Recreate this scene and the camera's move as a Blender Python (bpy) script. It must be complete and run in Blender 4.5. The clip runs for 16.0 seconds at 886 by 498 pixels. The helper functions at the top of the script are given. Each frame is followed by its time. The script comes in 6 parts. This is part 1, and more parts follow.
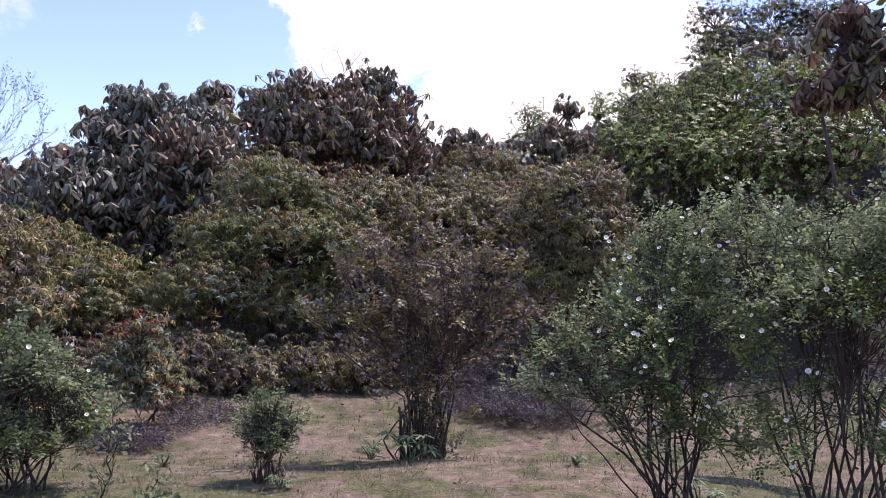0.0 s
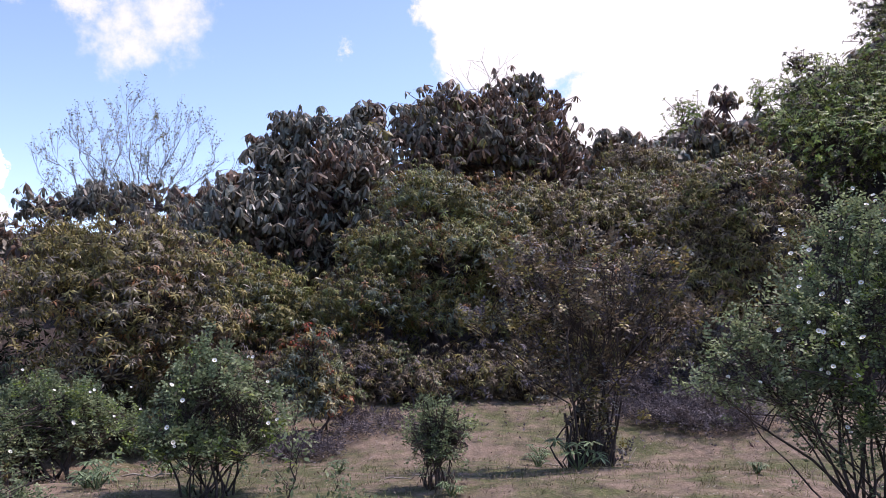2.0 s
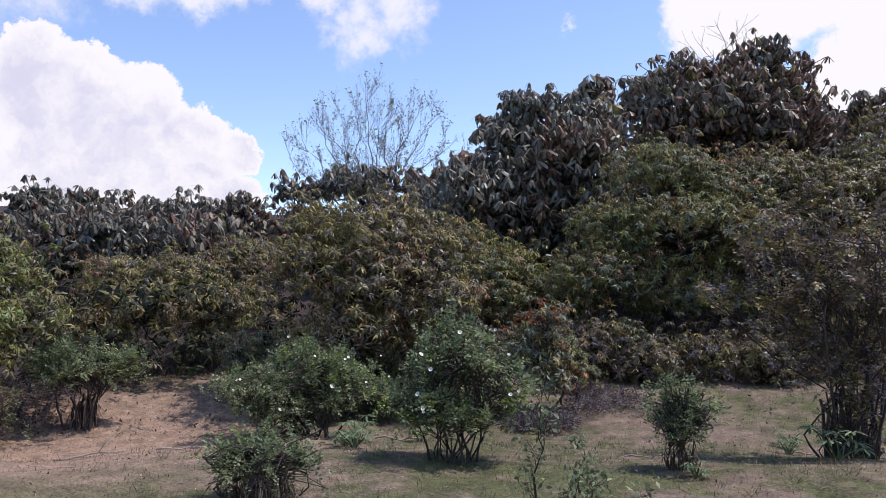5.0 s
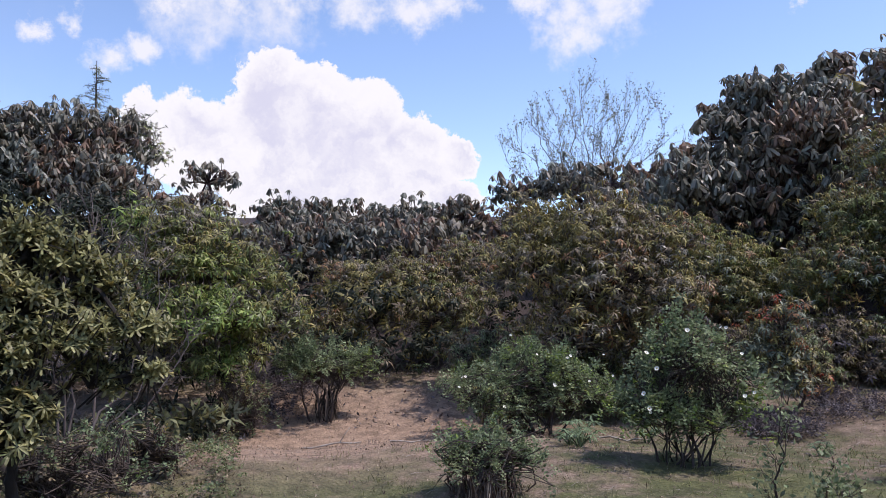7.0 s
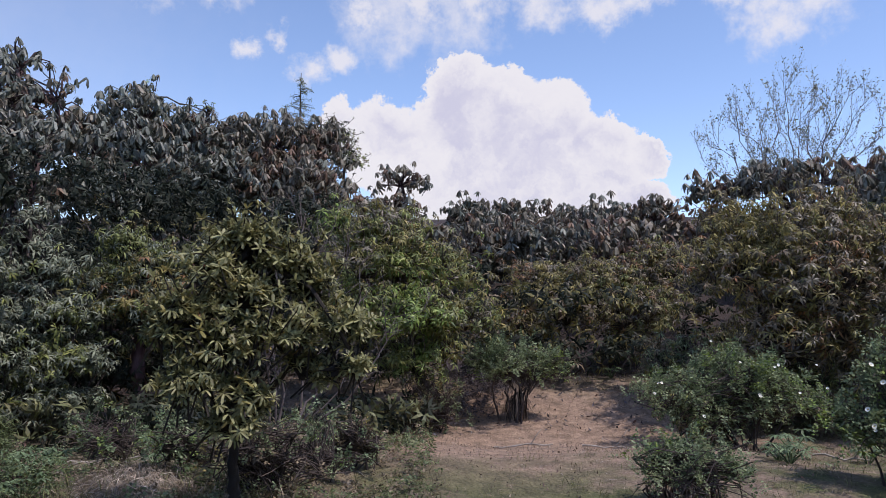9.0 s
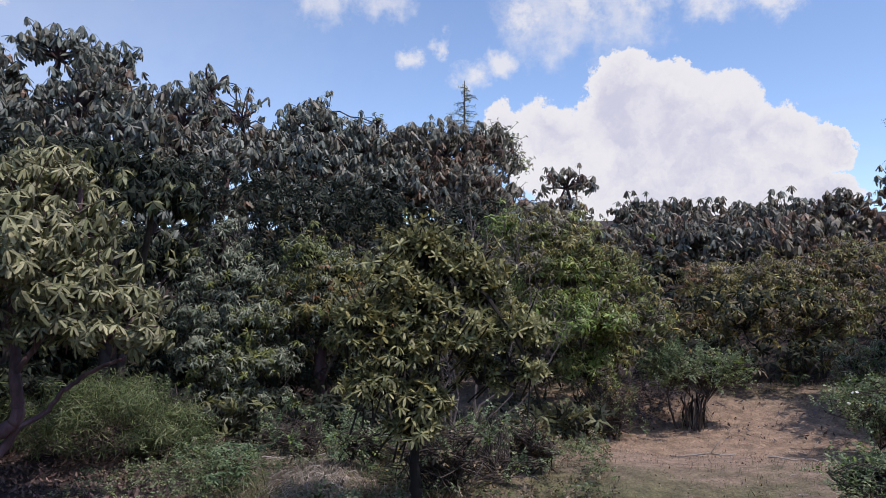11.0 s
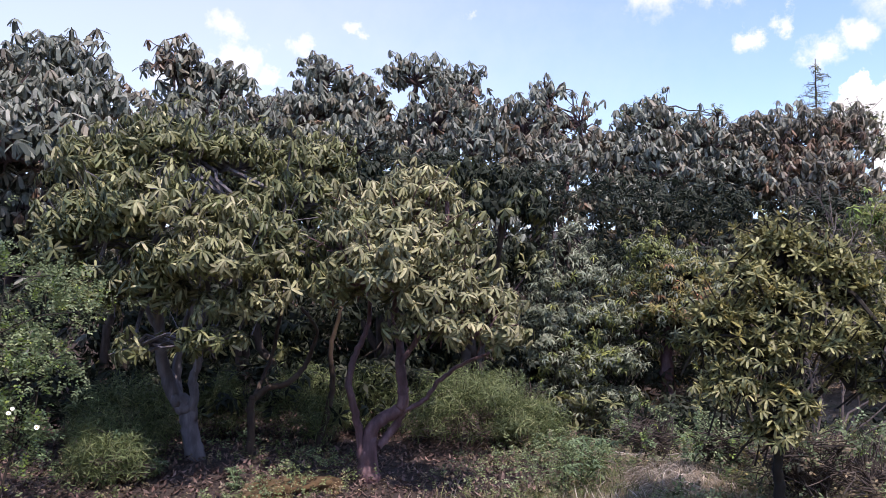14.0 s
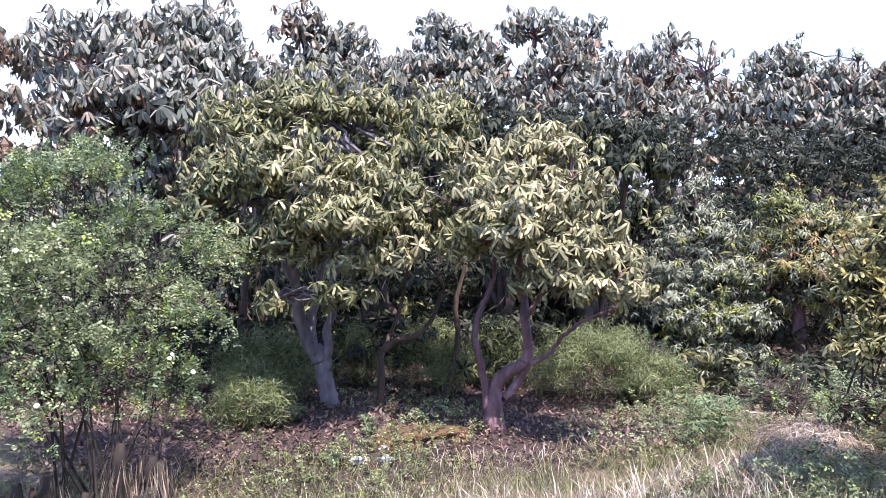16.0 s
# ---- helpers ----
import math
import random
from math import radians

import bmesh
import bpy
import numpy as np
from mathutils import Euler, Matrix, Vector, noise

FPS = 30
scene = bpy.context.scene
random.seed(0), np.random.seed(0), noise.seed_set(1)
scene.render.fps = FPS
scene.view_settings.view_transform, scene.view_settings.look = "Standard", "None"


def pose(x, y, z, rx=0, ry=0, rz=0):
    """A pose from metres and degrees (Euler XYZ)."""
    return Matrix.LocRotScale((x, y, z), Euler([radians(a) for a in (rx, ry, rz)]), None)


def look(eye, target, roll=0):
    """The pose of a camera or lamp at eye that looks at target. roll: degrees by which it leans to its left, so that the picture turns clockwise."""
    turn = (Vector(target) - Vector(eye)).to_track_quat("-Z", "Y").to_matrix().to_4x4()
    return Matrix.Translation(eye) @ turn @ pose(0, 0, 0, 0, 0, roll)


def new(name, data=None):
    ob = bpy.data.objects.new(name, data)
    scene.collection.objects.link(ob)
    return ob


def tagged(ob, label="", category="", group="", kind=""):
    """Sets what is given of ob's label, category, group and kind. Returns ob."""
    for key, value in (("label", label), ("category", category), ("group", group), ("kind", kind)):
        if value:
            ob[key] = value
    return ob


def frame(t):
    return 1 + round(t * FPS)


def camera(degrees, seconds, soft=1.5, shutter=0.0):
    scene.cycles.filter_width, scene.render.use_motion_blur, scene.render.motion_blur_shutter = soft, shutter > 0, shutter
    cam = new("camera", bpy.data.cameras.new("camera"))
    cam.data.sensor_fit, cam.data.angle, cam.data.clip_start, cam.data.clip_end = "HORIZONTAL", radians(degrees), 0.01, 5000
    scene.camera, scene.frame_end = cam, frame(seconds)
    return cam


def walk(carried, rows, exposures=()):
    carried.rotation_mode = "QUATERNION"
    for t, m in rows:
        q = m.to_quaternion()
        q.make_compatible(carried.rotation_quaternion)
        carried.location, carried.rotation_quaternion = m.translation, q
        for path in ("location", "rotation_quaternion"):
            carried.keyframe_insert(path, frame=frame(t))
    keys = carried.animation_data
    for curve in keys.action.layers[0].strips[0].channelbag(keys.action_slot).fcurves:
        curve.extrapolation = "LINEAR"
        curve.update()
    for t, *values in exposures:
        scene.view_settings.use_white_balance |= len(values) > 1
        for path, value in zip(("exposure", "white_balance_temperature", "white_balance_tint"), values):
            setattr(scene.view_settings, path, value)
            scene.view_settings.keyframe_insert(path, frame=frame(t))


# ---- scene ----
cam = camera(56.94, 16.0, 0.8)
# seconds, eye x, y, z in metres, then yaw, pitch and roll in degrees
ROWS = [
    (0.0, -0.000, -0.000, 1.550, -0.00, 3.97, -1.08),
    (0.5, -0.019, 0.017, 1.548, 2.63, 4.09, -0.75),
    (1.0, -0.019, 0.027, 1.542, 5.32, 4.24, -0.15),
    (1.5, -0.029, 0.033, 1.537, 7.80, 4.22, 0.37),
    (2.0, -0.045, 0.018, 1.537, 10.68, 4.50, 0.82),
    (2.5, -0.065, 0.014, 1.536, 13.93, 4.61, 1.21),
    (3.0, -0.072, 0.019, 1.530, 16.50, 4.16, 1.30),
    (5.5, -0.145, -0.049, 1.521, 29.30, 2.44, -0.05),
    (6.0, -0.151, -0.036, 1.518, 32.76, 1.76, 0.21),
    (6.5, -0.132, -0.042, 1.508, 37.19, 2.30, 0.83),
    (7.0, -0.139, -0.053, 1.509, 41.56, 3.19, 0.84),
    (7.5, -0.157, -0.053, 1.508, 45.09, 3.76, 0.98),
    (8.0, -0.180, -0.060, 1.505, 48.77, 3.73, 0.75),
    (8.5, -0.196, -0.063, 1.503, 52.15, 3.46, 0.39),
    (9.0, -0.208, -0.070, 1.505, 54.54, 3.36, -0.16),
    (11.5, -0.195, -0.139, 1.521, 70.15, 4.04, 0.28),
    (12.0, -0.164, -0.153, 1.520, 74.90, 4.42, 0.09),
    (12.5, -0.134, -0.179, 1.527, 79.82, 3.90, -0.23),
    (13.0, -0.100, -0.209, 1.535, 83.88, 3.72, -0.92),
    (13.5, -0.071, -0.238, 1.537, 87.18, 3.83, -0.31),
    (14.0, -0.045, -0.244, 1.530, 89.30, 3.62, 0.39),
    (14.5, -0.026, -0.259, 1.513, 90.53, 2.01, 0.57),
    (15.0, -0.001, -0.276, 1.502, 92.79, 0.46, 0.45),
    (15.5, 0.025, -0.295, 1.511, 95.17, 0.27, 0.35),
    (16.0, 0.043, -0.305, 1.520, 97.42, 0.67, 0.32),
]

EXPOSURES = [(0.0, 0.6, 6500, 28), (3.0, 0.26, 6400, 23), (5.5, 0.16, 6350, 18), (6.5, 0.18, 6350, 18), (7.5, 0.13, 6350, 18), (8.5, 0.03, 6300, 18), (9.0, -0.06, 6300, 18), (11.5, -0.06, 6350, 15), (12.5, 0.4, 6550, 17), (13.5, 0.5, 6580, 19), (14.0, 0.66, 6600, 21), (14.5, 1.34, 6650, 24), (15.0, 1.6, 6500, 24), (16.0, 1.78, 6450, 25)]
walk(cam, [(t, pose(x, y, z, 90 + pitch, 0, yaw) @ pose(0, 0, 0, 0, 0, -roll)) for t, x, y, z, yaw, pitch, roll in ROWS], EXPOSURES)

# ---- light ----
SUN_AZ, SUN_EL = -52.0, 62.0      # degrees left of +y, degrees up


def direction(az, el):
    a, e = radians(az), radians(el)
    return Vector((-math.sin(a) * math.cos(e), math.cos(a) * math.cos(e), math.sin(e)))


sun = new("sun", bpy.data.lights.new("sun", "SUN"))
sun.data.energy, sun.data.angle, sun.data.color = 3.25, radians(0.6), (1.0, 0.95, 0.88)
sun.matrix_world = look(direction(SUN_AZ, SUN_EL) * 50, (0, 0, 0))

# cumulus puffs: azimuth, elevation and radius in degrees
CUMULUS = [(53.32, 13.4, 3.25), (47.75, 11.6, 3.76), (58.31, 10.07, 3.57), (51.92, 8.93, 5.55), (43.47, 9.76, 2.97), (40.6, 10.16, 1.43), (61.89, 11.36, 2.06), (41.21, 6.81, 2.06), (46.0, 7.3, 4.36), (50.12, 13.38, 2.38)]
HIGH = [(59.58, 19.33, 1.59), (55.96, 19.95, 1.98), (51.92, 20.31, 2.18), (47.51, 20.56, 2.38), (43.96, 19.67, 1.59), (41.25, 20.21, 1.78), (68.18, 17.07, 0.87), (63.71, 15.66, 1.43), (61.74, 16.19, 1.27), (65.89, 17.95, 0.87), (32.13, 18.62, 2.77), (29.72, 19.65, 3.17), (34.57, 19.93, 1.59)]
BRIGHT = [(7.06, 18.6, 4.16), (8.66, 20.82, 3.17), (3.0, 19.99, 4.36), (-3.31, 17.11, 3.96), (-6.71, 15.03, 5.94), (-10.91, 18.64, 5.94), (-15.08, 16.05, 5.15), (-0.88, 13.48, 3.17), (-10.37, 12.91, 5.94), (-3.04, 22.9, 6.34)]
SMALL = [(87.1, 19.41, 1.03), (104.03, 18.4, 1.98), (102.58, 16.0, 1.78), (101.18, 15.62, 1.11), (99.45, 17.05, 0.55), (95.06, 18.53, 0.4), (73.99, 20.61, 2.38), (70.02, 20.26, 1.78), (58.05, 19.23, 3.17), (53.65, 18.98, 3.17), (107.85, 15.32, 1.59), (103.52, 16.12, 2.18), (99.27, 17.21, 1.39), (95.31, 18.59, 0.79), (87.31, 18.91, 0.79), (17.5, 18.49, 0.55)]

world = bpy.data.worlds.new("sky")
scene.world = world
world.use_nodes = True
wn, wl = world.node_tree.nodes, world.node_tree.links
wn.clear()


def wmath(op, a, b=None, c=None):
    n = wn.new("ShaderNodeMath")
    n.operation = op
    for k, v in enumerate((a, b, c)):
        if v is None:
            continue
        if isinstance(v, (int, float)):
            n.inputs[k].default_value = v
        else:
            wl.new(v, n.inputs[k])
    return n.outputs[0]


def wnoise(vector, scale, detail, rough=0.55):
    n = wn.new("ShaderNodeTexNoise")
    n.inputs["Scale"].default_value, n.inputs["Detail"].default_value, n.inputs["Roughness"].default_value = scale, detail, rough
    wl.new(vector, n.inputs["Vector"])
    return n


coord = wn.new("ShaderNodeTexCoord").outputs["Generated"]
warp = wnoise(coord, 11.0, 8.0, 0.68)
shift = wn.new("ShaderNodeVectorMath")
shift.operation = "MULTIPLY_ADD"
wl.new(warp.outputs["Color"], shift.inputs[0])
shift.inputs[1].default_value = (0.10, 0.10, 0.10)
recentre = wn.new("ShaderNodeVectorMath")
recentre.operation = "ADD"
recentre.inputs[1].default_value = (-0.05, -0.05, -0.05)
wl.new(coord, recentre.inputs[0])
wl.new(recentre.outputs[0], shift.inputs[2])
bent = shift.outputs[0]


def puffs(rows, vector):
    """The largest of (1 - distance / radius) over the puffs of a cloud."""
    best = None
    for az, el, r in rows:
        d = wn.new("ShaderNodeVectorMath")
        d.operation = "DISTANCE"
        d.inputs[1].default_value = direction(az, el)
        wl.new(vector, d.inputs[0])
        m = wmath("MULTIPLY_ADD", d.outputs["Value"], -1 / radians(r), 1.0)
        best = m if best is None else wmath("MAXIMUM", best, m)
    return best


def ramp01(value, low, high):
    n = wn.new("ShaderNodeMapRange")
    n.interpolation_type = "SMOOTHSTEP"
    n.inputs["From Min"].default_value, n.inputs["From Max"].default_value = low, high
    wl.new(value, n.inputs["Value"])
    return n.outputs[0]


fine = wnoise(coord, 26.0, 7.0, 0.62).outputs["Fac"]
soft = wmath("MULTIPLY_ADD", fine, 2.4, -1.2)
billow = wnoise(bent, 7.0, 5.0, 0.6).outputs["Fac"]
heap = puffs(CUMULUS, bent)
mask_heap = ramp01(wmath("ADD", heap, wmath("MULTIPLY", soft, 0.12)), -0.06, 0.05)
mask_bright = ramp01(wmath("ADD", puffs(BRIGHT, bent), wmath("MULTIPLY", soft, 0.25)), -0.1, 0.2)
mask_high = wmath("MULTIPLY", ramp01(wmath("ADD", puffs(HIGH, bent), soft), -0.25, 0.9), 0.85)
mask_small = wmath("MULTIPLY", ramp01(wmath("ADD", puffs(SMALL, bent), soft), -0.3, 1.1), 0.75)
haze = wmath("MULTIPLY", ramp01(wmath("ADD", puffs([(112.0, 16.0, 48.0)], coord), wmath("MULTIPLY", soft, 0.12)), 0.0, 0.9), 0.3)
mask_small = wmath("MAXIMUM", mask_small, haze)
cover = wmath("MAXIMUM", wmath("MAXIMUM", mask_heap, mask_bright), wmath("MAXIMUM", mask_high, mask_small))

sky = wn.new("ShaderNodeTexSky")
sky.sky_type, sky.sun_disc = "NISHITA", False
sky.sun_elevation, sky.sun_rotation = radians(SUN_EL), radians(-SUN_AZ)
sky.altitude, sky.dust_density, sky.air_density = 2800, 3.2, 1.0
sky_bg = wn.new("ShaderNodeBackground")
sky_bg.inputs["Strength"].default_value = 0.218
wl.new(sky.outputs[0], sky_bg.inputs["Color"])
cloud_bg = wn.new("ShaderNodeBackground")
cloud_bg.inputs["Strength"].default_value = 0.86
tone = wn.new("ShaderNodeMix")
tone.data_type = "RGBA"
tone.inputs["A"].default_value, tone.inputs["B"].default_value = (1.0, 1.0, 1.0, 1), (0.74, 0.75, 0.88, 1)
wl.new(wmath("MULTIPLY", ramp01(billow, 0.42, 0.62), ramp01(heap, 0.05, 0.5)), tone.inputs["Factor"])
wl.new(tone.outputs["Result"], cloud_bg.inputs["Color"])
blend = wn.new("ShaderNodeMixShader")
wl.new(cover, blend.inputs[0])
wl.new(sky_bg.outputs[0], blend.inputs[1])
wl.new(cloud_bg.outputs[0], blend.inputs[2])
wl.new(blend.outputs[0], wn.new("ShaderNodeOutputWorld").inputs["Surface"])


# ---- materials ----
def shader(name):
    m = bpy.data.materials.new(name)
    m.use_nodes = True
    return m, m.node_tree.nodes, m.node_tree.links, m.node_tree.nodes["Principled BSDF"]


def colour_ramp(nodes, colours):
    r = nodes.new("ShaderNodeValToRGB")
    e = r.color_ramp.elements
    while len(e) < len(colours):
        e.new(0.5)
    for k, c in enumerate(colours):
        e[k].position, e[k].color = k / max(1, len(colours) - 1), (*c, 1)
    return r


def leaf_material(name, colours, rough=0.42, through_light=0.22, patch=1.6, gloss=0.5):
    """Leaves: a shade for each leaf, drifting tone over the crown, a little light through the blade."""
    m, n, l, bsdf = shader(name)
    geo, info, pos = n.new("ShaderNodeNewGeometry"), n.new("ShaderNodeObjectInfo"), n.new("ShaderNodeTexCoord")
    add = n.new("ShaderNodeMath")
    add.operation = "ADD"
    l.new(geo.outputs["Random Per Island"], add.inputs[0])
    l.new(info.outputs["Random"], add.inputs[1])
    frac = n.new("ShaderNodeMath")
    frac.operation = "FRACT"
    l.new(add.outputs[0], frac.inputs[0])
    drift = n.new("ShaderNodeTexNoise")
    drift.inputs["Scale"].default_value, drift.inputs["Detail"].default_value = patch, 3
    l.new(pos.outputs["Object"], drift.inputs["Vector"])
    mixf = n.new("ShaderNodeMath")
    mixf.operation = "MULTIPLY_ADD"
    l.new(drift.outputs["Fac"], mixf.inputs[0])
    mixf.inputs[1].default_value = 1.1
    sc = n.new("ShaderNodeMath")
    sc.operation = "MULTIPLY_ADD"
    l.new(frac.outputs[0], sc.inputs[0])
    sc.inputs[1].default_value, sc.inputs[2].default_value = 0.7, -0.4
    l.new(sc.outputs[0], mixf.inputs[2])
    ramp = colour_ramp(n, colours)
    l.new(mixf.outputs[0], ramp.inputs[0])
    spots = n.new("ShaderNodeTexNoise")
    spots.inputs["Scale"].default_value = 55
    l.new(pos.outputs["Object"], spots.inputs["Vector"])
    hsv = n.new("ShaderNodeHueSaturation")
    val = n.new("ShaderNodeMapRange")
    val.inputs["To Min"].default_value, val.inputs["To Max"].default_value = 0.7, 1.3
    l.new(spots.outputs["Fac"], val.inputs["Value"])
    leafval = n.new("ShaderNodeMapRange")
    leafval.inputs["To Min"].default_value, leafval.inputs["To Max"].default_value = 0.42, 1.62
    hashed = n.new("ShaderNodeTexWhiteNoise")
    hashed.noise_dimensions = "1D"
    l.new(frac.outputs[0], hashed.inputs["W"])
    l.new(hashed.outputs["Value"], leafval.inputs["Value"])
    product = n.new("ShaderNodeMath")
    product.operation = "MULTIPLY"
    l.new(val.outputs[0], product.inputs[0])
    l.new(leafval.outputs[0], product.inputs[1])
    l.new(product.outputs[0], hsv.inputs["Value"])
    l.new(ramp.outputs[0], hsv.inputs["Color"])
    l.new(hsv.outputs[0], bsdf.inputs["Base Color"])
    bsdf.inputs["Roughness"].default_value = rough + 0.04
    bsdf.inputs["Specular IOR Level"].default_value = gloss
    trans, mix = n.new("ShaderNodeBsdfTranslucent"), n.new("ShaderNodeMixShader")
    l.new(hsv.outputs[0], trans.inputs["Color"])
    mix.inputs[0].default_value = through_light
    l.new(bsdf.outputs[0], mix.inputs[1])
    l.new(trans.outputs[0], mix.inputs[2])
    l.new(mix.outputs[0], n["Material Output"].inputs["Surface"])
    return m


def bark_material(name, colours, scale=9.0, rough=0.9, bump=0.5):
    m, n, l, bsdf = shader(name)
    pos = n.new("ShaderNodeTexCoord")
    stretch = n.new("ShaderNodeMapping")
    stretch.inputs["Scale"].default_value = (1, 1, 0.28)
    l.new(pos.outputs["Object"], stretch.inputs["Vector"])
    a = n.new("ShaderNodeTexNoise")
    a.inputs["Scale"].default_value, a.inputs["Detail"].default_value, a.inputs["Roughness"].default_value = scale, 8, 0.65
    l.new(stretch.outputs[0], a.inputs["Vector"])
    r = colour_ramp(n, colours)
    st = n.new("ShaderNodeMapRange")
    st.inputs["From Min"].default_value, st.inputs["From Max"].default_value = 0.3, 0.7
    l.new(a.outputs["Fac"], st.inputs["Value"])
    l.new(st.outputs[0], r.inputs[0])
    l.new(r.outputs[0], bsdf.inputs["Base Color"])
    b = n.new("ShaderNodeBump")
    b.inputs["Strength"].default_value, b.inputs["Distance"].default_value = bump, 0.02
    l.new(a.outputs["Fac"], b.inputs["Height"])
    l.new(b.outputs[0], bsdf.inputs["Normal"])
    bsdf.inputs["Roughness"].default_value = rough
    return m


LEAF_DULL = leaf_material("leathery dark leaf", [(0.086, 0.078, 0.052), (0.178, 0.155, 0.108), (0.300, 0.252, 0.190)], 0.38, gloss=0.42)
LEAF_BRONZE = leaf_material("bronze leaf", [(0.092, 0.060, 0.040), (0.196, 0.122, 0.080), (0.305, 0.195, 0.125)], 0.40, gloss=0.4)
LEAF_SILVER = leaf_material("silvery leaf", [(0.100, 0.114, 0.086), (0.192, 0.202, 0.160), (0.318, 0.304, 0.252)], 0.44, gloss=0.4)
LEAF_OLIVE = leaf_material("olive leaf", [(0.110, 0.108, 0.038), (0.232, 0.206, 0.070), (0.400, 0.305, 0.108)], 0.40, 0.3, gloss=0.4)
LEAF_RUST = leaf_material("rusty leaf", [(0.126, 0.082, 0.044), (0.264, 0.138, 0.058), (0.362, 0.165, 0.072)], 0.5)
LEAF_GREEN = leaf_material("green leaf", [(0.086, 0.104, 0.036), (0.185, 0.210, 0.064), (0.330, 0.322, 0.095)], 0.40, 0.28, gloss=0.42)
LEAF_BRIGHT = leaf_material("fresh green leaf", [(0.113, 0.164, 0.039), (0.207, 0.297, 0.063), (0.358, 0.386, 0.109)], 0.45, 0.3)
# Darker than the leaf itself: the wood's shade is put into this colour.
LEAF_SHADE_DARK = leaf_material("dark leaf", [(0.018, 0.024, 0.016), (0.032, 0.040, 0.025), (0.056, 0.056, 0.040)], 0.6, gloss=0.2)
LEAF_PURPLE = leaf_material("purplish leaf", [(0.100, 0.078, 0.050), (0.195, 0.150, 0.094), (0.325, 0.245, 0.150)], 0.42, 0.26, gloss=0.38)
LEAF_YELLOW = leaf_material("yellow-green leaf", [(0.165, 0.168, 0.072), (0.315, 0.306, 0.138), (0.450, 0.418, 0.215)], 0.45, 0.38, gloss=0.4)
LEAF_PALE = leaf_material("pale matt leaf", [(0.138, 0.146, 0.070), (0.272, 0.264, 0.138), (0.415, 0.370, 0.220)], 0.48, gloss=0.32)
LEAF_MID = leaf_material("mid green leaf", [(0.068, 0.084, 0.036), (0.158, 0.166, 0.070), (0.282, 0.258, 0.124)], 0.44, gloss=0.4)
LEAF_ROSE = leaf_material("rose leaf", [(0.114, 0.152, 0.076), (0.218, 0.274, 0.140), (0.385, 0.418, 0.232)], 0.48, 0.45, gloss=0.4)
LEAF_SAGE = leaf_material("sage green leaf", [(0.108, 0.130, 0.084), (0.212, 0.234, 0.158), (0.350, 0.352, 0.262)], 0.52, gloss=0.3)
LEAF_RED = leaf_material("scarlet young leaf", [(0.330, 0.050, 0.032), (0.462, 0.090, 0.042), (0.495, 0.170, 0.053)], 0.45)
LEAF_HEATH = leaf_material("heath leaf", [(0.070, 0.060, 0.066), (0.136, 0.115, 0.124), (0.215, 0.188, 0.190)], 0.6, gloss=0.3)
LEAF_BAMBOO = leaf_material("bamboo leaf", [(0.076, 0.102, 0.042), (0.152, 0.190, 0.076), (0.255, 0.266, 0.128)], 0.5, 0.36, gloss=0.35)
LEAF_FERN = leaf_material("palmate leaf", [(0.088, 0.130, 0.063), (0.154, 0.220, 0.105), (0.231, 0.290, 0.158)], 0.5, 0.3)
LEAF_DRY = leaf_material("dry grass blade", [(0.135, 0.100, 0.066), (0.260, 0.196, 0.140), (0.400, 0.322, 0.245)], 0.7, 0.2)
LEAF_STRAW = leaf_material("bleached straw blade", [(0.230, 0.180, 0.135), (0.390, 0.325, 0.260), (0.540, 0.480, 0.405)], 0.7, 0.25)
LEAF_GRASS = leaf_material("green grass blade", [(0.089, 0.102, 0.038), (0.167, 0.171, 0.066), (0.297, 0.257, 0.130)], 0.6, 0.25)
BARK_BROWN = bark_material("brown twig bark", [(0.028, 0.020, 0.017), (0.070, 0.052, 0.043), (0.125, 0.098, 0.085)])
BARK_GREY = bark_material("smooth grey bark", [(0.055, 0.048, 0.05), (0.14, 0.122, 0.135), (0.25, 0.225, 0.24)], 10.0, 0.8, 0.8)
BARK_RED = bark_material("smooth reddish bark", [(0.045, 0.024, 0.026), (0.125, 0.066, 0.072), (0.24, 0.145, 0.15)], 11.0, 0.7, 0.8)
BARK_WINE = bark_material("dull wine-brown bark", [(0.038, 0.022, 0.022), (0.088, 0.052, 0.052), (0.16, 0.10, 0.098)], 10.0, 0.75)
BARK_TWIG = bark_material("grey-brown dead twig", [(0.055, 0.042, 0.04), (0.12, 0.095, 0.088), (0.21, 0.175, 0.16)])
BARK_DARK = bark_material("mossy dark bark", [(0.010, 0.008, 0.007), (0.022, 0.016, 0.012), (0.042, 0.034, 0.022)], 14.0)
BARK_MOSS = bark_material("moss-covered bark", [(0.026, 0.018, 0.015), (0.066, 0.042, 0.030), (0.085, 0.064, 0.038)], 12.0)
BARK_PALE = bark_material("pale dry wood", [(0.22, 0.18, 0.14), (0.38, 0.33, 0.28), (0.52, 0.47, 0.42)], 12.0)
PETAL, _n, _l, _b = shader("white petal")
_b.inputs["Base Color"].default_value, _b.inputs["Roughness"].default_value = (0.86, 0.84, 0.74, 1), 0.6
PISTIL, _n, _l, _b = shader("yellow flower centre")
_b.inputs["Base Color"].default_value, _b.inputs["Roughness"].default_value = (0.6, 0.42, 0.08, 1), 0.7
PINK, _n, _l, _b = shader("pink petal")
_b.inputs["Base Color"].default_value, _b.inputs["Roughness"].default_value = (0.80, 0.25, 0.34, 1), 0.5

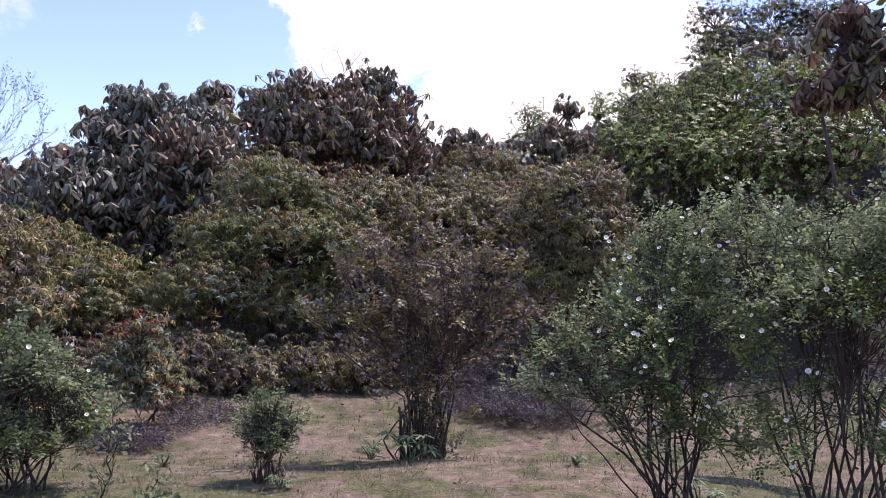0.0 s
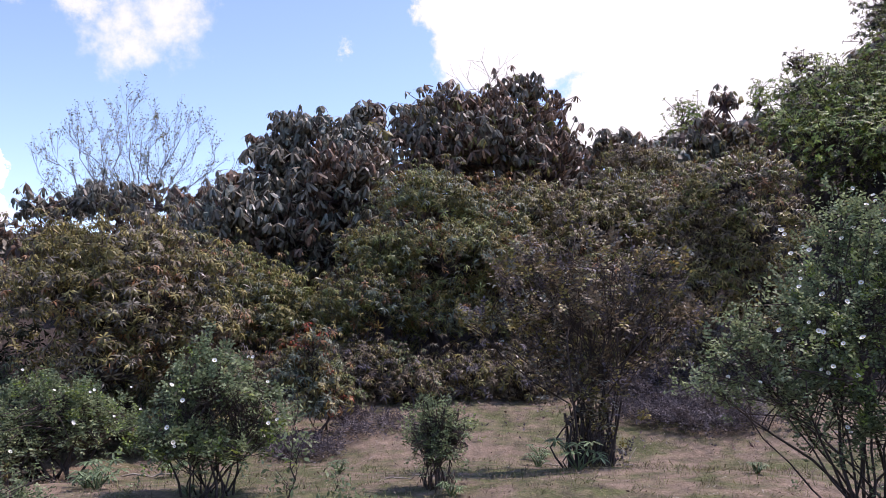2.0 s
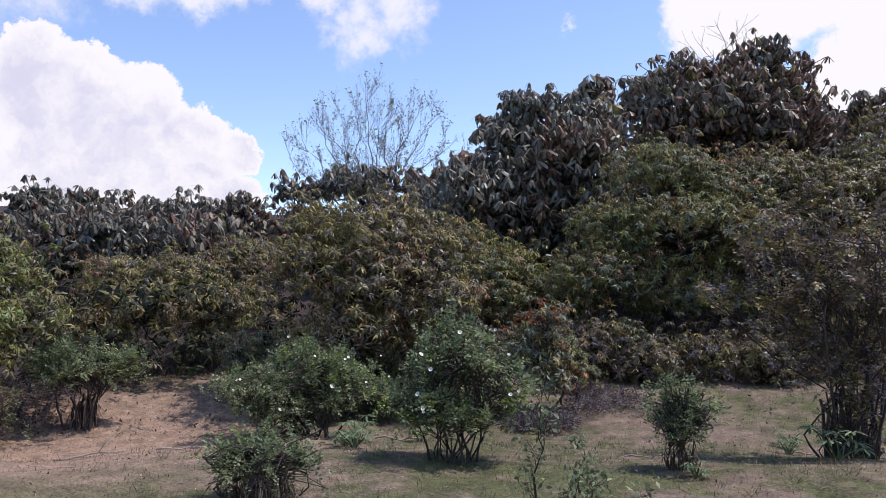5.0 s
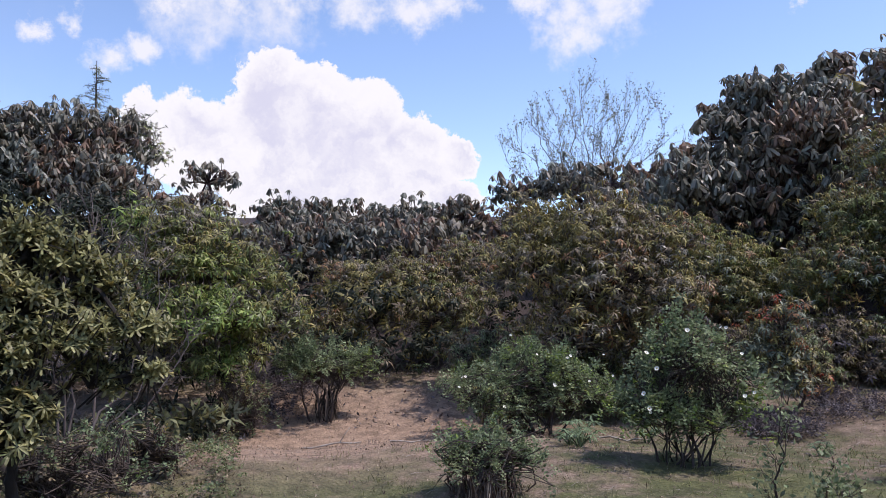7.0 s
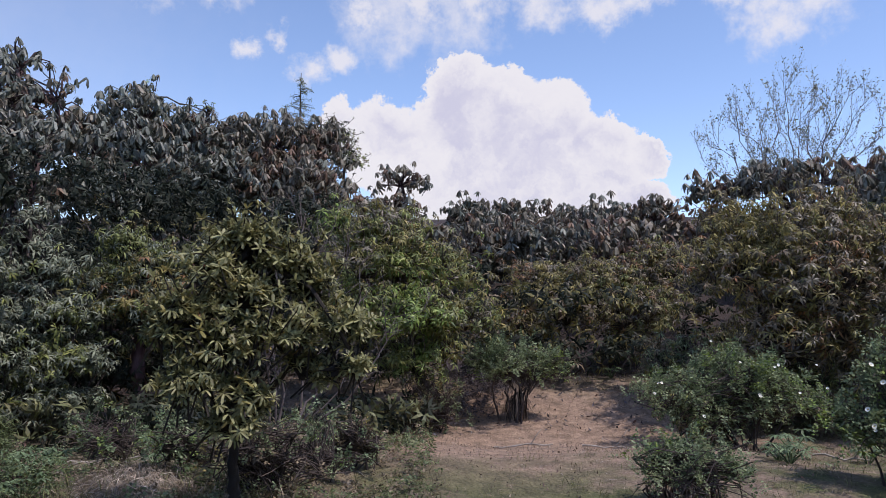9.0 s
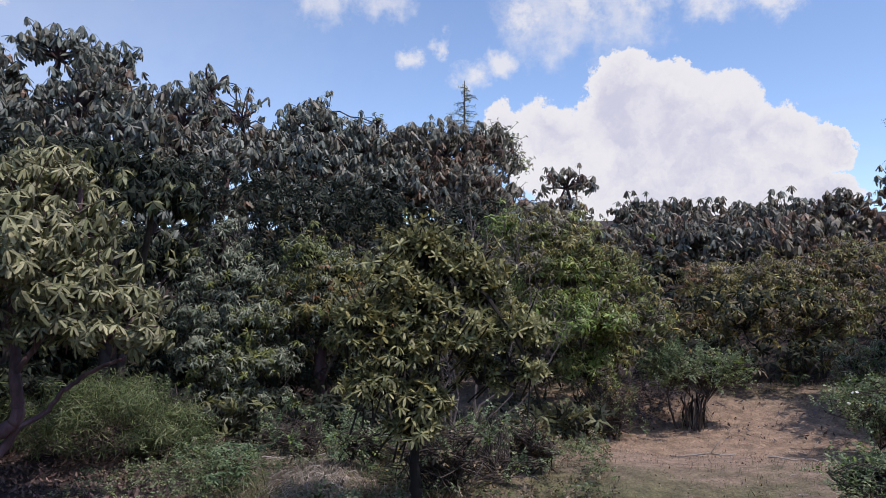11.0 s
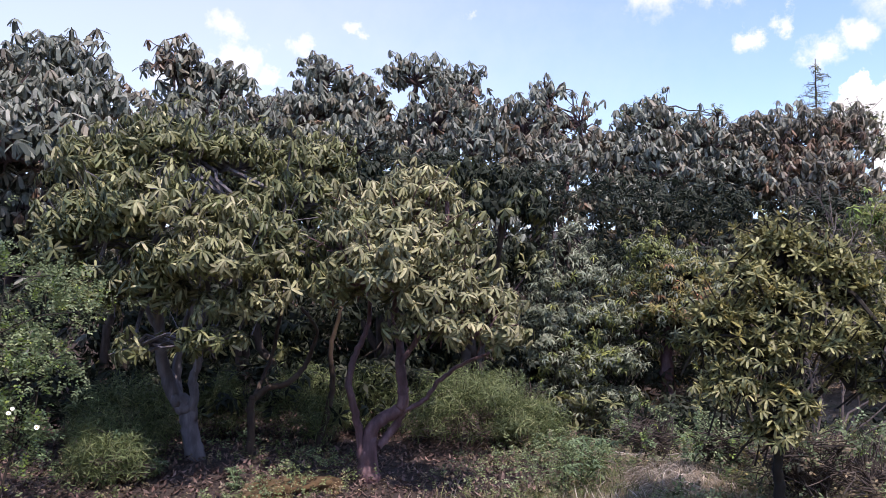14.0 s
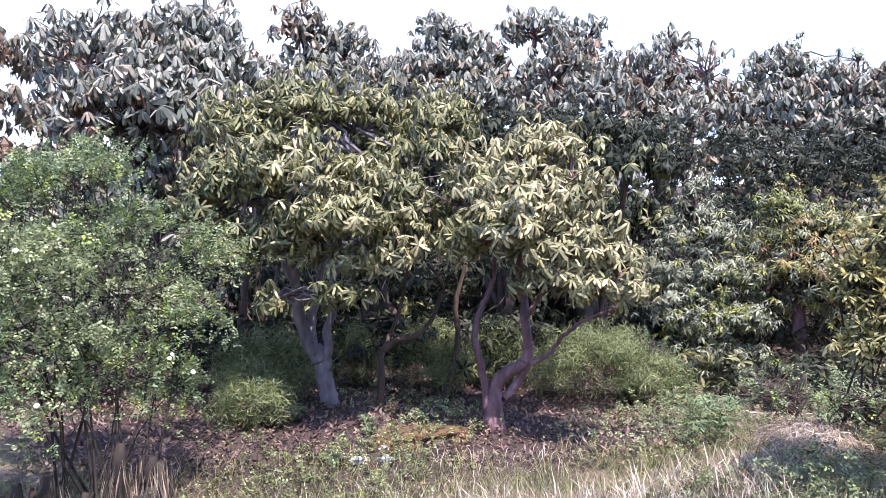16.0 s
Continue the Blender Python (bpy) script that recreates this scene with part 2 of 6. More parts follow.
# leaf kinds of a crown: (material, share), the last one only on the outermost top shoots
PAL_BIG = [(LEAF_SILVER, 0.2), (LEAF_DULL, 0.64), (LEAF_BRONZE, 0.16)]
PAL_BIG2 = [(LEAF_DULL, 0.38), (LEAF_OLIVE, 0.08), (LEAF_BRONZE, 0.54)]
PAL_SILVERBIG = [(LEAF_SILVER, 0.8), (LEAF_DULL, 0.17), (LEAF_BRONZE, 0.03)]
PAL_OLIVE = [(LEAF_GREEN, 0.22), (LEAF_OLIVE, 0.45), (LEAF_SAGE, 0.2), (LEAF_RUST, 0.13)]
PAL_BROWN = [(LEAF_PURPLE, 0.22), (LEAF_OLIVE, 0.4), (LEAF_GREEN, 0.12), (LEAF_DULL, 0.18), (LEAF_RUST, 0.08)]
# The dark share puts the shade of the hollows into the leaf colour.
PAL_DIM_SHADE = [(LEAF_SHADE_DARK, 0.6), (LEAF_OLIVE, 0.25), (LEAF_PURPLE, 0.15)]
PAL_RUST = [(LEAF_OLIVE, 0.5), (LEAF_DULL, 0.22), (LEAF_PURPLE, 0.15), (LEAF_RUST, 0.13)]
PAL_GREEN = [(LEAF_PURPLE, 0.12), (LEAF_GREEN, 0.4), (LEAF_BRIGHT, 0.43), (LEAF_DULL, 0.05)]
PAL_DARK = [(LEAF_SHADE_DARK, 0.4), (LEAF_GREEN, 0.4), (LEAF_PURPLE, 0.2)]
PAL_ROSE = [(LEAF_ROSE, 0.93), (LEAF_BRIGHT, 0.07)]
PAL_FRESHROSE = [(LEAF_ROSE, 0.66), (LEAF_BRIGHT, 0.1), (LEAF_FERN, 0.24)]
# The silvery share paints pale glints among the purplish leaves.
PAL_PURPLE = [(LEAF_PURPLE, 0.52), (LEAF_SILVER, 0.1), (LEAF_HEATH, 0.18), (LEAF_OLIVE, 0.2)]
PAL_REDTIP = [(LEAF_SAGE, 0.45), (LEAF_OLIVE, 0.33), (LEAF_RUST, 0.1), (LEAF_RED, 0.12)]
PAL_UNDER = [(LEAF_PURPLE, 0.5), (LEAF_HEATH, 0.15), (LEAF_DULL, 0.15), (LEAF_OLIVE, 0.2)]
PAL_FOOT = [(LEAF_ROSE, 0.3), (LEAF_PURPLE, 0.3), (LEAF_GREEN, 0.25), (LEAF_OLIVE, 0.15)]
PAL_YELLOW = [(LEAF_MID, 0.12), (LEAF_OLIVE, 0.1), (LEAF_YELLOW, 0.78)]
PAL_FRESH = [(LEAF_DULL, 0.12), (LEAF_OLIVE, 0.25), (LEAF_GREEN, 0.45), (LEAF_BRIGHT, 0.18)]
PAL_MID = [(LEAF_MID, 0.75), (LEAF_PALE, 0.25)]
PAL_PALE = [(LEAF_PALE, 0.82), (LEAF_MID, 0.18)]
PAL_TIPPED = [(LEAF_GREEN, 0.25), (LEAF_SAGE, 0.4), (LEAF_OLIVE, 0.25), (LEAF_RUST, 0.1)]
PAL_BRUSH = [(LEAF_ROSE, 0.45), (LEAF_PURPLE, 0.45), (LEAF_OLIVE, 0.1)]
PAL_SILVER = [(LEAF_SAGE, 0.85), (LEAF_GREEN, 0.15)]
PAL_BAMBOO = [(LEAF_BAMBOO, 1.0)]
# Dark leaves that hold the shade under the grove's trees in their colour.
PAL_HOLLOW_SHADE = [(LEAF_SHADE_DARK, 0.65), (LEAF_MID, 0.35)]
PAL_SHADE = [(LEAF_SHADE_DARK, 1.0)]
PAL_HEATH = [(LEAF_HEATH, 1.0)]


# ---- ground ----
def smooth(a, b, v):
    k = np.clip((np.asarray(v, float) - a) / (b - a), 0, 1)
    return k * k * (3 - 2 * k)


def height(x, y):
    """The lie of the land: a flat clearing, a bank on its far side, a hill to the east."""
    x, y = np.asarray(x, float), np.asarray(y, float)
    r = np.hypot(x, y)
    az = np.degrees(np.arctan2(-x, y))
    z = 0.05 * np.sin(1.3 * x + 0.6) * np.cos(1.1 * y) + 0.025 * np.sin(4.1 * x + 1.7 * y) * np.cos(3.3 * y - x)
    z = z + 0.12 * smooth(4, 8, r) + 1.9 * smooth(11.5, 22, r) + 2.2 * smooth(23, 31, r)
    z = z + smooth(10, -14, az) * 3.2 * smooth(11.5, 22, r) * smooth(-170, -120, az)
    z = z + 0.36 * smooth(7.6, 10.8, r) * smooth(80, 64, az) * smooth(-60, -30, az)
    grove = smooth(75, 95, az) * smooth(178, 150, az) * smooth(1.2, 2.8, r)
    z = z + (1 - grove) * 0.34 * smooth(8.2, 5.4, r)
    return z + grove * (0.2 * smooth(5.0, 6.4, r) + 0.04 * smooth(6.2, 4.6, r))


class Geo:
    """Triangles gathered from many small pieces, linked as one mesh."""

    def __init__(self):
        self.v, self.f, self.m, self.n = [], [], [], 0

    def add(self, verts, faces, mat=0):
        self.v.append(np.asarray(verts, np.float32).reshape(-1, 3))
        f = np.asarray(faces, np.int32).reshape(-1, 3)
        self.f.append(f + self.n)
        self.m.append(np.broadcast_to(np.asarray(mat, np.int32), (len(f),)))
        self.n += len(self.v[-1])

    def mesh(self, name, materials, shade=False):
        me = bpy.data.meshes.new(name)
        v, f, m = np.concatenate(self.v), np.concatenate(self.f), np.concatenate(self.m)
        me.vertices.add(len(v))
        me.vertices.foreach_set("co", v.ravel())
        me.loops.add(f.size)
        me.loops.foreach_set("vertex_index", f.ravel())
        me.polygons.add(len(f))
        me.polygons.foreach_set("loop_start", np.arange(0, f.size, 3, dtype=np.int32))
        for mat in materials:
            me.materials.append(mat)
        me.polygons.foreach_set("material_index", np.ascontiguousarray(m))
        me.polygons.foreach_set("use_smooth", np.full(len(f), shade))
        me.update(calc_edges=True)
        return me

    def part(self, name, materials, parent=None, label="", shade=False):
        ob = new(name, self.mesh(name, materials, shade))
        if parent:
            ob.parent = parent
        return tagged(ob, label)


def frames(axis, rng):
    """Rotations that turn z to each axis, with a random spin."""
    a = axis / np.linalg.norm(axis, axis=1, keepdims=True)
    ref = rng.normal(size=a.shape)
    x = np.cross(ref, a)
    x /= np.linalg.norm(x, axis=1, keepdims=True) + 1e-9
    return np.stack([x, np.cross(a, x), a], axis=2)


def scatter(geo, template, places, rotations, sizes, mats):
    """Many copies of a template (vertices, triangles) as joined geometry."""
    v, f = template
    n = len(places)
    if not n:
        return
    w = np.einsum("nij,vj->nvi", rotations, v) * sizes[:, None, None] + places[:, None, :]
    faces = f[None] + (np.arange(n) * len(v))[:, None, None]
    geo.add(w, faces, np.repeat(mats, len(f)))


def tube(geo, points, radii, sides=6, mat=0):
    p, r = np.asarray(points, float), np.asarray(radii, float)
    d = np.gradient(p, axis=0)
    d /= np.linalg.norm(d, axis=1, keepdims=True) + 1e-9
    ref = np.array([0.31, 0.95, 0.05]) if abs(d[0, 2]) > 0.6 else np.array([0, 0, 1.0])
    x = np.cross(d, ref)
    x /= np.linalg.norm(x, axis=1, keepdims=True) + 1e-9
    y = np.cross(d, x)
    ang = np.arange(sides) * 2 * math.pi / sides
    ring = p[:, None] + r[:, None, None] * (np.cos(ang)[None, :, None] * x[:, None] + np.sin(ang)[None, :, None] * y[:, None])
    faces = []
    for k in range(len(p) - 1):
        for s in range(sides):
            a, b = k * sides + s, k * sides + (s + 1) % sides
            faces += [(a, b, b + sides), (a, b + sides, a + sides)]
    top = (len(p) - 1) * sides
    faces += [(top, top + s, top + s + 1) for s in range(1, sides - 1)]
    geo.add(ring, faces, mat)


def bent_path(a, b, rng, steps=6, wobble=0.1, sag=0.0):
    a, b = np.asarray(a, float), np.asarray(b, float)
    t = np.linspace(0, 1, steps)[:, None]
    span = np.linalg.norm(b - a)
    p = a + (b - a) * t
    j = rng.normal(size=(steps, 3)) * wobble * span * 0.5
    j[0] = j[-1] = 0
    p += j
    p[:, 2] += (np.sin(t[:, 0] * math.pi) * sag * span)
    return p


def leaf(length, width, droop, fold=0.25, detail=2):
    """One blade along +x from the origin, drooping, folded along its midrib. detail 2: a full blade, 1: a plain one, 0: a sliver."""
    if detail == 0:
        c, d = math.cos(droop * 0.4), math.sin(droop * 0.4)
        tip = (length * 0.5 * (c + math.cos(droop)), 0, -length * 0.5 * (d + math.sin(droop)))
        return (np.array([(0, 0, 0), (length * 0.5 * c, width / 2, -length * 0.5 * d), (length * 0.5 * c, -width / 2, -length * 0.5 * d), tip]), np.array([(0, 2, 1), (1, 2, 3)]))
    if detail == 1:
        h = width / 2
        x, z = length * 0.26 * math.cos(droop * 0.3), -length * 0.26 * math.sin(droop * 0.3)
        u, w = x + length * 0.56 * math.cos(droop * 0.7), z - length * 0.56 * math.sin(droop * 0.7)
        tip = (u + length * 0.18 * math.cos(droop), 0, w - length * 0.18 * math.sin(droop))
        return (np.array([(0, 0, 0), (x, h * 0.85, z), (x, -h * 0.85, z), (u, h * 0.95, w), (u, -h * 0.95, w), tip]), np.array([(0, 2, 1), (1, 2, 4), (1, 4, 3), (3, 4, 5)]))
    s = np.array([0.0, 0.16, 0.45, 0.8, 1.0])
    w = np.array([0.06, 0.6, 0.95, 1.0, 0.0])
    verts, faces = [], []
    x = z = last = 0.0
    for a, b in zip(s, w):
        x += (a - last) * length * math.cos(droop * a)
        z -= (a - last) * length * math.sin(droop * a)
        last, h = a, 0.5 * width * b
        verts += [(x, 0, z)] if b == 0.0 else [(x, h, z + fold * h), (x, 0, z), (x, -h, z + fold * h)]
    for k in range(3):
        a, b = 3 * k, 3 * k + 3
        faces += [(a, b, b + 1), (a, b + 1, a + 1), (a + 1, b + 1, b + 2), (a + 1, b + 2, a + 2)]
    faces += [(9, 12, 10), (10, 12, 11)]
    return np.array(verts), np.array(faces)


def rot_yz(v, pitch, spin):
    """Tip a blade that lies along +x up by pitch, then spin it round z."""
    c, s = math.cos(pitch), math.sin(pitch)
    v = v @ np.array([[c, 0, -s], [0, 1, 0], [s, 0, c]]).T
    c, s = math.cos(spin), math.sin(spin)
    return v @ np.array([[c, -s, 0], [s, c, 0], [0, 0, 1]]).T


def merge(pieces):
    vs, fs, n = [], [], 0
    for v, f in pieces:
        vs.append(v)
        fs.append(f + n)
        n += len(v)
    return np.concatenate(vs), np.concatenate(fs)


def whorl(rng, count, length, width, lift, droop, detail=1):
    """A rosette of leaves round a shoot tip; lift in degrees above (below: minus) the level."""
    out = []
    for k in range(count):
        size = rng.uniform(0.75, 1.1)
        v, f = leaf(length * size, width * size, radians(droop * rng.uniform(0.5, 1.4)), 0.25, detail)
        v = rot_yz(v, radians(lift + rng.normal() * 13), 2 * math.pi * (k + rng.uniform(-0.3, 0.3)) / count)
        v[:, 2] -= 0.12 * length * rng.random()
        out.append((v, f))
    return merge(out)


def spray(rng, pairs, length, leaflet, width):
    """A pinnate twiglet of small leaflets."""
    out = []
    for k in range(pairs):
        x = length * (k + 0.6) / pairs
        for side in (-1, 1):
            v, f = leaf(leaflet * rng.uniform(0.8, 1.2), width, 0.35, 0.2, 0)
            v = rot_yz(v, radians(rng.normal() * 22), side * radians(rng.uniform(45, 85)))
            out.append((v + (x, 0, 0.008 * rng.normal()), f))
    v, f = leaf(leaflet, width, 0.3, 0.2, 0)
    out.append((v + (length, 0, 0), f))
    v, f = merge(out)
    return rot_yz(v, radians(8), 0), f


_r = np.random.default_rng(7)
TEMPLATES = {
    "big": [whorl(_r, 7 + _k % 4, 0.195, 0.050, -4 - 3 * _k, 62, 1) for _k in range(10)],
    "mid": [whorl(_r, 8, 0.102, 0.0215, 8 - 7 * _k, 48 + 3 * _k) for _k in range(8)],
    "upright": [merge([whorl(_r, 5, 0.085, 0.024, 58, 30), whorl(_r, 6, 0.092, 0.026, 12, 55)]) for _ in range(8)],
    "narrow": [whorl(_r, 8, 0.108, 0.023, 10, 60, 0) for _ in range(8)],
    "far": [whorl(_r, 6, 0.085, 0.040, 15, 40, 0) for _ in range(8)],
    "small": [spray(_r, 4, 0.085, 0.030, 0.018) for _ in range(8)],
    "heath": [spray(_r, 4, 0.09, 0.03, 0.014) for _ in range(5)],
    "bamboo": [whorl(_r, 7, 0.15, 0.011, 30, 70, 0) for _ in range(8)],
    "dim_big": [whorl(_r, 7, 0.32, 0.10, -14, 60, 0) for _ in range(5)],
    "dim_narrow": [whorl(_r, 7, 0.135, 0.034, 8, 60, 0) for _ in range(5)],
}
DENSITY = {"big": 11.0, "mid": 72.0, "upright": 60.0, "narrow": 40.0, "far": 26.0, "small": 150.0, "heath": 80.0, "bamboo": 80.0, "dim_big": 3.2, "dim_narrow": 9.0}
LEAF_VARIANTS = []
for _k in range(5):
    _g = Geo()
    _g.add(*leaf(0.102, 0.0215, radians(25 + 14 * _k), 0.25))
    LEAF_VARIANTS.append(_g)
LEAF_MESHES = {}


def leaf_mesh(k, mat):
    key = (k, mat.name)
    if key not in LEAF_MESHES:
        LEAF_MESHES[key] = LEAF_VARIANTS[k].mesh("leaf", [mat])
    return LEAF_MESHES[key]


def flower_mesh():
    g = Geo()
    for k in range(5):
        v, f = leaf(0.024, 0.024, -0.3, 0.1)
        g.add(rot_yz(v, radians(12), 2 * math.pi * k / 5), f, 0)
    ang = np.arange(6) * math.pi / 3
    ring = np.stack([0.006 * np.cos(ang), 0.006 * np.sin(ang), 0 * ang + 0.004], 1)
    g.add(np.concatenate([ring, [(0, 0, 0.009)]]), [(k, (k + 1) % 6, 6) for k in range(6)], 1)
    return g.mesh("flower", [PETAL, PISTIL])


FLOWER = flower_mesh()
SEED = [100]


def crown_points(lobes, dens, rng, low=-0.45, shell=0.5, clumps=9, flat=0.85):
    """Shoot tips over the surface of the crown's lobes and some way into them."""
    pts, nrm, top = [], [], []
    tufts = []
    for x, y, z, h, v in lobes:
        u = rng.normal(size=(clumps, 3))
        u[:, 2] = np.where(u[:, 2] < -0.9, -u[:, 2], u[:, 2]) + 0.15
        u /= np.linalg.norm(u, axis=1, keepdims=True)
        for a, b, c in u:
            k = rng.uniform(0.42, 0.72)
            tufts.append((x + a * h * (1.04 - k), y + b * h * (1.04 - k), z + c * v * (1.04 - k), h * k, v * k * flat))
    for k, (x, y, z, h, v) in enumerate(tufts):
        area = 4 * math.pi * (h * h + 2 * h * v) / 3
        n = max(6, int(area * dens))
        u = rng.normal(size=(n * 2, 3))
        u /= np.linalg.norm(u, axis=1, keepdims=True)
        u = u[u[:, 2] > low][:n]
        s = 1 - shell * rng.random(len(u)) ** 1.7 + 0.17 * rng.normal(size=len(u))
        p = np.array((x, y, z)) + u * s[:, None] * (h, h, v)
        keep = np.ones(len(p), bool)
        for a, b, c, hh, vv in lobes:
            keep &= (((p - (a, b, c)) / (hh, hh, vv)) ** 2).sum(1) > 0.35 * rng.random(len(p)) + 0.1
        nn = u / (h, h, v)
        pts.append(p[keep])
        nrm.append(nn[keep] / np.linalg.norm(nn[keep], axis=1, keepdims=True))
        top.append((u[keep, 2] > 0.1) & (s[keep] > 0.8))
    return np.concatenate(pts), np.concatenate(nrm), np.concatenate(top)


def bridged(lobes, near):
    """The lobes and a smaller one in the gap between each two neighbours, so that the crown closes."""
    extra = []
    for k, a in enumerate(lobes):
        for b in lobes[:k]:
            gap = math.dist(a[:3], b[:3])
            if 0.7 * (a[3] + b[3]) < gap < near * (a[3] + b[3]):
                extra.append(tuple((p + q) * 0.5 * w for p, q, w in zip(a, b, (1, 1, 0.985, 0.72, 0.72))))
    return lobes + extra[:10]


def plant(name, label, category, kind, palette, base, lobes, group="", stems=0, upright=0, dens=1.0, scale=1.0, fill=1, clumps=10, flowers=0, leaves=0, sparse=0, trunk="", petals=1.0, wide=1.0, ground_lobes=0, thin=1.0):
    """A tree or bush: stems and limbs up into a crown made of lobes (x, y, z, half width, half height)."""
    SEED[0] += 1
    rng = np.random.default_rng(SEED[0])
    bx, by = base
    bz = float(height(bx, by))
    root = tagged(new(name), label, category, group)
    root.location = (bx, by, bz)
    o = np.array((bx, by, bz))
    rise = 0.02 if kind == "big" else 0.0
    lobes = [(x - bx, y - by, max(z, float(height(x, y)) + 0.6 * v) - bz + rise, h, v) for x, y, z, h, v in lobes]
    if kind in ("big", "narrow", "far"):
        full = 0.4 if sparse else 0.66
        lobes = bridged([(x, y, z - 0.5 * (max(v, full * h) - v), h, max(v, full * h)) for x, y, z, h, v in lobes], 1.0 if kind == "big" else 1.25)
    for x, y, z, h, v in list(lobes) if ground_lobes else []:
        low = z - v
        if low > 0.12 and not any(c < z - 0.15 and math.hypot(a - x, b - y) < h for a, b, c, _, _ in lobes):
            lobes.append((x, y, low * 0.6, h * 0.85, low * 0.75))
    d = DENSITY[kind] * dens * (0.55 if sparse else 1.0) / scale ** 2
    p, n, top = crown_points(lobes, d, rng, -0.7 if kind in ("big", "mid", "upright", "narrow") else -0.45, 0.5 if kind == "big" else 0.65, clumps=int(clumps), flat=1.1 if kind in ("big", "mid", "upright") else 0.85)
    # shaded foliage under the crown, set back from the clearing
    back = np.array((bx, by)) / math.hypot(bx, by)
    skirts = []
    for x, y, z, h, v in lobes if fill and kind in ("big", "narrow", "far", "mid") and not trunk else []:
        low = z - v
        if low > 0.4 and not any(c < z - 0.2 and math.hypot(a - x, b - y) < h for a, b, c, _, _ in lobes):
            for q in range(2):
                skirts.append((x + back[0] * h * 0.6 + rng.normal() * 0.2, y + back[1] * h * 0.6, low * (0.3 + 0.45 * q), h * rng.uniform(0.8, 1.1), low * 0.4))
    if skirts:
        p2, n2, top2 = crown_points(skirts, d * 0.55, rng)
        p, n, top = np.concatenate([p, p2]), np.concatenate([n, n2]), np.concatenate([top, top2 & False])
    if kind == "small":
        # sprays strung along arching twigs
        each = 8
        pick = rng.random(len(p)) < 1.0 / each
        tip, out = p[pick], n[pick] * 0.75 + rng.normal(size=(int(pick.sum()), 3)) * 0.5 + (0, 0, 0.35)
        out /= np.linalg.norm(out, axis=1, keepdims=True)
        span = rng.uniform(0.2, 0.55, len(tip))
        t = rng.random((len(tip), each))
        p = tip[:, None] + out[:, None] * (span[:, None] * (t - 0.6))[..., None]
        p[..., 2] -= 0.10 * t ** 2
        p = (p + rng.normal(size=p.shape) * 0.012).reshape(-1, 3)
        n = np.repeat(out, each, 0)
        top = np.repeat(top[pick], each)
    keep = (p[:, 2] > 0.04) & ((n[:, :2] @ back < 0.35) | (rng.random(len(p)) < 0.35))
    p, n, top = p[keep], n[keep], top[keep]
    shoots = []
    if kind in ("big", "narrow", "far", "upright", "mid") and len(p):
        reach = {"big": 0.2, "narrow": 0.2, "far": 0.22, "upright": 0.12, "mid": 0.14}[kind]
        out = (n[:, 2] > -0.1) & (rng.random(len(p)) < 0.16)
        step = (n * 0.7 + np.array((0, 0, 0.55)) + rng.normal(size=n.shape) * 0.3) * (reach * rng.uniform(0.25, 1.0, len(p)))[:, None]
        shoots = [(p[q] - n[q] * 0.25, p[q] + step[q]) for q in np.where(out)[0]]
        p = np.where(out[:, None], p + step, p)
    lift = {"big": (0.5, 0.8, 0.25), "mid": (0.65, 0.6, 0.2), "upright": (0.35, 0.9, 0.3), "narrow": (0.6, 0.6, 0.3), "far": (0.7, 0.5, 0.4), "dim_big": (0.5, 0.8, 0.25)}.get(kind, (0.6, 0.3, 0.7))
    axis = n * lift[0] + np.array((0, 0, lift[1])) + rng.normal(size=n.shape) * lift[2] * 0.6
    rot = frames(axis, rng)
    if kind in ("small", "heath"):
        out = n * 0.6 + np.array((0, 0, 0.15)) + rng.normal(size=n.shape) * 0.6
        x = out / np.linalg.norm(out, axis=1, keepdims=True)
        y = np.cross(np.array((0, 0, 1.0)) + rng.normal(size=x.shape) * 0.25, x)
        y /= np.linalg.norm(y, axis=1, keepdims=True)
        rot = np.stack([x, y, np.cross(x, y)], 2)
    size = rng.uniform(0.72, 1.18, len(p)) * scale
    mats = [m for m, _ in palette]
    share = np.array([s for _, s in palette])
    patch = np.array([noise.noise(Vector(q * 1.1 + o)) for q in p]) * 0.5 + 0.5
    pick = np.clip(0.55 * rng.random(len(p)) + 0.9 * (patch - 0.5) + 0.22, 0, 0.999)
    order = np.argsort(np.argsort(pick)) / max(1, len(p))
    idx = np.searchsorted(np.cumsum(share) / share.sum(), order, side="right").clip(0, len(mats) - 1)
    if palette[-1][0] in (LEAF_RED, LEAF_RUST):
        idx = np.where((idx == len(mats) - 1) & ~top & (rng.random(len(p)) < 0.75), 0, idx)
    # the leaves that can be told apart singly stand as parts of their own
    singles = np.zeros(len(p), bool)
    if leaves:
        toward = -(p + o)[:, :2] @ np.array((bx, by)) / math.hypot(bx, by)
        singles[np.argsort(-toward)[:leaves // 9]] = True
    crown = Geo()
    which = rng.integers(0, len(TEMPLATES[kind]), len(p))
    for k, tpl in enumerate(TEMPLATES[kind]):
        s = (which == k) & ~singles
        scatter(crown, tpl, p[s], rot[s], size[s], idx[s])
    crown_ob = crown.part("crown", mats, root)
    for k in np.where(singles)[0]:
        for q in range(9):
            ob = new("leaf", leaf_mesh(int(rng.integers(0, 5)), mats[idx[k]]))
            m = Matrix(rot[k].tolist()).to_4x4()
            m.translation = p[k]
            ob.parent = crown_ob
            ob.matrix_basis = m @ pose(0, 0, 0, 0, rng.normal() * 12, 40 * q + rng.uniform(-10, 10)) @ Matrix.Scale(size[k], 4)
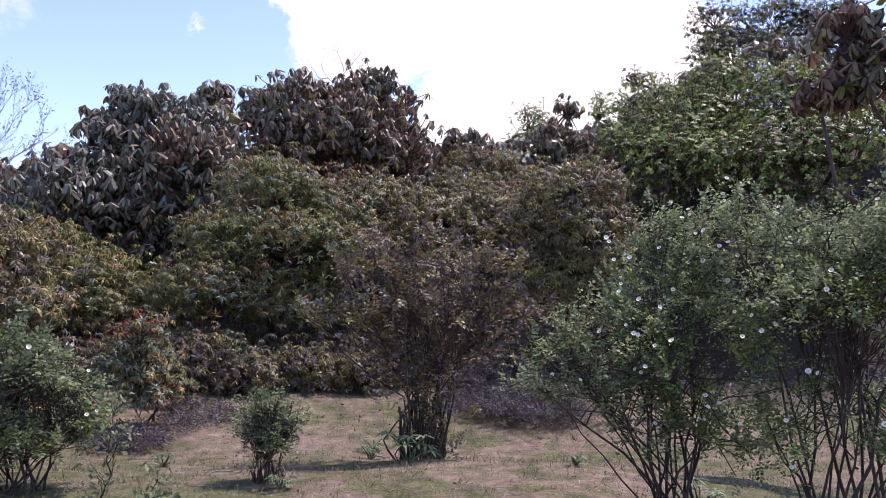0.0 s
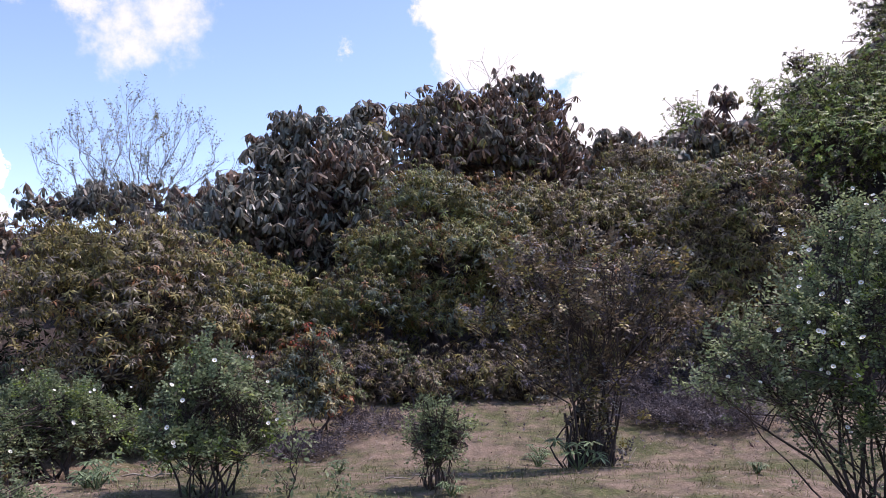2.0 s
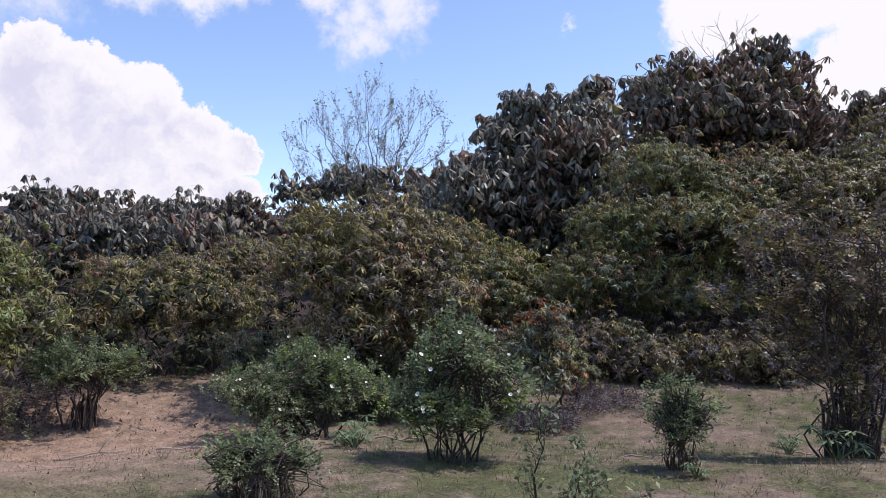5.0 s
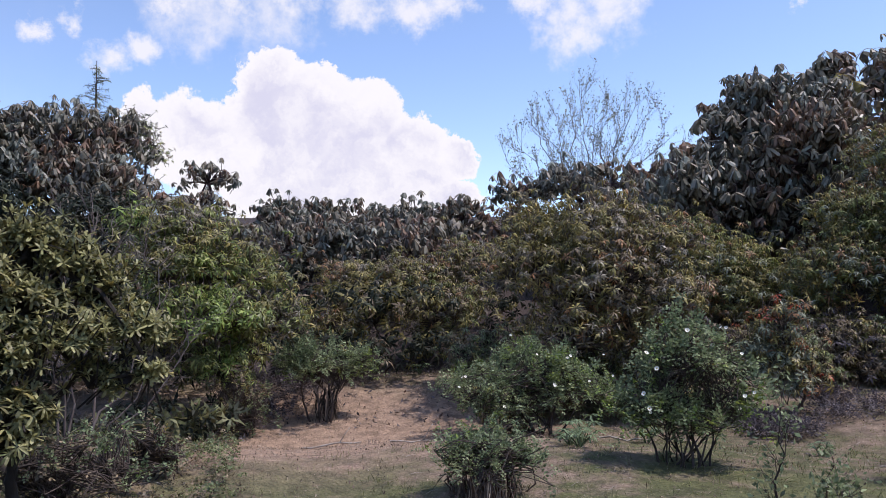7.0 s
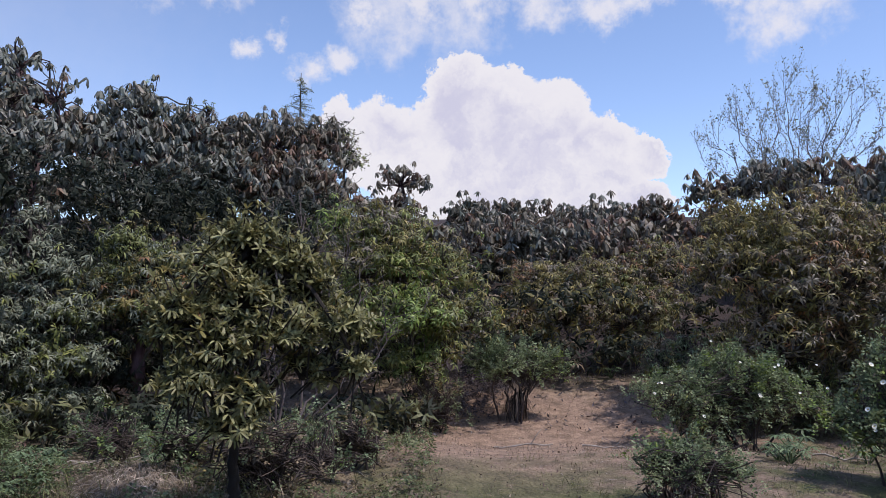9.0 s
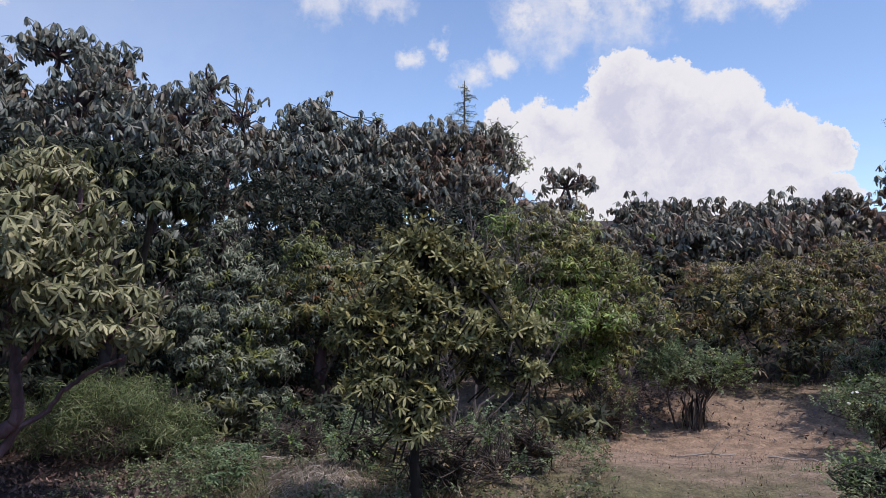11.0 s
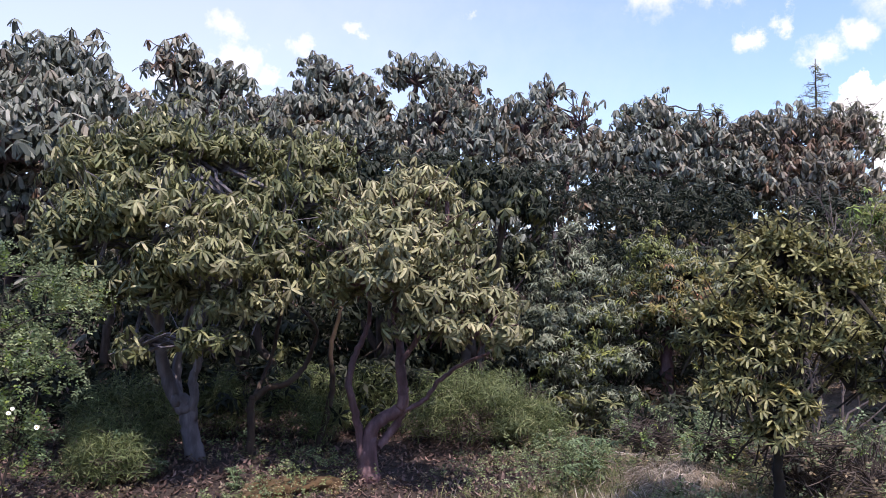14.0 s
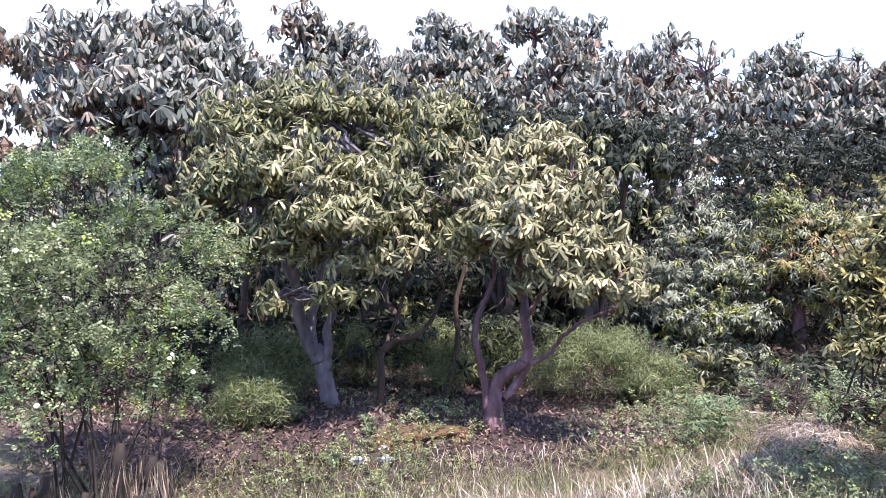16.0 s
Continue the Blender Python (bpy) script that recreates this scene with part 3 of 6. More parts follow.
    # stems and limbs
    bark = {"grey": BARK_GREY, "red": BARK_RED, "dark": BARK_DARK}.get(trunk, {"mid": BARK_DARK, "big": BARK_WINE}.get(kind, BARK_BROWN))
    hi = max(l[2] for l in lobes)
    if kind in ("big", "mid", "upright", "narrow", "far", "dim_big", "dim_narrow"):
        wood = Geo()
        girth = min(1.0, 0.25 + hi / 2.2) * {"big": 0.11, "mid": 0.06, "upright": 0.05, "narrow": 0.045, "far": 0.09, "dim_big": 0.08, "dim_narrow": 0.03}[kind] * (0.75 + 0.08 * hi) * thin
        if trunk in ("grey", "red"):
            girth = 0.13
        forks = stems or 3
        for k in range(forks):
            tgt = np.array(lobes[k % len(lobes)][:3])
            foot = np.array((rng.normal() * 0.12, rng.normal() * 0.12, -0.1)) * (2.2 if kind == "narrow" else 1)
            mid = np.array((tgt[0] * 0.3, tgt[1] * 0.3, min(tgt[2] * 0.45, 1.6))) + rng.normal(size=3) * 0.1
            if not trunk:
                a, b = bent_path(foot, mid, rng, 5, 0.12), bent_path(mid, tgt, rng, 5, 0.14)
                path = np.concatenate([a, b[1:]])
                tube(wood, path, np.linspace(girth, girth * 0.3, len(path)) * rng.uniform(0.7, 1.1), 7)
        if wood.n:
            wood.part("trunk", [bark], root, shade=True)
        twigs = Geo()
        for a, b in shoots[:900]:
            tube(twigs, bent_path(a, b, rng, 3, 0.1), np.linspace(0.011, 0.006, 3) * {"big": 1.0, "far": 0.8}.get(kind, 0.5), 3)
        for l in [] if kind.startswith("dim") else lobes:
            c = np.array(l[:3]) - (0, 0, 0.25 * l[4])
            near = np.argsort((((p - l[:3]) / (l[3], l[3], l[4])) ** 2).sum(1) + rng.random(len(p)) * 0.5)[:60]
            for q in rng.choice(near, min(len(near), 26), replace=False):
                path = bent_path(c, p[q], rng, 4, 0.12, 0.08)
                tube(twigs, path, np.linspace(0.022, 0.007, 4) * (1.3 if kind == "big" else 0.8), 3)
        for k in range(len(lobes) - 1):
            if math.dist(lobes[0][:3], lobes[k + 1][:3]) > 1.8 or kind.startswith("dim"):
                continue
            path = bent_path(lobes[0][:3], lobes[k + 1][:3], rng, 5, 0.12)
            tube(twigs, path, np.linspace(min(girth * 0.4, 0.022), min(girth * 0.22, 0.014), 5), 5)
        if twigs.n:
            tagged(twigs.part("branchwork", [bark], root), kind="stuff")
    else:
        count = stems or (8 if kind == "bamboo" else 5)
        thick = {"small": 0.011, "heath": 0.006, "bamboo": 0.005}[kind] * thin
        spread = 0.2 * wide if upright else 0.22 * wide
        twigs = Geo()
        for k in range(count):
            ang = 2 * math.pi * k / count + rng.uniform(-0.3, 0.3)
            foot = np.array((math.cos(ang), math.sin(ang), 0)) * spread * rng.uniform(0.3, 1.0) - (0, 0, 0.06)
            l = lobes[k % len(lobes)]
            tgt = np.array(l[:3]) + rng.normal(size=3) * np.array((l[3], l[3], l[4])) * 0.35
            mid = foot * 1.6 + np.array((tgt[0] * 0.12, tgt[1] * 0.12, tgt[2] * 0.5)) if upright else foot + (tgt - foot) * (0.45, 0.45, 0.5)
            path = np.concatenate([bent_path(foot, mid, rng, 4, 0.05), bent_path(mid, tgt, rng, 4, 0.08)[1:]])
            g = Geo()
            tube(g, path, np.linspace(thick, thick * 0.35, len(path)) * rng.uniform(0.7, 1.35), 6)
            g.part("stem", [bark], root, shade=True)
            for q in rng.choice(len(p), min(len(p), 34 if kind == "small" else 4), replace=False):
                if np.linalg.norm(p[q] - tgt) < 1.6 * max(l[3], 0.3):
                    tube(twigs, bent_path(path[-3] + (path[-1] - path[-3]) * rng.random(), p[q], rng, 4, 0.1, 0.05), np.linspace(thick * 0.4, 0.003, 4), 4)
        if twigs.n:
            tagged(twigs.part("twig_tangle", [bark], root), kind="stuff")
    if flowers:
        face = -np.array((bx, by)) / math.hypot(bx, by)
        score = n[:, :2] @ face + 0.5 * n[:, 2] + rng.random(len(p)) * 1.1
        for q in np.argsort(-score)[:flowers * 6:6]:
            ob = new("flower", FLOWER)
            ob.parent = root
            toward = Vector((face[0] + rng.normal() * 0.4, face[1] + rng.normal() * 0.4, 0.75))
            ob.matrix_basis = Matrix.Translation(p[q] + n[q] * 0.08 + np.array((face[0], face[1], 0.3)) * 0.2) @ toward.to_track_quat("Z", "Y").to_matrix().to_4x4() @ Matrix.Scale(rng.uniform(0.7, 1.15) * petals, 4)
    return root


def limb(parent, name, points, thick, material, seed=1, sides=9, label=""):
    """A smooth tapering limb through world points, as a part of a tree."""
    pts = np.array(points, float) - np.array(parent.location)
    t = np.linspace(0, len(pts) - 1, (len(pts) - 1) * 6 + 1)
    k = np.minimum(t.astype(int), len(pts) - 2)
    u = (t - k)[:, None]
    q = lambda i: pts[np.clip(i, 0, len(pts) - 1)]
    a, b, c, d = q(k - 1), q(k), q(k + 1), q(k + 2)
    curve = 0.5 * (2 * b + (c - a) * u + (2 * a - 5 * b + 4 * c - d) * u ** 2 + (3 * b - a - 3 * c + d) * u ** 3)
    rng = np.random.default_rng(seed)
    r = np.interp(t, np.arange(len(pts)), thick) * (1 + 0.035 * rng.normal(size=len(t)))
    curve = curve + rng.normal(size=curve.shape) * 0.004
    g = Geo()
    tube(g, curve, r, sides)
    return g.part(name, [material], parent, label, shade=True)


def ground_mesh():
    """One sheet: fine round the clearing, coarse out to the horizon."""
    rr = np.concatenate([np.linspace(0.0, 14, 71), np.geomspace(14.6, 3000, 34)])
    na = 220
    ang = np.linspace(0, 2 * math.pi, na, endpoint=False)
    x, y = rr[:, None] * np.cos(ang), rr[:, None] * np.sin(ang)
    z = height(x, y)
    v = np.stack([x, y, z], 2).reshape(-1, 3)
    i = np.arange(len(rr) - 1)[:, None] * na
    a, b = np.arange(na)[None], (np.arange(na)[None] + 1) % na
    f = np.concatenate([np.stack([i + a, i + na + a, i + na + b], 2).reshape(-1, 3), np.stack([i + a, i + na + b, i + b], 2).reshape(-1, 3)])
    g = Geo()
    g.add(v, f)
    return g


def ground_material():
    m, n, l, bsdf = shader("dry turf and shade-darkened leaf litter")
    pos = n.new("ShaderNodeTexCoord")
    big, mid, fine_n = n.new("ShaderNodeTexNoise"), n.new("ShaderNodeTexNoise"), n.new("ShaderNodeTexNoise")
    for node, s, dt in ((big, 0.55, 4), (mid, 4.0, 6), (fine_n, 42.0, 8)):
        node.inputs["Scale"].default_value, node.inputs["Detail"].default_value = s, dt
        l.new(pos.outputs["Object"], node.inputs["Vector"])
    a = colour_ramp(n, [(0.118, 0.082, 0.058), (0.232, 0.168, 0.120), (0.375, 0.290, 0.215)])
    l.new(fine_n.outputs["Fac"], a.inputs[0])
    b = colour_ramp(n, [(0.04, 0.048, 0.018), (0.105, 0.110, 0.040), (0.20, 0.185, 0.085)])
    l.new(fine_n.outputs["Fac"], b.inputs[0])
    s = n.new("ShaderNodeMath")
    s.operation = "ADD"
    l.new(big.outputs["Fac"], s.inputs[0])
    l.new(mid.outputs["Fac"], s.inputs[1])
    k = n.new("ShaderNodeMapRange")
    k.inputs["From Min"].default_value, k.inputs["From Max"].default_value = 0.89, 1.13
    l.new(s.outputs[0], k.inputs["Value"])
    worn = n.new("ShaderNodeVectorMath")
    worn.operation = "DISTANCE"
    worn.inputs[1].default_value = (-6.4, 5.0, 0.15)
    l.new(pos.outputs["Object"], worn.inputs[0])
    trodden = n.new("ShaderNodeMapRange")
    trodden.inputs["From Min"].default_value, trodden.inputs["From Max"].default_value = 1.6, 3.2
    l.new(worn.outputs["Value"], trodden.inputs["Value"])
    green = n.new("ShaderNodeMath")
    green.operation = "MULTIPLY"
    l.new(k.outputs[0], green.inputs[0])
    l.new(trodden.outputs[0], green.inputs[1])
    soil = colour_ramp(n, [(0.185, 0.120, 0.082), (0.345, 0.232, 0.160), (0.52, 0.375, 0.27)])
    l.new(fine_n.outputs["Fac"], soil.inputs[0])
    bare = n.new("ShaderNodeMix")
    bare.data_type = "RGBA"
    l.new(trodden.outputs[0], bare.inputs["Factor"])
    l.new(soil.outputs[0], bare.inputs["A"])
    l.new(a.outputs[0], bare.inputs["B"])
    mix = n.new("ShaderNodeMix")
    mix.data_type = "RGBA"
    l.new(green.outputs[0], mix.inputs["Factor"])
    l.new(bare.outputs["Result"], mix.inputs["A"])
    l.new(b.outputs[0], mix.inputs["B"])
    clod = n.new("ShaderNodeTexNoise")
    clod.inputs["Scale"].default_value, clod.inputs["Detail"].default_value, clod.inputs["Roughness"].default_value = 7.0, 9, 0.7
    l.new(pos.outputs["Object"], clod.inputs["Vector"])
    tonal = n.new("ShaderNodeMapRange")
    tonal.inputs["From Min"].default_value, tonal.inputs["From Max"].default_value = 0.32, 0.68
    tonal.inputs["To Min"].default_value, tonal.inputs["To Max"].default_value = 0.45, 1.35
    l.new(clod.outputs["Fac"], tonal.inputs["Value"])
    mottled = n.new("ShaderNodeHueSaturation")
    l.new(mix.outputs["Result"], mottled.inputs["Color"])
    l.new(tonal.outputs[0], mottled.inputs["Value"])
    # leaf litter where the wood begins, its colour darkened for the trees' shade
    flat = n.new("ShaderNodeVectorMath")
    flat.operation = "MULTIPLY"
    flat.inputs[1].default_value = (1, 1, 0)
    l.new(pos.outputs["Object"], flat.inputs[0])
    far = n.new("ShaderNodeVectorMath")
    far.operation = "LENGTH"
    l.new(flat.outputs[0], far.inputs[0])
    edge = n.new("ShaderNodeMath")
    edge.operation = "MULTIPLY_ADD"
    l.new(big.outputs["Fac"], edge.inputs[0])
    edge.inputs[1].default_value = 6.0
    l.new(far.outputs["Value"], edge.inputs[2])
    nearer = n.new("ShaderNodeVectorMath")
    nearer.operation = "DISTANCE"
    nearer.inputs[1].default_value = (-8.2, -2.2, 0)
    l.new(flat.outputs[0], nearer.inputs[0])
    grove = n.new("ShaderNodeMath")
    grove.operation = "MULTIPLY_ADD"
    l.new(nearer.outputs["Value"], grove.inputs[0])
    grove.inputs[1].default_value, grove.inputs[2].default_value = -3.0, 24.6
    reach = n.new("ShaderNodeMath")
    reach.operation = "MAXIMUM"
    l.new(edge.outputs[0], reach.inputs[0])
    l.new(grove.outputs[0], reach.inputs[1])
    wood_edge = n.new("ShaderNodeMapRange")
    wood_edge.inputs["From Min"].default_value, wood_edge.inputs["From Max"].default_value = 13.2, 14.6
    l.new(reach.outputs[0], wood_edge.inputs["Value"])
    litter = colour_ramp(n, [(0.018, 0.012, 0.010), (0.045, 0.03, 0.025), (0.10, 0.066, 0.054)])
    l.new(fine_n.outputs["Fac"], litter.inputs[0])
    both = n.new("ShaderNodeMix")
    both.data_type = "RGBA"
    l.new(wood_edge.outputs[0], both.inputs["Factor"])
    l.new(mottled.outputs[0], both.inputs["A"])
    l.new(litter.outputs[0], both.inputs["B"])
    l.new(both.outputs["Result"], bsdf.inputs["Base Color"])
    bsdf.inputs["Roughness"].default_value = 0.95
    bump = n.new("ShaderNodeBump")
    bump.inputs["Strength"].default_value, bump.inputs["Distance"].default_value = 0.7, 0.04
    l.new(fine_n.outputs["Fac"], bump.inputs["Height"])
    l.new(bump.outputs[0], bsdf.inputs["Normal"])
    return m


ground = tagged(ground_mesh().part("ground", [ground_material()], shade=True), "dry straw-coloured turf with green patches and shade-darkened leaf litter", "ground", kind="structure")

# ---- trees and bushes ----
plant('rhododendron_tree', 'dark rhododendron tree with large drooping leathery leaves', 'tree', 'big', PAL_BIG, (-4.88, 13.97),
      [(-5.26, 14.05, 4.84, 0.75, 0.48), (-4.4, 14.65, 4.66, 0.7, 0.44), (-5.59, 13.38, 4.12, 0.55, 0.45), (-4.66, 13.73, 3.87, 1.35, 0.55), (-5.96, 12.67, 3.12, 0.92, 0.53), (-5.03, 13.06, 2.83, 1.02, 0.53), (-4.09, 14.43, 3.9, 0.73, 0.62), (-4.29, 13.85, 3.02, 1.2, 0.65), (-5.4, 12.91, 2.35, 1.07, 0.48)], group='big-leaved rhododendrons round the clearing')
plant('rhododendron_tree', 'broad purple-brown rhododendron tree with hanging leaves', 'tree', 'big', PAL_BIG2, (-1.86, 16.09),
      [(-2.95, 16.23, 5.49, 0.97, 0.62), (-1.49, 16.43, 5.68, 0.97, 0.57), (-2.08, 15.86, 4.85, 1.55, 0.66), (-0.59, 15.99, 4.79, 0.5, 0.46), (-3.15, 15.69, 4.57, 0.66, 0.55), (-1.05, 15.46, 4.24, 1.07, 0.43)], group='big-leaved rhododendrons round the clearing')
plant('rhododendron_bush', 'olive and rusty narrow-leaved rhododendron bush', 'bush', 'narrow', PAL_OLIVE, (-2.51, 11.73),
      [(-2.6, 12.23, 3.08, 1.21, 0.62), (-1.78, 12.47, 2.83, 1.05, 0.7), (-3.09, 11.6, 2.39, 0.91, 0.5), (-2.07, 11.31, 2.3, 1.03, 0.64), (-3.15, 11.06, 1.73, 0.87, 0.48), (-2.05, 11.32, 1.52, 0.87, 0.4)], group='rhododendron thicket')
plant('rhododendron_bush', 'low olive rhododendron bush with yellowing leaves', 'bush', 'narrow', PAL_OLIVE, (-5.17, 11.38),
      [(-5.83, 11.62, 2.25, 0.9, 0.45), (-4.81, 11.54, 1.79, 1.04, 0.43), (-5.35, 10.74, 1.53, 0.83, 0.41), (-3.92, 11.34, 1.33, 0.66, 0.33)], group='rhododendron thicket')
plant('rhododendron_bush', 'brown-green narrow-leaved rhododendron bush with dense crown', 'bush', 'narrow', PAL_BROWN, (-0.42, 11.99),
      [(-1.22, 12.94, 3.07, 0.99, 0.54), (-0.21, 12.5, 2.6, 0.95, 0.69), (-1.18, 11.94, 2.03, 0.91, 0.66), (0.33, 13.5, 3.16, 0.75, 0.65), (-0.02, 11.5, 1.72, 0.8, 0.56), (0.66, 14.99, 4.08, 0.73, 0.52), (1.19, 14.95, 3.72, 0.78, 0.62), (0.8, 13.48, 2.98, 0.75, 0.61)], group='rhododendron thicket')
plant('rhododendron_bush', 'drooping brown-leaved rhododendron bush over dark hollow', 'bush', 'narrow', PAL_BROWN, (1.76, 11.67),
      [(1.93, 11.84, 3.33, 0.79, 0.46), (1.45, 11.91, 2.74, 0.66, 0.66), (2.16, 11.3, 2.54, 0.64, 0.64), (1.4, 11.41, 1.74, 0.64, 0.64), (2.09, 11.31, 1.83, 0.56, 0.4)], group='rhododendron thicket')
plant('far_tree', 'small-leaved tree on the rising ground', 'tree', 'far', PAL_GREEN, (2.38, 20.86),
      [(2.15, 20.89, 6.25, 0.7, 0.61), (2.46, 20.35, 5.59, 0.85, 0.57), (4.12, 21.61, 6.71, 0.33, 0.64)], group='trees on the slope')
plant('rhododendron_tree', 'slender rhododendron tree with drooping top rosettes', 'tree', 'big', PAL_BIG2, (2.88, 19.29),
      [(2.9, 19.28, 6.21, 0.4, 0.27), (2.6, 18.82, 5.36, 0.59, 0.53), (0.52, 17.49, 4.87, 0.73, 0.42)], group='big-leaved rhododendrons round the clearing', stems=2, thin=0.6)
plant('slope_tree', 'light green broadleaf tree on the slope', 'tree', 'far', PAL_GREEN, (4.85, 16.81),
      [(4.42, 17.45, 5.55, 1.12, 1.0), (5.98, 16.98, 5.96, 1.24, 1.06), (4.44, 15.37, 4.33, 1.33, 0.77), (3.63, 16.61, 4.94, 0.65, 0.53), (5.03, 16.24, 5.06, 1.29, 0.94)], group='trees on the slope', clumps=15, dens=0.8)
plant('slope_tree', 'green broadleaf tree with mixed brown leaves', 'tree', 'far', PAL_GREEN, (6.49, 15.17),
      [(6.7, 15.62, 5.52, 1.18, 1.06), (5.5, 14.49, 4.19, 1.39, 0.75), (6.54, 13.5, 4.13, 1.24, 0.83), (7.23, 14.27, 5.4, 0.89, 0.89), (6.07, 13.72, 3.97, 1.24, 0.83)], group='trees on the slope', clumps=15, dens=0.8)
plant('hill_tree', 'dark tall tree on top of the slope', 'tree', 'far', PAL_DARK, (8.43, 21.4),
      [(7.37, 21.79, 9.27, 0.92, 0.7), (8.84, 21.24, 9.11, 1.27, 0.8), (5.12, 21.4, 7.55, 0.5, 0.43), (9.63, 19.78, 8.59, 0.91, 0.76), (7.44, 20.7, 7.97, 1.37, 0.76)], group='trees on the slope')
plant('rhododendron_tree', 'rhododendron tree with brown and blue-green hanging leaves', 'tree', 'big', PAL_BIG2, (5.35, 7.24),
      [(3.58, 7.15, 4.05, 0.36, 0.3), (3.37, 7.26, 3.43, 0.3, 0.19), (3.7, 7.09, 3.62, 0.28, 0.28), (4.11, 6.86, 3.71, 0.55, 0.5)], group='big-leaved rhododendrons round the clearing', dens=0.42, fill=0, scale=0.8, thin=0.45)
plant('rose_bush', 'rose bush covered in white flowers beside the clearing', 'bush', 'small', PAL_ROSE, (1.33, 4.72),
      [(1.32, 4.82, 1.65, 0.38, 0.35), (1.03, 4.69, 1.38, 0.43, 0.3), (1.5, 4.56, 1.33, 0.46, 0.4), (1.84, 4.86, 1.82, 0.5, 0.4), (0.72, 4.75, 1.31, 0.25, 0.15), (1.38, 5.01, 2.0, 0.32, 0.22), (1.36, 4.71, 1.0, 0.37, 0.17), (1.03, 4.69, 1.12, 0.27, 0.13), (0.62, 4.9, 1.08, 0.22, 0.1), (1.55, 4.6, 0.85, 0.3, 0.15), (1.15, 4.75, 0.8, 0.25, 0.12)], group='white-flowered rose bushes', stems=20, flowers=64, petals=0.62, scale=0.84, dens=0.72, thin=0.78)
plant('rose_bush', 'spreading rose bush with dark arching stems and white flowers', 'bush', 'small', PAL_ROSE, (2.01, 4.14),
      [(2.09, 4.32, 1.95, 0.4, 0.33), (1.88, 4.09, 1.53, 0.44, 0.37), (2.13, 3.96, 1.54, 0.37, 0.47), (2.34, 3.85, 1.76, 0.47, 0.47), (1.69, 4.71, 2.11, 0.21, 0.14), (2.04, 4.12, 1.14, 0.32, 0.13), (1.75, 4.3, 0.95, 0.25, 0.14), (2.25, 4.0, 0.95, 0.28, 0.14)], group='white-flowered rose bushes', stems=20, flowers=34, petals=0.62, scale=0.84, dens=0.72, thin=0.82)
plant('shrub', 'dark multi-stemmed shrub with small purplish brown leaves', 'shrub', 'small', PAL_PURPLE, (-0.15, 6.9),
      [(-0.21, 7.0, 2.04, 0.53, 0.24), (-0.7, 7.07, 1.79, 0.47, 0.29), (0.28, 7.09, 1.81, 0.49, 0.34), (-0.87, 6.95, 1.42, 0.36, 0.19), (-0.29, 6.79, 1.46, 0.47, 0.28), (0.52, 6.98, 1.42, 0.36, 0.24), (0.08, 7.1, 2.17, 0.39, 0.19), (-1.04, 6.82, 1.47, 0.19, 0.1), (0.74, 6.96, 1.5, 0.22, 0.14), (-0.47, 6.88, 1.12, 0.43, 0.17), (0.19, 7.0, 1.13, 0.34, 0.18), (0.09, 7.2, 1.56, 0.45, 0.25), (-0.16, 6.9, 0.89, 0.36, 0.19), (-0.1, 6.82, 0.62, 0.2, 0.2), (-0.2, 6.84, 0.42, 0.2, 0.12), (0.02, 6.86, 0.4, 0.18, 0.1)], stems=22, upright=1, dens=0.44, wide=1.0, scale=1.3, thin=0.85)
plant('rhododendron_bush', 'rusty orange-tipped narrow-leaved rhododendron bush', 'bush', 'narrow', PAL_RUST, (-4.94, 7.92),
      [(-5.77, 7.98, 2.35, 0.54, 0.31), (-5.1, 8.06, 2.19, 0.99, 0.39), (-5.42, 7.49, 1.73, 0.7, 0.51), (-4.68, 7.73, 1.6, 0.75, 0.56), (-4.41, 8.44, 1.93, 0.53, 0.46), (-4.08, 8.05, 1.41, 0.56, 0.37), (-4.89, 7.36, 1.11, 0.67, 0.3)], group='rhododendron thicket')
plant('rose_bush', 'rounded green rose bush with few white flowers', 'bush', 'small', PAL_ROSE, (-2.64, 5.19),
      [(-2.61, 5.2, 1.11, 0.3, 0.2), (-2.78, 5.06, 0.9, 0.28, 0.19), (-2.43, 5.34, 0.95, 0.3, 0.21), (-2.61, 5.2, 1.25, 0.17, 0.1), (-2.88, 4.95, 0.75, 0.19, 0.14), (-2.3, 5.44, 0.77, 0.21, 0.16), (-2.67, 5.06, 0.69, 0.3, 0.14), (-2.45, 5.28, 0.67, 0.28, 0.14)], group='white-flowered rose bushes', stems=20, flowers=14, petals=0.65, thin=0.7, dens=1.1, wide=0.8)
plant('rose_bush', 'loose rose bush with scattered white flowers', 'bush', 'small', PAL_ROSE, (-4.61, 6.35),
      [(-4.67, 6.43, 0.78, 0.49, 0.27), (-4.83, 6.19, 0.52, 0.43, 0.27), (-4.35, 6.52, 0.57, 0.43, 0.32), (-5.28, 6.08, 0.56, 0.39, 0.33)], group='white-flowered rose bushes', stems=16, flowers=14, petals=0.65, ground_lobes=1)
plant('shrub', 'small round shrub on a twiggy brown base', 'shrub', 'small', PAL_ROSE, (-1.2, 5.76),
      [(-1.2, 5.76, 0.8, 0.17, 0.11), (-1.08, 5.78, 0.7, 0.15, 0.1), (-1.28, 5.7, 0.66, 0.15, 0.1), (-1.18, 5.68, 0.6, 0.14, 0.08)], stems=14, upright=1, wide=0.4, dens=1.7, scale=0.8, thin=0.6)
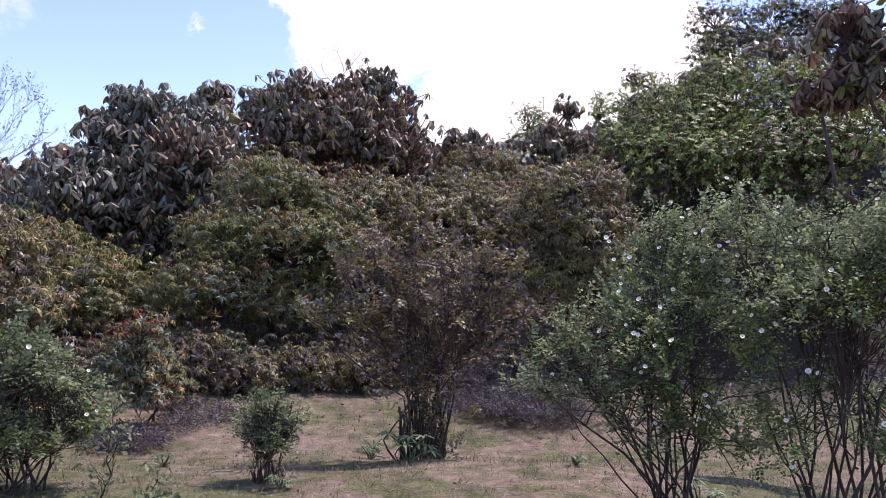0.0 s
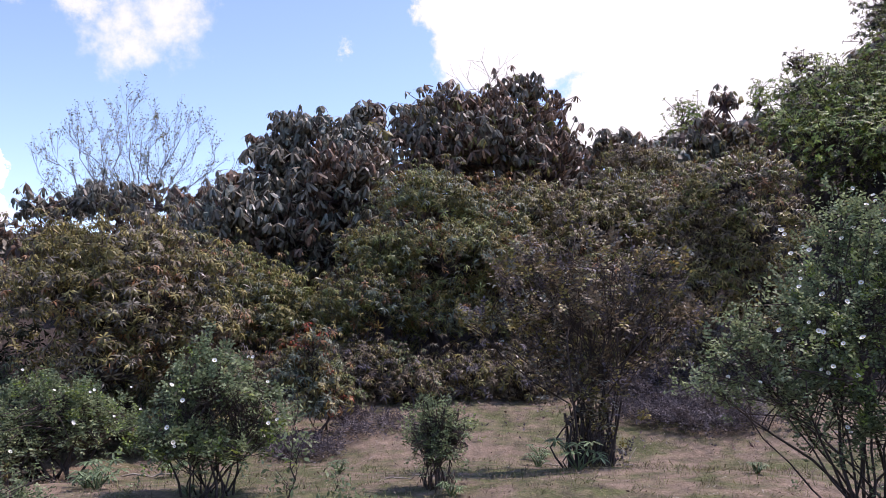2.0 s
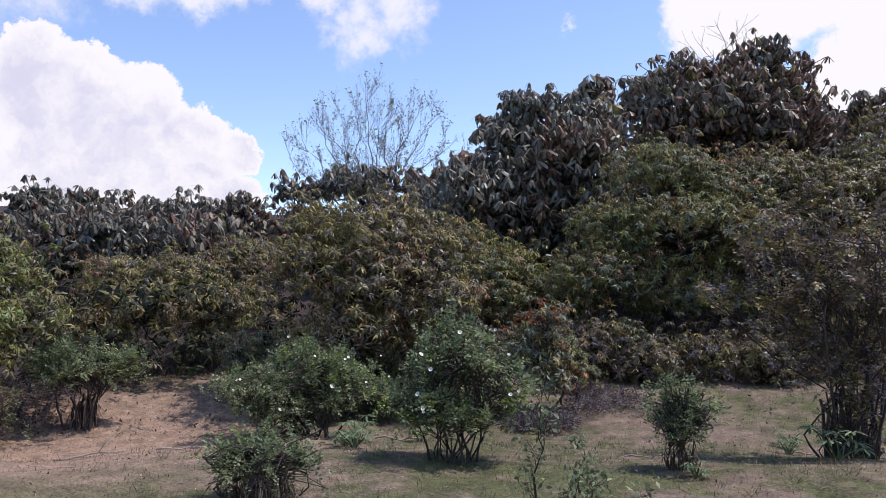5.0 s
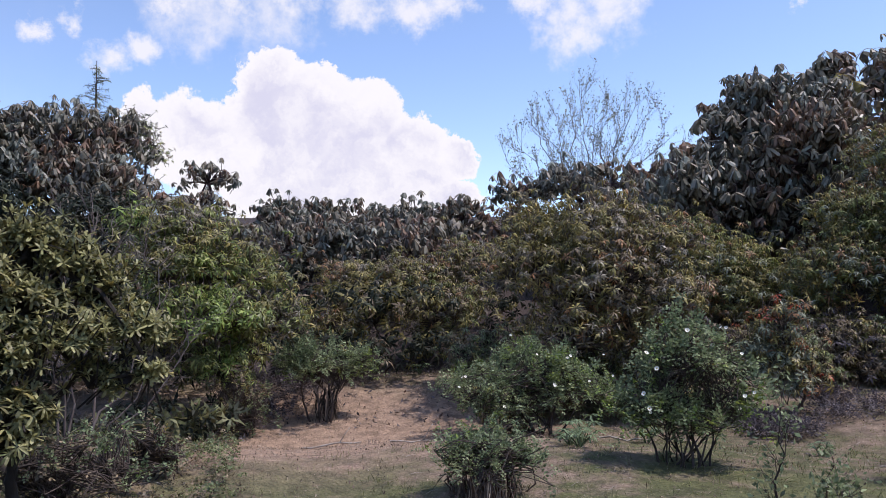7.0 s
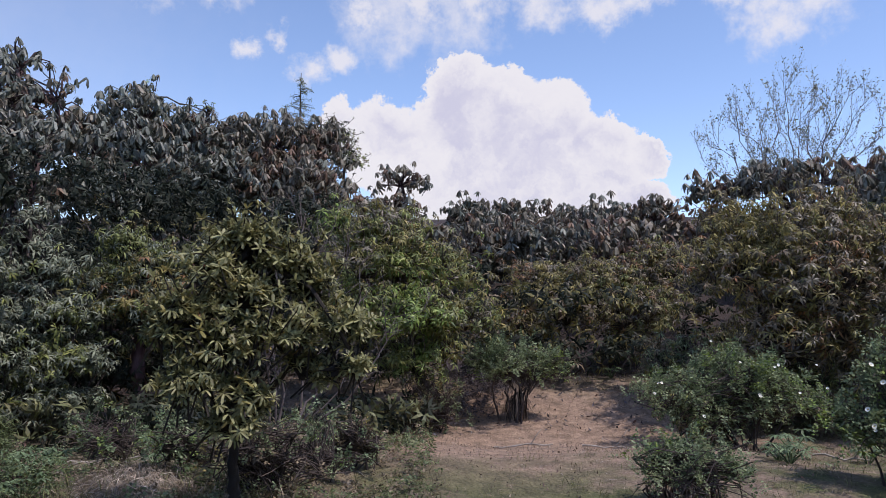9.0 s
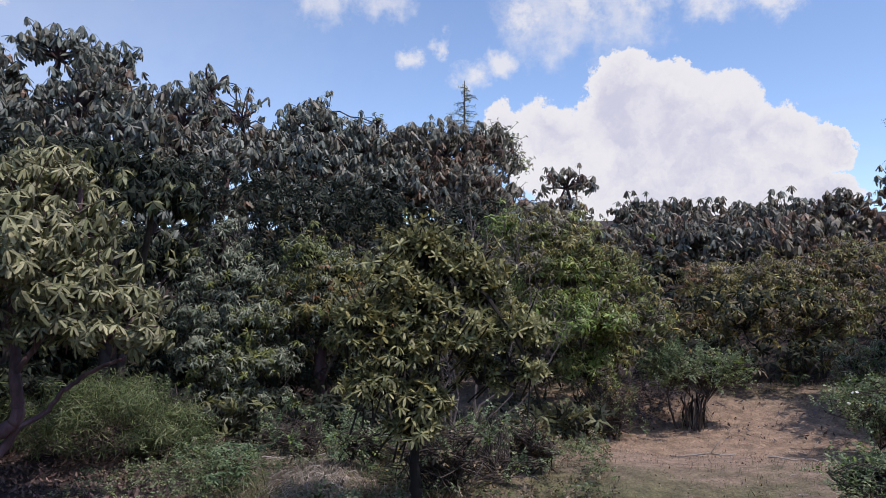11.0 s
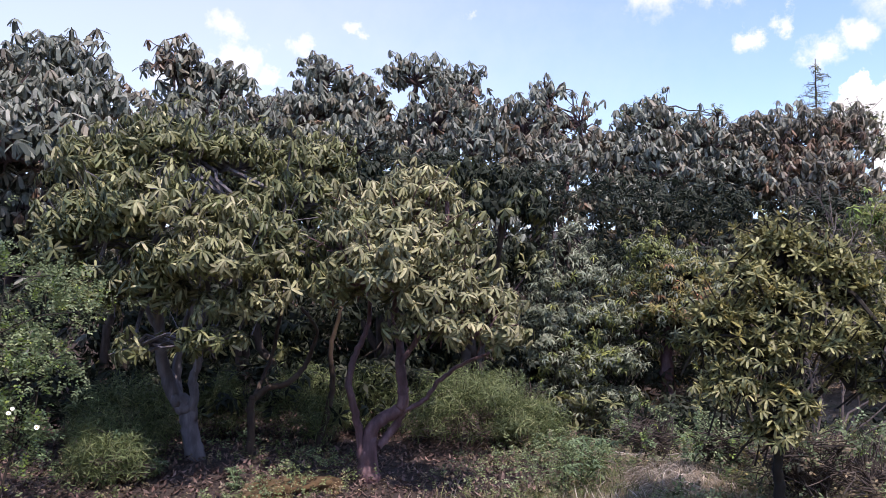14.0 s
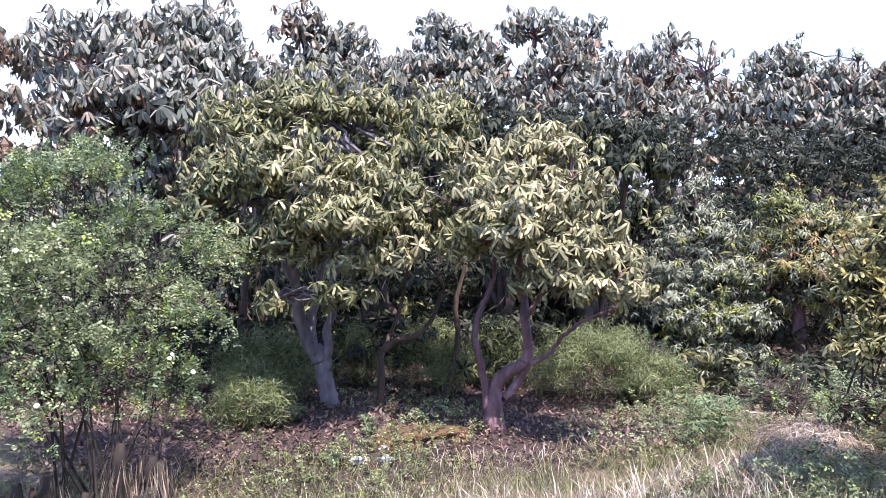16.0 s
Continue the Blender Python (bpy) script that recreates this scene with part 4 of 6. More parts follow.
plant('young_rhododendron', 'young rhododendron with scarlet and orange shoot tips', 'shrub', 'narrow', PAL_REDTIP, (-3.13, 8.55),
      [(-3.09, 8.46, 1.17, 0.37, 0.25), (-3.18, 8.43, 0.8, 0.44, 0.28), (-2.95, 8.5, 0.57, 0.31, 0.19)], stems=3, dens=1.4, scale=0.85)
plant('undergrowth_shrub', 'brown-purple twiggy undergrowth shrub', 'shrub', 'narrow', PAL_UNDER, (-2.89, 10.09),
      [(-2.89, 10.09, 0.7, 0.58, 0.44), (-2.3, 10.23, 0.58, 0.65, 0.36)], group='undergrowth', ground_lobes=1, dens=0.7)
plant('undergrowth_shrub', 'brown-purple twiggy undergrowth shrub', 'shrub', 'narrow', PAL_UNDER, (-1.37, 10.38),
      [(-1.67, 10.34, 0.6, 0.58, 0.4), (-1.06, 10.41, 0.75, 0.58, 0.36)], group='undergrowth', ground_lobes=1, dens=0.7)
plant('tussock_shrub', 'low green shrub sprouting from a reddish brown stump', 'shrub', 'small', PAL_ROSE, (-3.15, 3.69),
      [(-3.27, 3.58, 0.6, 0.17, 0.08), (-3.12, 3.7, 0.63, 0.18, 0.09), (-3.03, 3.84, 0.59, 0.16, 0.08), (-3.1, 3.6, 0.55, 0.16, 0.07), (-3.25, 3.75, 0.6, 0.14, 0.07)], stems=10, upright=1, wide=0.9, dens=1.6, scale=0.75, thin=0.6)
plant('shrub', 'small shrub on a dark split stump', 'shrub', 'small', PAL_ROSE, (-6.87, 5.62),
      [(-6.9, 5.58, 0.82, 0.46, 0.27), (-6.69, 5.82, 0.75, 0.3, 0.24), (-7.03, 5.42, 0.77, 0.24, 0.21)], stems=8, upright=1, wide=0.7)
YELLOW = plant('yellow_rhododendron', 'yellow-green rhododendron bush with upright rosettes', 'bush', 'upright', PAL_YELLOW, (-4.12, 1.46),
      [(-4.28, 1.59, 1.8, 0.24, 0.1), (-4.21, 1.37, 1.64, 0.18, 0.11), (-4.15, 1.75, 1.69, 0.22, 0.11), (-4.07, 1.17, 1.44, 0.17, 0.09), (-4.06, 1.47, 1.48, 0.25, 0.12), (-4.06, 1.82, 1.55, 0.18, 0.11), (-3.9, 1.91, 1.37, 0.2, 0.1), (-3.93, 1.64, 1.32, 0.22, 0.09), (-4.01, 1.33, 1.26, 0.19, 0.1), (-3.76, 1.95, 1.15, 0.1, 0.05), (-3.96, 1.17, 1.1, 0.17, 0.08), (-3.91, 1.43, 1.05, 0.14, 0.11), (-3.94, 1.73, 1.13, 0.16, 0.11), (-3.94, 1.36, 0.91, 0.14, 0.09), (-4.04, 1.08, 1.34, 0.1, 0.06)], group='rhododendron thicket', stems=4, leaves=300, scale=0.6, dens=1.1, trunk='dark', clumps=9)
plant('rhododendron_bush', 'fresh green rhododendron bush with brown patches', 'bush', 'narrow', PAL_FRESH, (-7.46, 4.92),
      [(-7.83, 4.72, 2.16, 0.68, 0.34), (-7.59, 4.15, 1.83, 0.53, 0.29), (-7.55, 5.13, 1.79, 0.62, 0.37), (-7.4, 4.45, 1.3, 0.76, 0.47), (-7.41, 5.33, 1.23, 0.5, 0.37), (-8.58, 4.42, 2.32, 0.39, 0.26), (-7.28, 4.65, 0.78, 0.47, 0.29)], group='rhododendron thicket')
plant('rhododendron_tree', 'rhododendron tree with brown twigs and hanging leaves', 'tree', 'big', PAL_BIG, (-15.7, 6.93),
      [(-15.8, 6.7, 4.69, 1.12, 0.53), (-15.41, 7.53, 4.43, 0.76, 0.71), (-16.06, 6.08, 4.49, 0.94, 0.65), (-14.7, 6.7, 3.53, 1.22, 0.66), (-15.12, 5.73, 3.5, 0.77, 0.66)], group='big-leaved rhododendrons round the clearing')
plant('rhododendron_tree', 'umbrella-shaped rhododendron tree against the sky', 'tree', 'big', PAL_BIG, (-17.07, 10.68),
      [(-17.08, 10.68, 4.29, 0.86, 0.39), (-16.72, 10.3, 3.54, 0.81, 0.4)], group='big-leaved rhododendrons round the clearing', sparse=1)
plant('rhododendron_tree', 'low rhododendron tree on the skyline', 'tree', 'big', PAL_BIG, (-15.9, 13.12),
      [(-16.12, 12.05, 3.39, 0.83, 0.44), (-16.28, 13.45, 3.48, 0.87, 0.41), (-15.52, 14.31, 3.33, 1.16, 0.46), (-13.44, 10.6, 2.52, 1.06, 0.59)], group='big-leaved rhododendrons round the clearing')
plant('rhododendron_tree', 'grey-green rhododendron tree on the skyline', 'tree', 'big', PAL_BIG, (-13.68, 14.03),
      [(-13.93, 14.48, 3.23, 1.11, 0.5), (-12.4, 14.5, 3.25, 0.79, 0.5), (-12.68, 11.48, 2.51, 1.06, 0.59), (-11.11, 11.64, 2.34, 1.0, 0.55)], group='big-leaved rhododendrons round the clearing')
plant('rhododendron_bush', 'orange-brown rhododendron bush above dark hollow', 'bush', 'narrow', PAL_RUST, (-8.92, 7.88),
      [(-9.18, 7.9, 1.64, 0.75, 0.46), (-8.53, 7.12, 1.03, 0.53, 0.34), (-8.49, 7.91, 1.24, 0.72, 0.48)], group='rhododendron thicket')
plant('rhododendron_bush', 'dusky green rhododendron bush above bare stems', 'bush', 'narrow', PAL_BROWN, (-8.26, 8.56),
      [(-8.5, 8.6, 1.68, 0.75, 0.41), (-7.88, 8.5, 1.25, 0.72, 0.44), (-8.11, 9.61, 1.9, 0.69, 0.52)], group='rhododendron thicket')
plant('rhododendron_tree', 'shaded rhododendron tree with large dull leaves', 'tree', 'big', PAL_BIG, (-9.07, 15.0),
      [(-10.94, 14.34, 3.69, 0.5, 0.35), (-9.93, 15.05, 3.84, 0.75, 0.47), (-8.6, 14.69, 3.73, 0.82, 0.45), (-7.27, 14.27, 3.45, 0.77, 0.5), (-7.19, 13.19, 2.89, 0.93, 0.41)], group='big-leaved rhododendrons round the clearing')
GREY = plant('grey_trunk_rhododendron', 'spreading rhododendron with smooth grey forked trunk', 'tree', 'mid', PAL_MID, (-6.37, -2.08),
      [(-6.33, -2.22, 2.73, 0.5, 0.26), (-6.35, -2.75, 2.56, 0.52, 0.28), (-6.44, -1.8, 2.61, 0.46, 0.27), (-5.92, -2.17, 2.19, 0.6, 0.3), (-5.98, -1.57, 2.03, 0.44, 0.27), (-5.97, -2.64, 2.04, 0.49, 0.31), (-5.81, -1.85, 1.78, 0.54, 0.23), (-5.92, -1.39, 1.73, 0.27, 0.19), (-5.64, -1.73, 1.26, 0.28, 0.14), (-5.67, -2.3, 1.23, 0.15, 0.1), (-5.89, -2.28, 1.62, 0.43, 0.19), (-5.89, -1.55, 1.53, 0.35, 0.17), (-5.85, -2.67, 1.62, 0.31, 0.22), (-6.05, -2.97, 1.84, 0.32, 0.27), (-6.35, -1.25, 2.32, 0.4, 0.22), (-6.3, -1.1, 1.9, 0.32, 0.18), (-6.75, -1.25, 2.65, 0.42, 0.25)], group='rhododendron thicket', trunk='grey', leaves=300)
RED = plant('red_trunk_rhododendron', 'domed pale-leaved rhododendron with reddish smooth trunk', 'tree', 'mid', PAL_PALE, (-6.11, -0.72),
      [(-6.23, -0.37, 2.34, 0.36, 0.21), (-6.11, -0.71, 2.11, 0.4, 0.25), (-6.23, -0.16, 1.99, 0.39, 0.3), (-5.81, -0.65, 1.68, 0.44, 0.28), (-5.93, -0.17, 1.6, 0.45, 0.29), (-5.71, 0.1, 1.3, 0.34, 0.17), (-6.0, -0.87, 1.9, 0.29, 0.25), (-5.92, -0.41, 1.81, 0.49, 0.33), (-5.88, -0.98, 1.61, 0.22, 0.18), (-5.81, 0.19, 1.47, 0.24, 0.18), (-6.02, -0.49, 2.06, 0.41, 0.29), (-5.93, -0.33, 1.36, 0.33, 0.14)], group='rhododendron thicket', trunk='red', leaves=300)
plant('rhododendron_bush', 'conical silvery green rhododendron bush', 'bush', 'narrow', PAL_SILVER, (-9.07, 1.41),
      [(-9.29, 1.32, 2.31, 0.17, 0.14), (-9.31, 1.24, 2.03, 0.31, 0.21), (-9.19, 1.34, 1.76, 0.42, 0.23), (-9.23, 1.09, 1.48, 0.45, 0.24), (-9.05, 1.53, 1.32, 0.45, 0.25), (-9.02, 1.14, 1.01, 0.53, 0.26), (-8.84, 1.57, 0.84, 0.47, 0.26), (-8.91, 1.18, 0.5, 0.53, 0.26), (-8.83, 1.62, 0.48, 0.37, 0.21)], group='rhododendron thicket', fill=0, dens=1.3, scale=0.92)
SPLIT = plant('rhododendron_bush', 'mid-green rhododendron bush with dark trunk', 'bush', 'narrow', PAL_TIPPED, (-9.25, 2.39),
      [(-9.48, 2.31, 2.05, 0.37, 0.2), (-9.21, 2.55, 1.84, 0.53, 0.21), (-9.43, 2.13, 1.73, 0.4, 0.2), (-9.13, 2.45, 1.53, 0.59, 0.21), (-9.08, 2.94, 1.62, 0.4, 0.23), (-9.02, 2.79, 1.31, 0.39, 0.18), (-9.31, 2.18, 1.37, 0.3, 0.17), (-9.12, 2.81, 0.9, 0.43, 0.23), (-9.42, 2.14, 0.98, 0.27, 0.23)], group='rhododendron thicket', trunk='dark', fill=0, dens=1.2, scale=0.92)
plant('rhododendron_tree', 'tall silvery rhododendron tree with drooping leaves', 'tree', 'big', PAL_SILVERBIG, (-14.52, -2.03),
      [(-14.89, -2.27, 5.6, 0.68, 0.44), (-14.95, -1.76, 5.19, 0.83, 0.62), (-14.34, -2.6, 4.74, 0.7, 0.5), (-13.96, -1.57, 4.16, 0.77, 0.48), (-13.9, -2.15, 3.96, 0.68, 0.39)], group='big-leaved rhododendrons round the clearing')
plant('rhododendron_tree', 'tall grey-green rhododendron tree with drooping leaves', 'tree', 'big', PAL_SILVERBIG, (-15.02, -0.01),
      [(-15.52, -0.52, 5.8, 0.71, 0.39), (-15.51, 0.45, 5.64, 0.59, 0.39), (-15.03, -0.2, 4.87, 0.93, 0.62), (-14.5, 0.6, 4.34, 0.8, 0.6), (-14.53, -0.31, 4.05, 0.7, 0.5)], group='big-leaved rhododendrons round the clearing')
plant('rhododendron_tree', 'dark rhododendron tree with see-through crown', 'tree', 'big', PAL_SILVERBIG, (-15.16, 1.98),
      [(-15.86, 2.01, 5.5, 0.55, 0.35), (-15.42, 1.51, 4.78, 0.86, 0.64), (-15.76, 2.64, 5.0, 0.61, 0.55), (-14.83, 2.15, 3.87, 0.93, 0.62), (-14.44, 1.28, 3.51, 0.8, 0.6), (-11.98, 0.76, 2.51, 0.41, 0.41)], group='big-leaved rhododendrons round the clearing', sparse=1)
plant('rhododendron_tree', 'dark grey-green rhododendron tree with rows of drooping leaves', 'tree', 'big', PAL_SILVERBIG, (-15.3, 3.79),
      [(-15.94, 4.11, 4.8, 1.03, 0.57), (-15.64, 3.26, 4.2, 0.89, 0.66), (-14.9, 4.11, 3.75, 0.96, 0.75), (-14.6, 3.31, 3.11, 0.93, 0.52), (-15.16, 4.93, 4.31, 0.77, 0.66), (-15.0, 5.38, 3.54, 1.0, 0.66)], group='big-leaved rhododendrons round the clearing')
plant('rhododendron_tree', 'silvery rhododendron tree behind the grey trunk', 'tree', 'big', PAL_SILVERBIG, (-13.04, -3.85),
      [(-12.89, -4.35, 5.26, 0.56, 0.42), (-13.09, -3.67, 4.94, 0.62, 0.43), (-13.23, -3.07, 4.5, 0.51, 0.37), (-12.56, -3.71, 4.18, 0.81, 0.45)], group='big-leaved rhododendrons round the clearing')
plant('rhododendron_tree', 'large-leaved rhododendron tree with long strappy leaves', 'tree', 'big', PAL_SILVERBIG, (-9.87, -5.17),
      [(-10.91, -5.32, 4.62, 0.87, 0.4), (-9.75, -5.4, 3.89, 0.76, 0.53), (-10.59, -4.8, 4.08, 0.8, 0.4), (-8.92, -4.83, 3.25, 0.76, 0.41), (-9.43, -5.96, 3.95, 0.91, 0.68), (-9.9, -5.0, 3.3, 0.8, 0.6), (-8.9, -5.5, 3.2, 0.7, 0.5)], group='big-leaved rhododendrons round the clearing', dens=1.2)
plant('rose_bush', 'tall fresh green rose bush over old dark stumps', 'bush', 'small', PAL_FRESHROSE, (-4.28, -2.81),
      [(-4.51, -3.05, 2.03, 0.39, 0.24), (-4.37, -3.28, 1.89, 0.37, 0.29), (-4.64, -2.83, 1.66, 0.42, 0.28), (-5.06, -2.59, 1.56, 0.31, 0.29), (-4.21, -3.04, 1.46, 0.49, 0.35), (-4.74, -2.63, 1.17, 0.39, 0.31), (-4.04, -3.06, 1.1, 0.41, 0.34), (-4.39, -2.73, 0.94, 0.38, 0.21), (-3.82, -3.35, 1.56, 0.44, 0.51), (-3.93, -2.99, 0.79, 0.36, 0.18), (-4.65, -2.52, 0.77, 0.32, 0.2), (-3.88, -3.27, 0.88, 0.34, 0.27), (-4.37, -3.04, 0.78, 0.22, 0.14)], group='white-flowered rose bushes', stems=16, flowers=12, petals=0.6, scale=0.82, dens=0.72, thin=0.8, trunk='dark')
plant('bamboo_clump', 'low feathery green bamboo clump under the trees', 'bamboo', 'bamboo', PAL_BAMBOO, (-7.24, -1.4),
      [(-7.24, -1.4, 0.49, 0.43, 0.43), (-7.21, -1.57, 0.33, 0.26, 0.26), (-7.26, -1.24, 0.32, 0.26, 0.26)], group='bamboo undergrowth', ground_lobes=1, scale=0.65, dens=1.0, stems=12)
plant('bamboo_clump', 'low feathery green bamboo clump under the trees', 'bamboo', 'bamboo', PAL_BAMBOO, (-7.12, 0.08),
      [(-7.12, 0.08, 0.52, 0.61, 0.47), (-7.13, -0.16, 0.33, 0.37, 0.28), (-7.1, 0.32, 0.33, 0.37, 0.28)], group='bamboo undergrowth', ground_lobes=1, scale=0.65, dens=1.0, stems=12)
plant('bamboo_clump', 'low feathery green bamboo clump under the trees', 'bamboo', 'bamboo', PAL_BAMBOO, (-6.49, -2.67),
      [(-6.49, -2.67, 0.58, 0.48, 0.41), (-6.43, -2.82, 0.45, 0.29, 0.24), (-6.55, -2.51, 0.42, 0.29, 0.24)], group='bamboo undergrowth', ground_lobes=1, scale=0.65, dens=1.0, stems=12)
plant('bamboo_clump', 'low feathery green bamboo clump under the trees', 'bamboo', 'bamboo', PAL_BAMBOO, (-7.37, 0.62),
      [(-7.37, 0.62, 0.38, 0.36, 0.31), (-7.39, 0.48, 0.26, 0.21, 0.18), (-7.36, 0.76, 0.26, 0.21, 0.18)], group='bamboo undergrowth', ground_lobes=1, scale=0.65, dens=1.0, stems=12)
plant('bamboo_clump', 'low feathery green bamboo clump under the trees', 'bamboo', 'bamboo', PAL_BAMBOO, (-7.39, -2.14),
      [(-7.39, -2.14, 0.52, 0.32, 0.42), (-7.36, -2.25, 0.37, 0.19, 0.25), (-7.42, -2.02, 0.36, 0.19, 0.25)], group='bamboo undergrowth', ground_lobes=1, scale=0.65, dens=1.0, stems=12)
plant('bamboo_clump', 'low feathery green bamboo clump under the trees', 'bamboo', 'bamboo', PAL_BAMBOO, (-7.61, -0.78),
      [(-7.61, -0.78, 0.48, 0.32, 0.42), (-7.6, -0.91, 0.32, 0.19, 0.25), (-7.62, -0.66, 0.31, 0.19, 0.25)], group='bamboo undergrowth', ground_lobes=1, scale=0.65, dens=1.0, stems=12)
plant('bamboo_clump', 'low feathery green bamboo clump under the trees', 'bamboo', 'bamboo', PAL_BAMBOO, (-6.2, -2.62),
      [(-6.2, -2.62, 0.52, 0.25, 0.27), (-6.17, -2.7, 0.42, 0.19, 0.16), (-6.24, -2.55, 0.41, 0.16, 0.16)], group='bamboo undergrowth', ground_lobes=1, scale=0.65, dens=1.0, stems=12)
plant('bamboo_clump', 'low feathery green bamboo clump under the trees', 'bamboo', 'bamboo', PAL_BAMBOO, (-5.82, -2.46),
      [(-5.82, -2.46, 0.46, 0.34, 0.21), (-5.78, -2.57, 0.39, 0.21, 0.13), (-5.86, -2.35, 0.37, 0.21, 0.13)], group='bamboo undergrowth', ground_lobes=1, scale=0.65, dens=1.0, stems=12)
plant('undergrowth_shrub', 'low grey-green undergrowth shrub', 'shrub', 'small', PAL_FRESHROSE, (-7.39, 1.61),
      [(-7.39, 1.61, 0.42, 0.32, 0.15), (-7.36, 1.75, 0.36, 0.16, 0.09)], group='undergrowth', scale=0.85, fill=0, ground_lobes=1, dens=0.4, thin=0.6)
plant('undergrowth_shrub', 'low grey-green undergrowth shrub', 'shrub', 'small', PAL_FRESHROSE, (-5.31, 1.58),
      [(-5.31, 1.59, 0.6, 0.31, 0.17), (-5.27, 1.71, 0.54, 0.15, 0.1)], group='undergrowth', scale=0.85, fill=0, ground_lobes=1, dens=0.4, thin=0.6)
plant('undergrowth_shrub', 'low grey-green undergrowth shrub', 'shrub', 'small', PAL_FRESHROSE, (-6.24, 1.37),
      [(-6.24, 1.37, 0.54, 0.26, 0.15), (-6.21, 1.47, 0.48, 0.13, 0.09)], group='undergrowth', scale=0.85, fill=0, ground_lobes=1, dens=0.4, thin=0.6)
plant('undergrowth_shrub', 'low grey-green undergrowth shrub', 'shrub', 'small', PAL_FRESHROSE, (-5.56, 2.64),
      [(-5.56, 2.63, 0.51, 0.29, 0.21), (-5.5, 2.76, 0.43, 0.15, 0.12)], group='undergrowth', scale=0.85, fill=0, ground_lobes=1, dens=0.4, thin=0.6)
plant('undergrowth_shrub', 'low grey-green undergrowth shrub', 'shrub', 'small', PAL_FRESHROSE, (-8.48, 0.67),
      [(-8.48, 0.67, 0.53, 0.29, 0.29), (-8.46, 0.81, 0.41, 0.15, 0.18)], group='undergrowth', scale=0.85, fill=0, ground_lobes=1, dens=0.4, thin=0.6)
plant('undergrowth_shrub', 'low grey-green undergrowth shrub', 'shrub', 'small', PAL_FRESHROSE, (-5.81, -2.36),
      [(-5.81, -2.36, 0.22, 0.26, 0.13), (-5.85, -2.24, 0.17, 0.13, 0.08)], group='undergrowth', scale=0.85, fill=0, ground_lobes=1, dens=0.4, thin=0.6)
plant('undergrowth_shrub', 'low grey-green undergrowth shrub', 'shrub', 'small', PAL_FRESHROSE, (-4.85, 2.28),
      [(-4.85, 2.28, 0.54, 0.25, 0.14), (-4.79, 2.38, 0.48, 0.13, 0.09)], group='undergrowth', scale=0.85, fill=0, ground_lobes=1, dens=0.4, thin=0.6)
plant('ground_shrub', 'low mat of purplish grey heath-like shrub', 'shrub', 'heath', PAL_HEATH, (0.58, 10.48),
      [(0.58, 10.48, 0.32, 0.58, 0.22), (0.29, 10.29, 0.3, 0.34, 0.14), (0.89, 10.67, 0.26, 0.36, 0.15)], group='heath mats')
plant('ground_shrub', 'low mat of purplish grey heath-like shrub', 'shrub', 'heath', PAL_HEATH, (1.05, 9.44),
      [(1.04, 9.44, 0.18, 0.72, 0.24), (0.68, 9.29, 0.15, 0.42, 0.15), (1.42, 9.59, 0.12, 0.44, 0.16)], group='heath mats')
plant('ground_shrub', 'low mat of purplish grey heath-like shrub', 'shrub', 'heath', PAL_HEATH, (1.72, 10.86),
      [(1.72, 10.86, 0.35, 0.46, 0.27), (1.47, 10.68, 0.32, 0.27, 0.18), (1.97, 11.05, 0.28, 0.28, 0.19)], group='heath mats')
plant('ground_shrub', 'low mat of purplish grey heath-like shrub', 'shrub', 'heath', PAL_HEATH, (-7.61, 5.48),
      [(-7.61, 5.48, 0.11, 0.51, 0.22), (-7.6, 5.18, 0.11, 0.3, 0.14), (-7.61, 5.79, 0.03, 0.31, 0.15)], group='heath mats')
for hx, hy, hr in [(-3.05, 7.76, 0.35), (-2.81, 7.89, 0.29), (-2.66, 8.87, 0.38), (-2.19, 8.69, 0.28), (0.27, 9.5, 0.39), (0.71, 9.27, 0.39), (1.13, 9.13, 0.35), (0.69, 10.04, 0.42), (0.61, 9.63, 0.47), (1.15, 9.44, 0.46), (1.54, 9.22, 0.32), (1.02, 10.12, 0.42), (-3.01, 7.89, 0.29), (-2.64, 8.36, 0.3), (-3.09, 7.73, 0.23), (-7.32, 5.27, 0.31), (-7.03, 4.71, 0.23)]:
    hz = float(height(hx, hy))
    plant('ground_shrub', 'dark purple-brown mat of low twiggy heath', 'shrub', 'heath', PAL_HEATH, (hx, hy),
          [(hx, hy, hz + 0.03, hr, 0.07), (hx - 0.5 * hr, hy + 0.2, hz + 0.02, hr * 0.7, 0.06), (hx + 0.6 * hr, hy - 0.1, hz + 0.02, hr * 0.7, 0.05)], group='heath mats', thin=0.4)
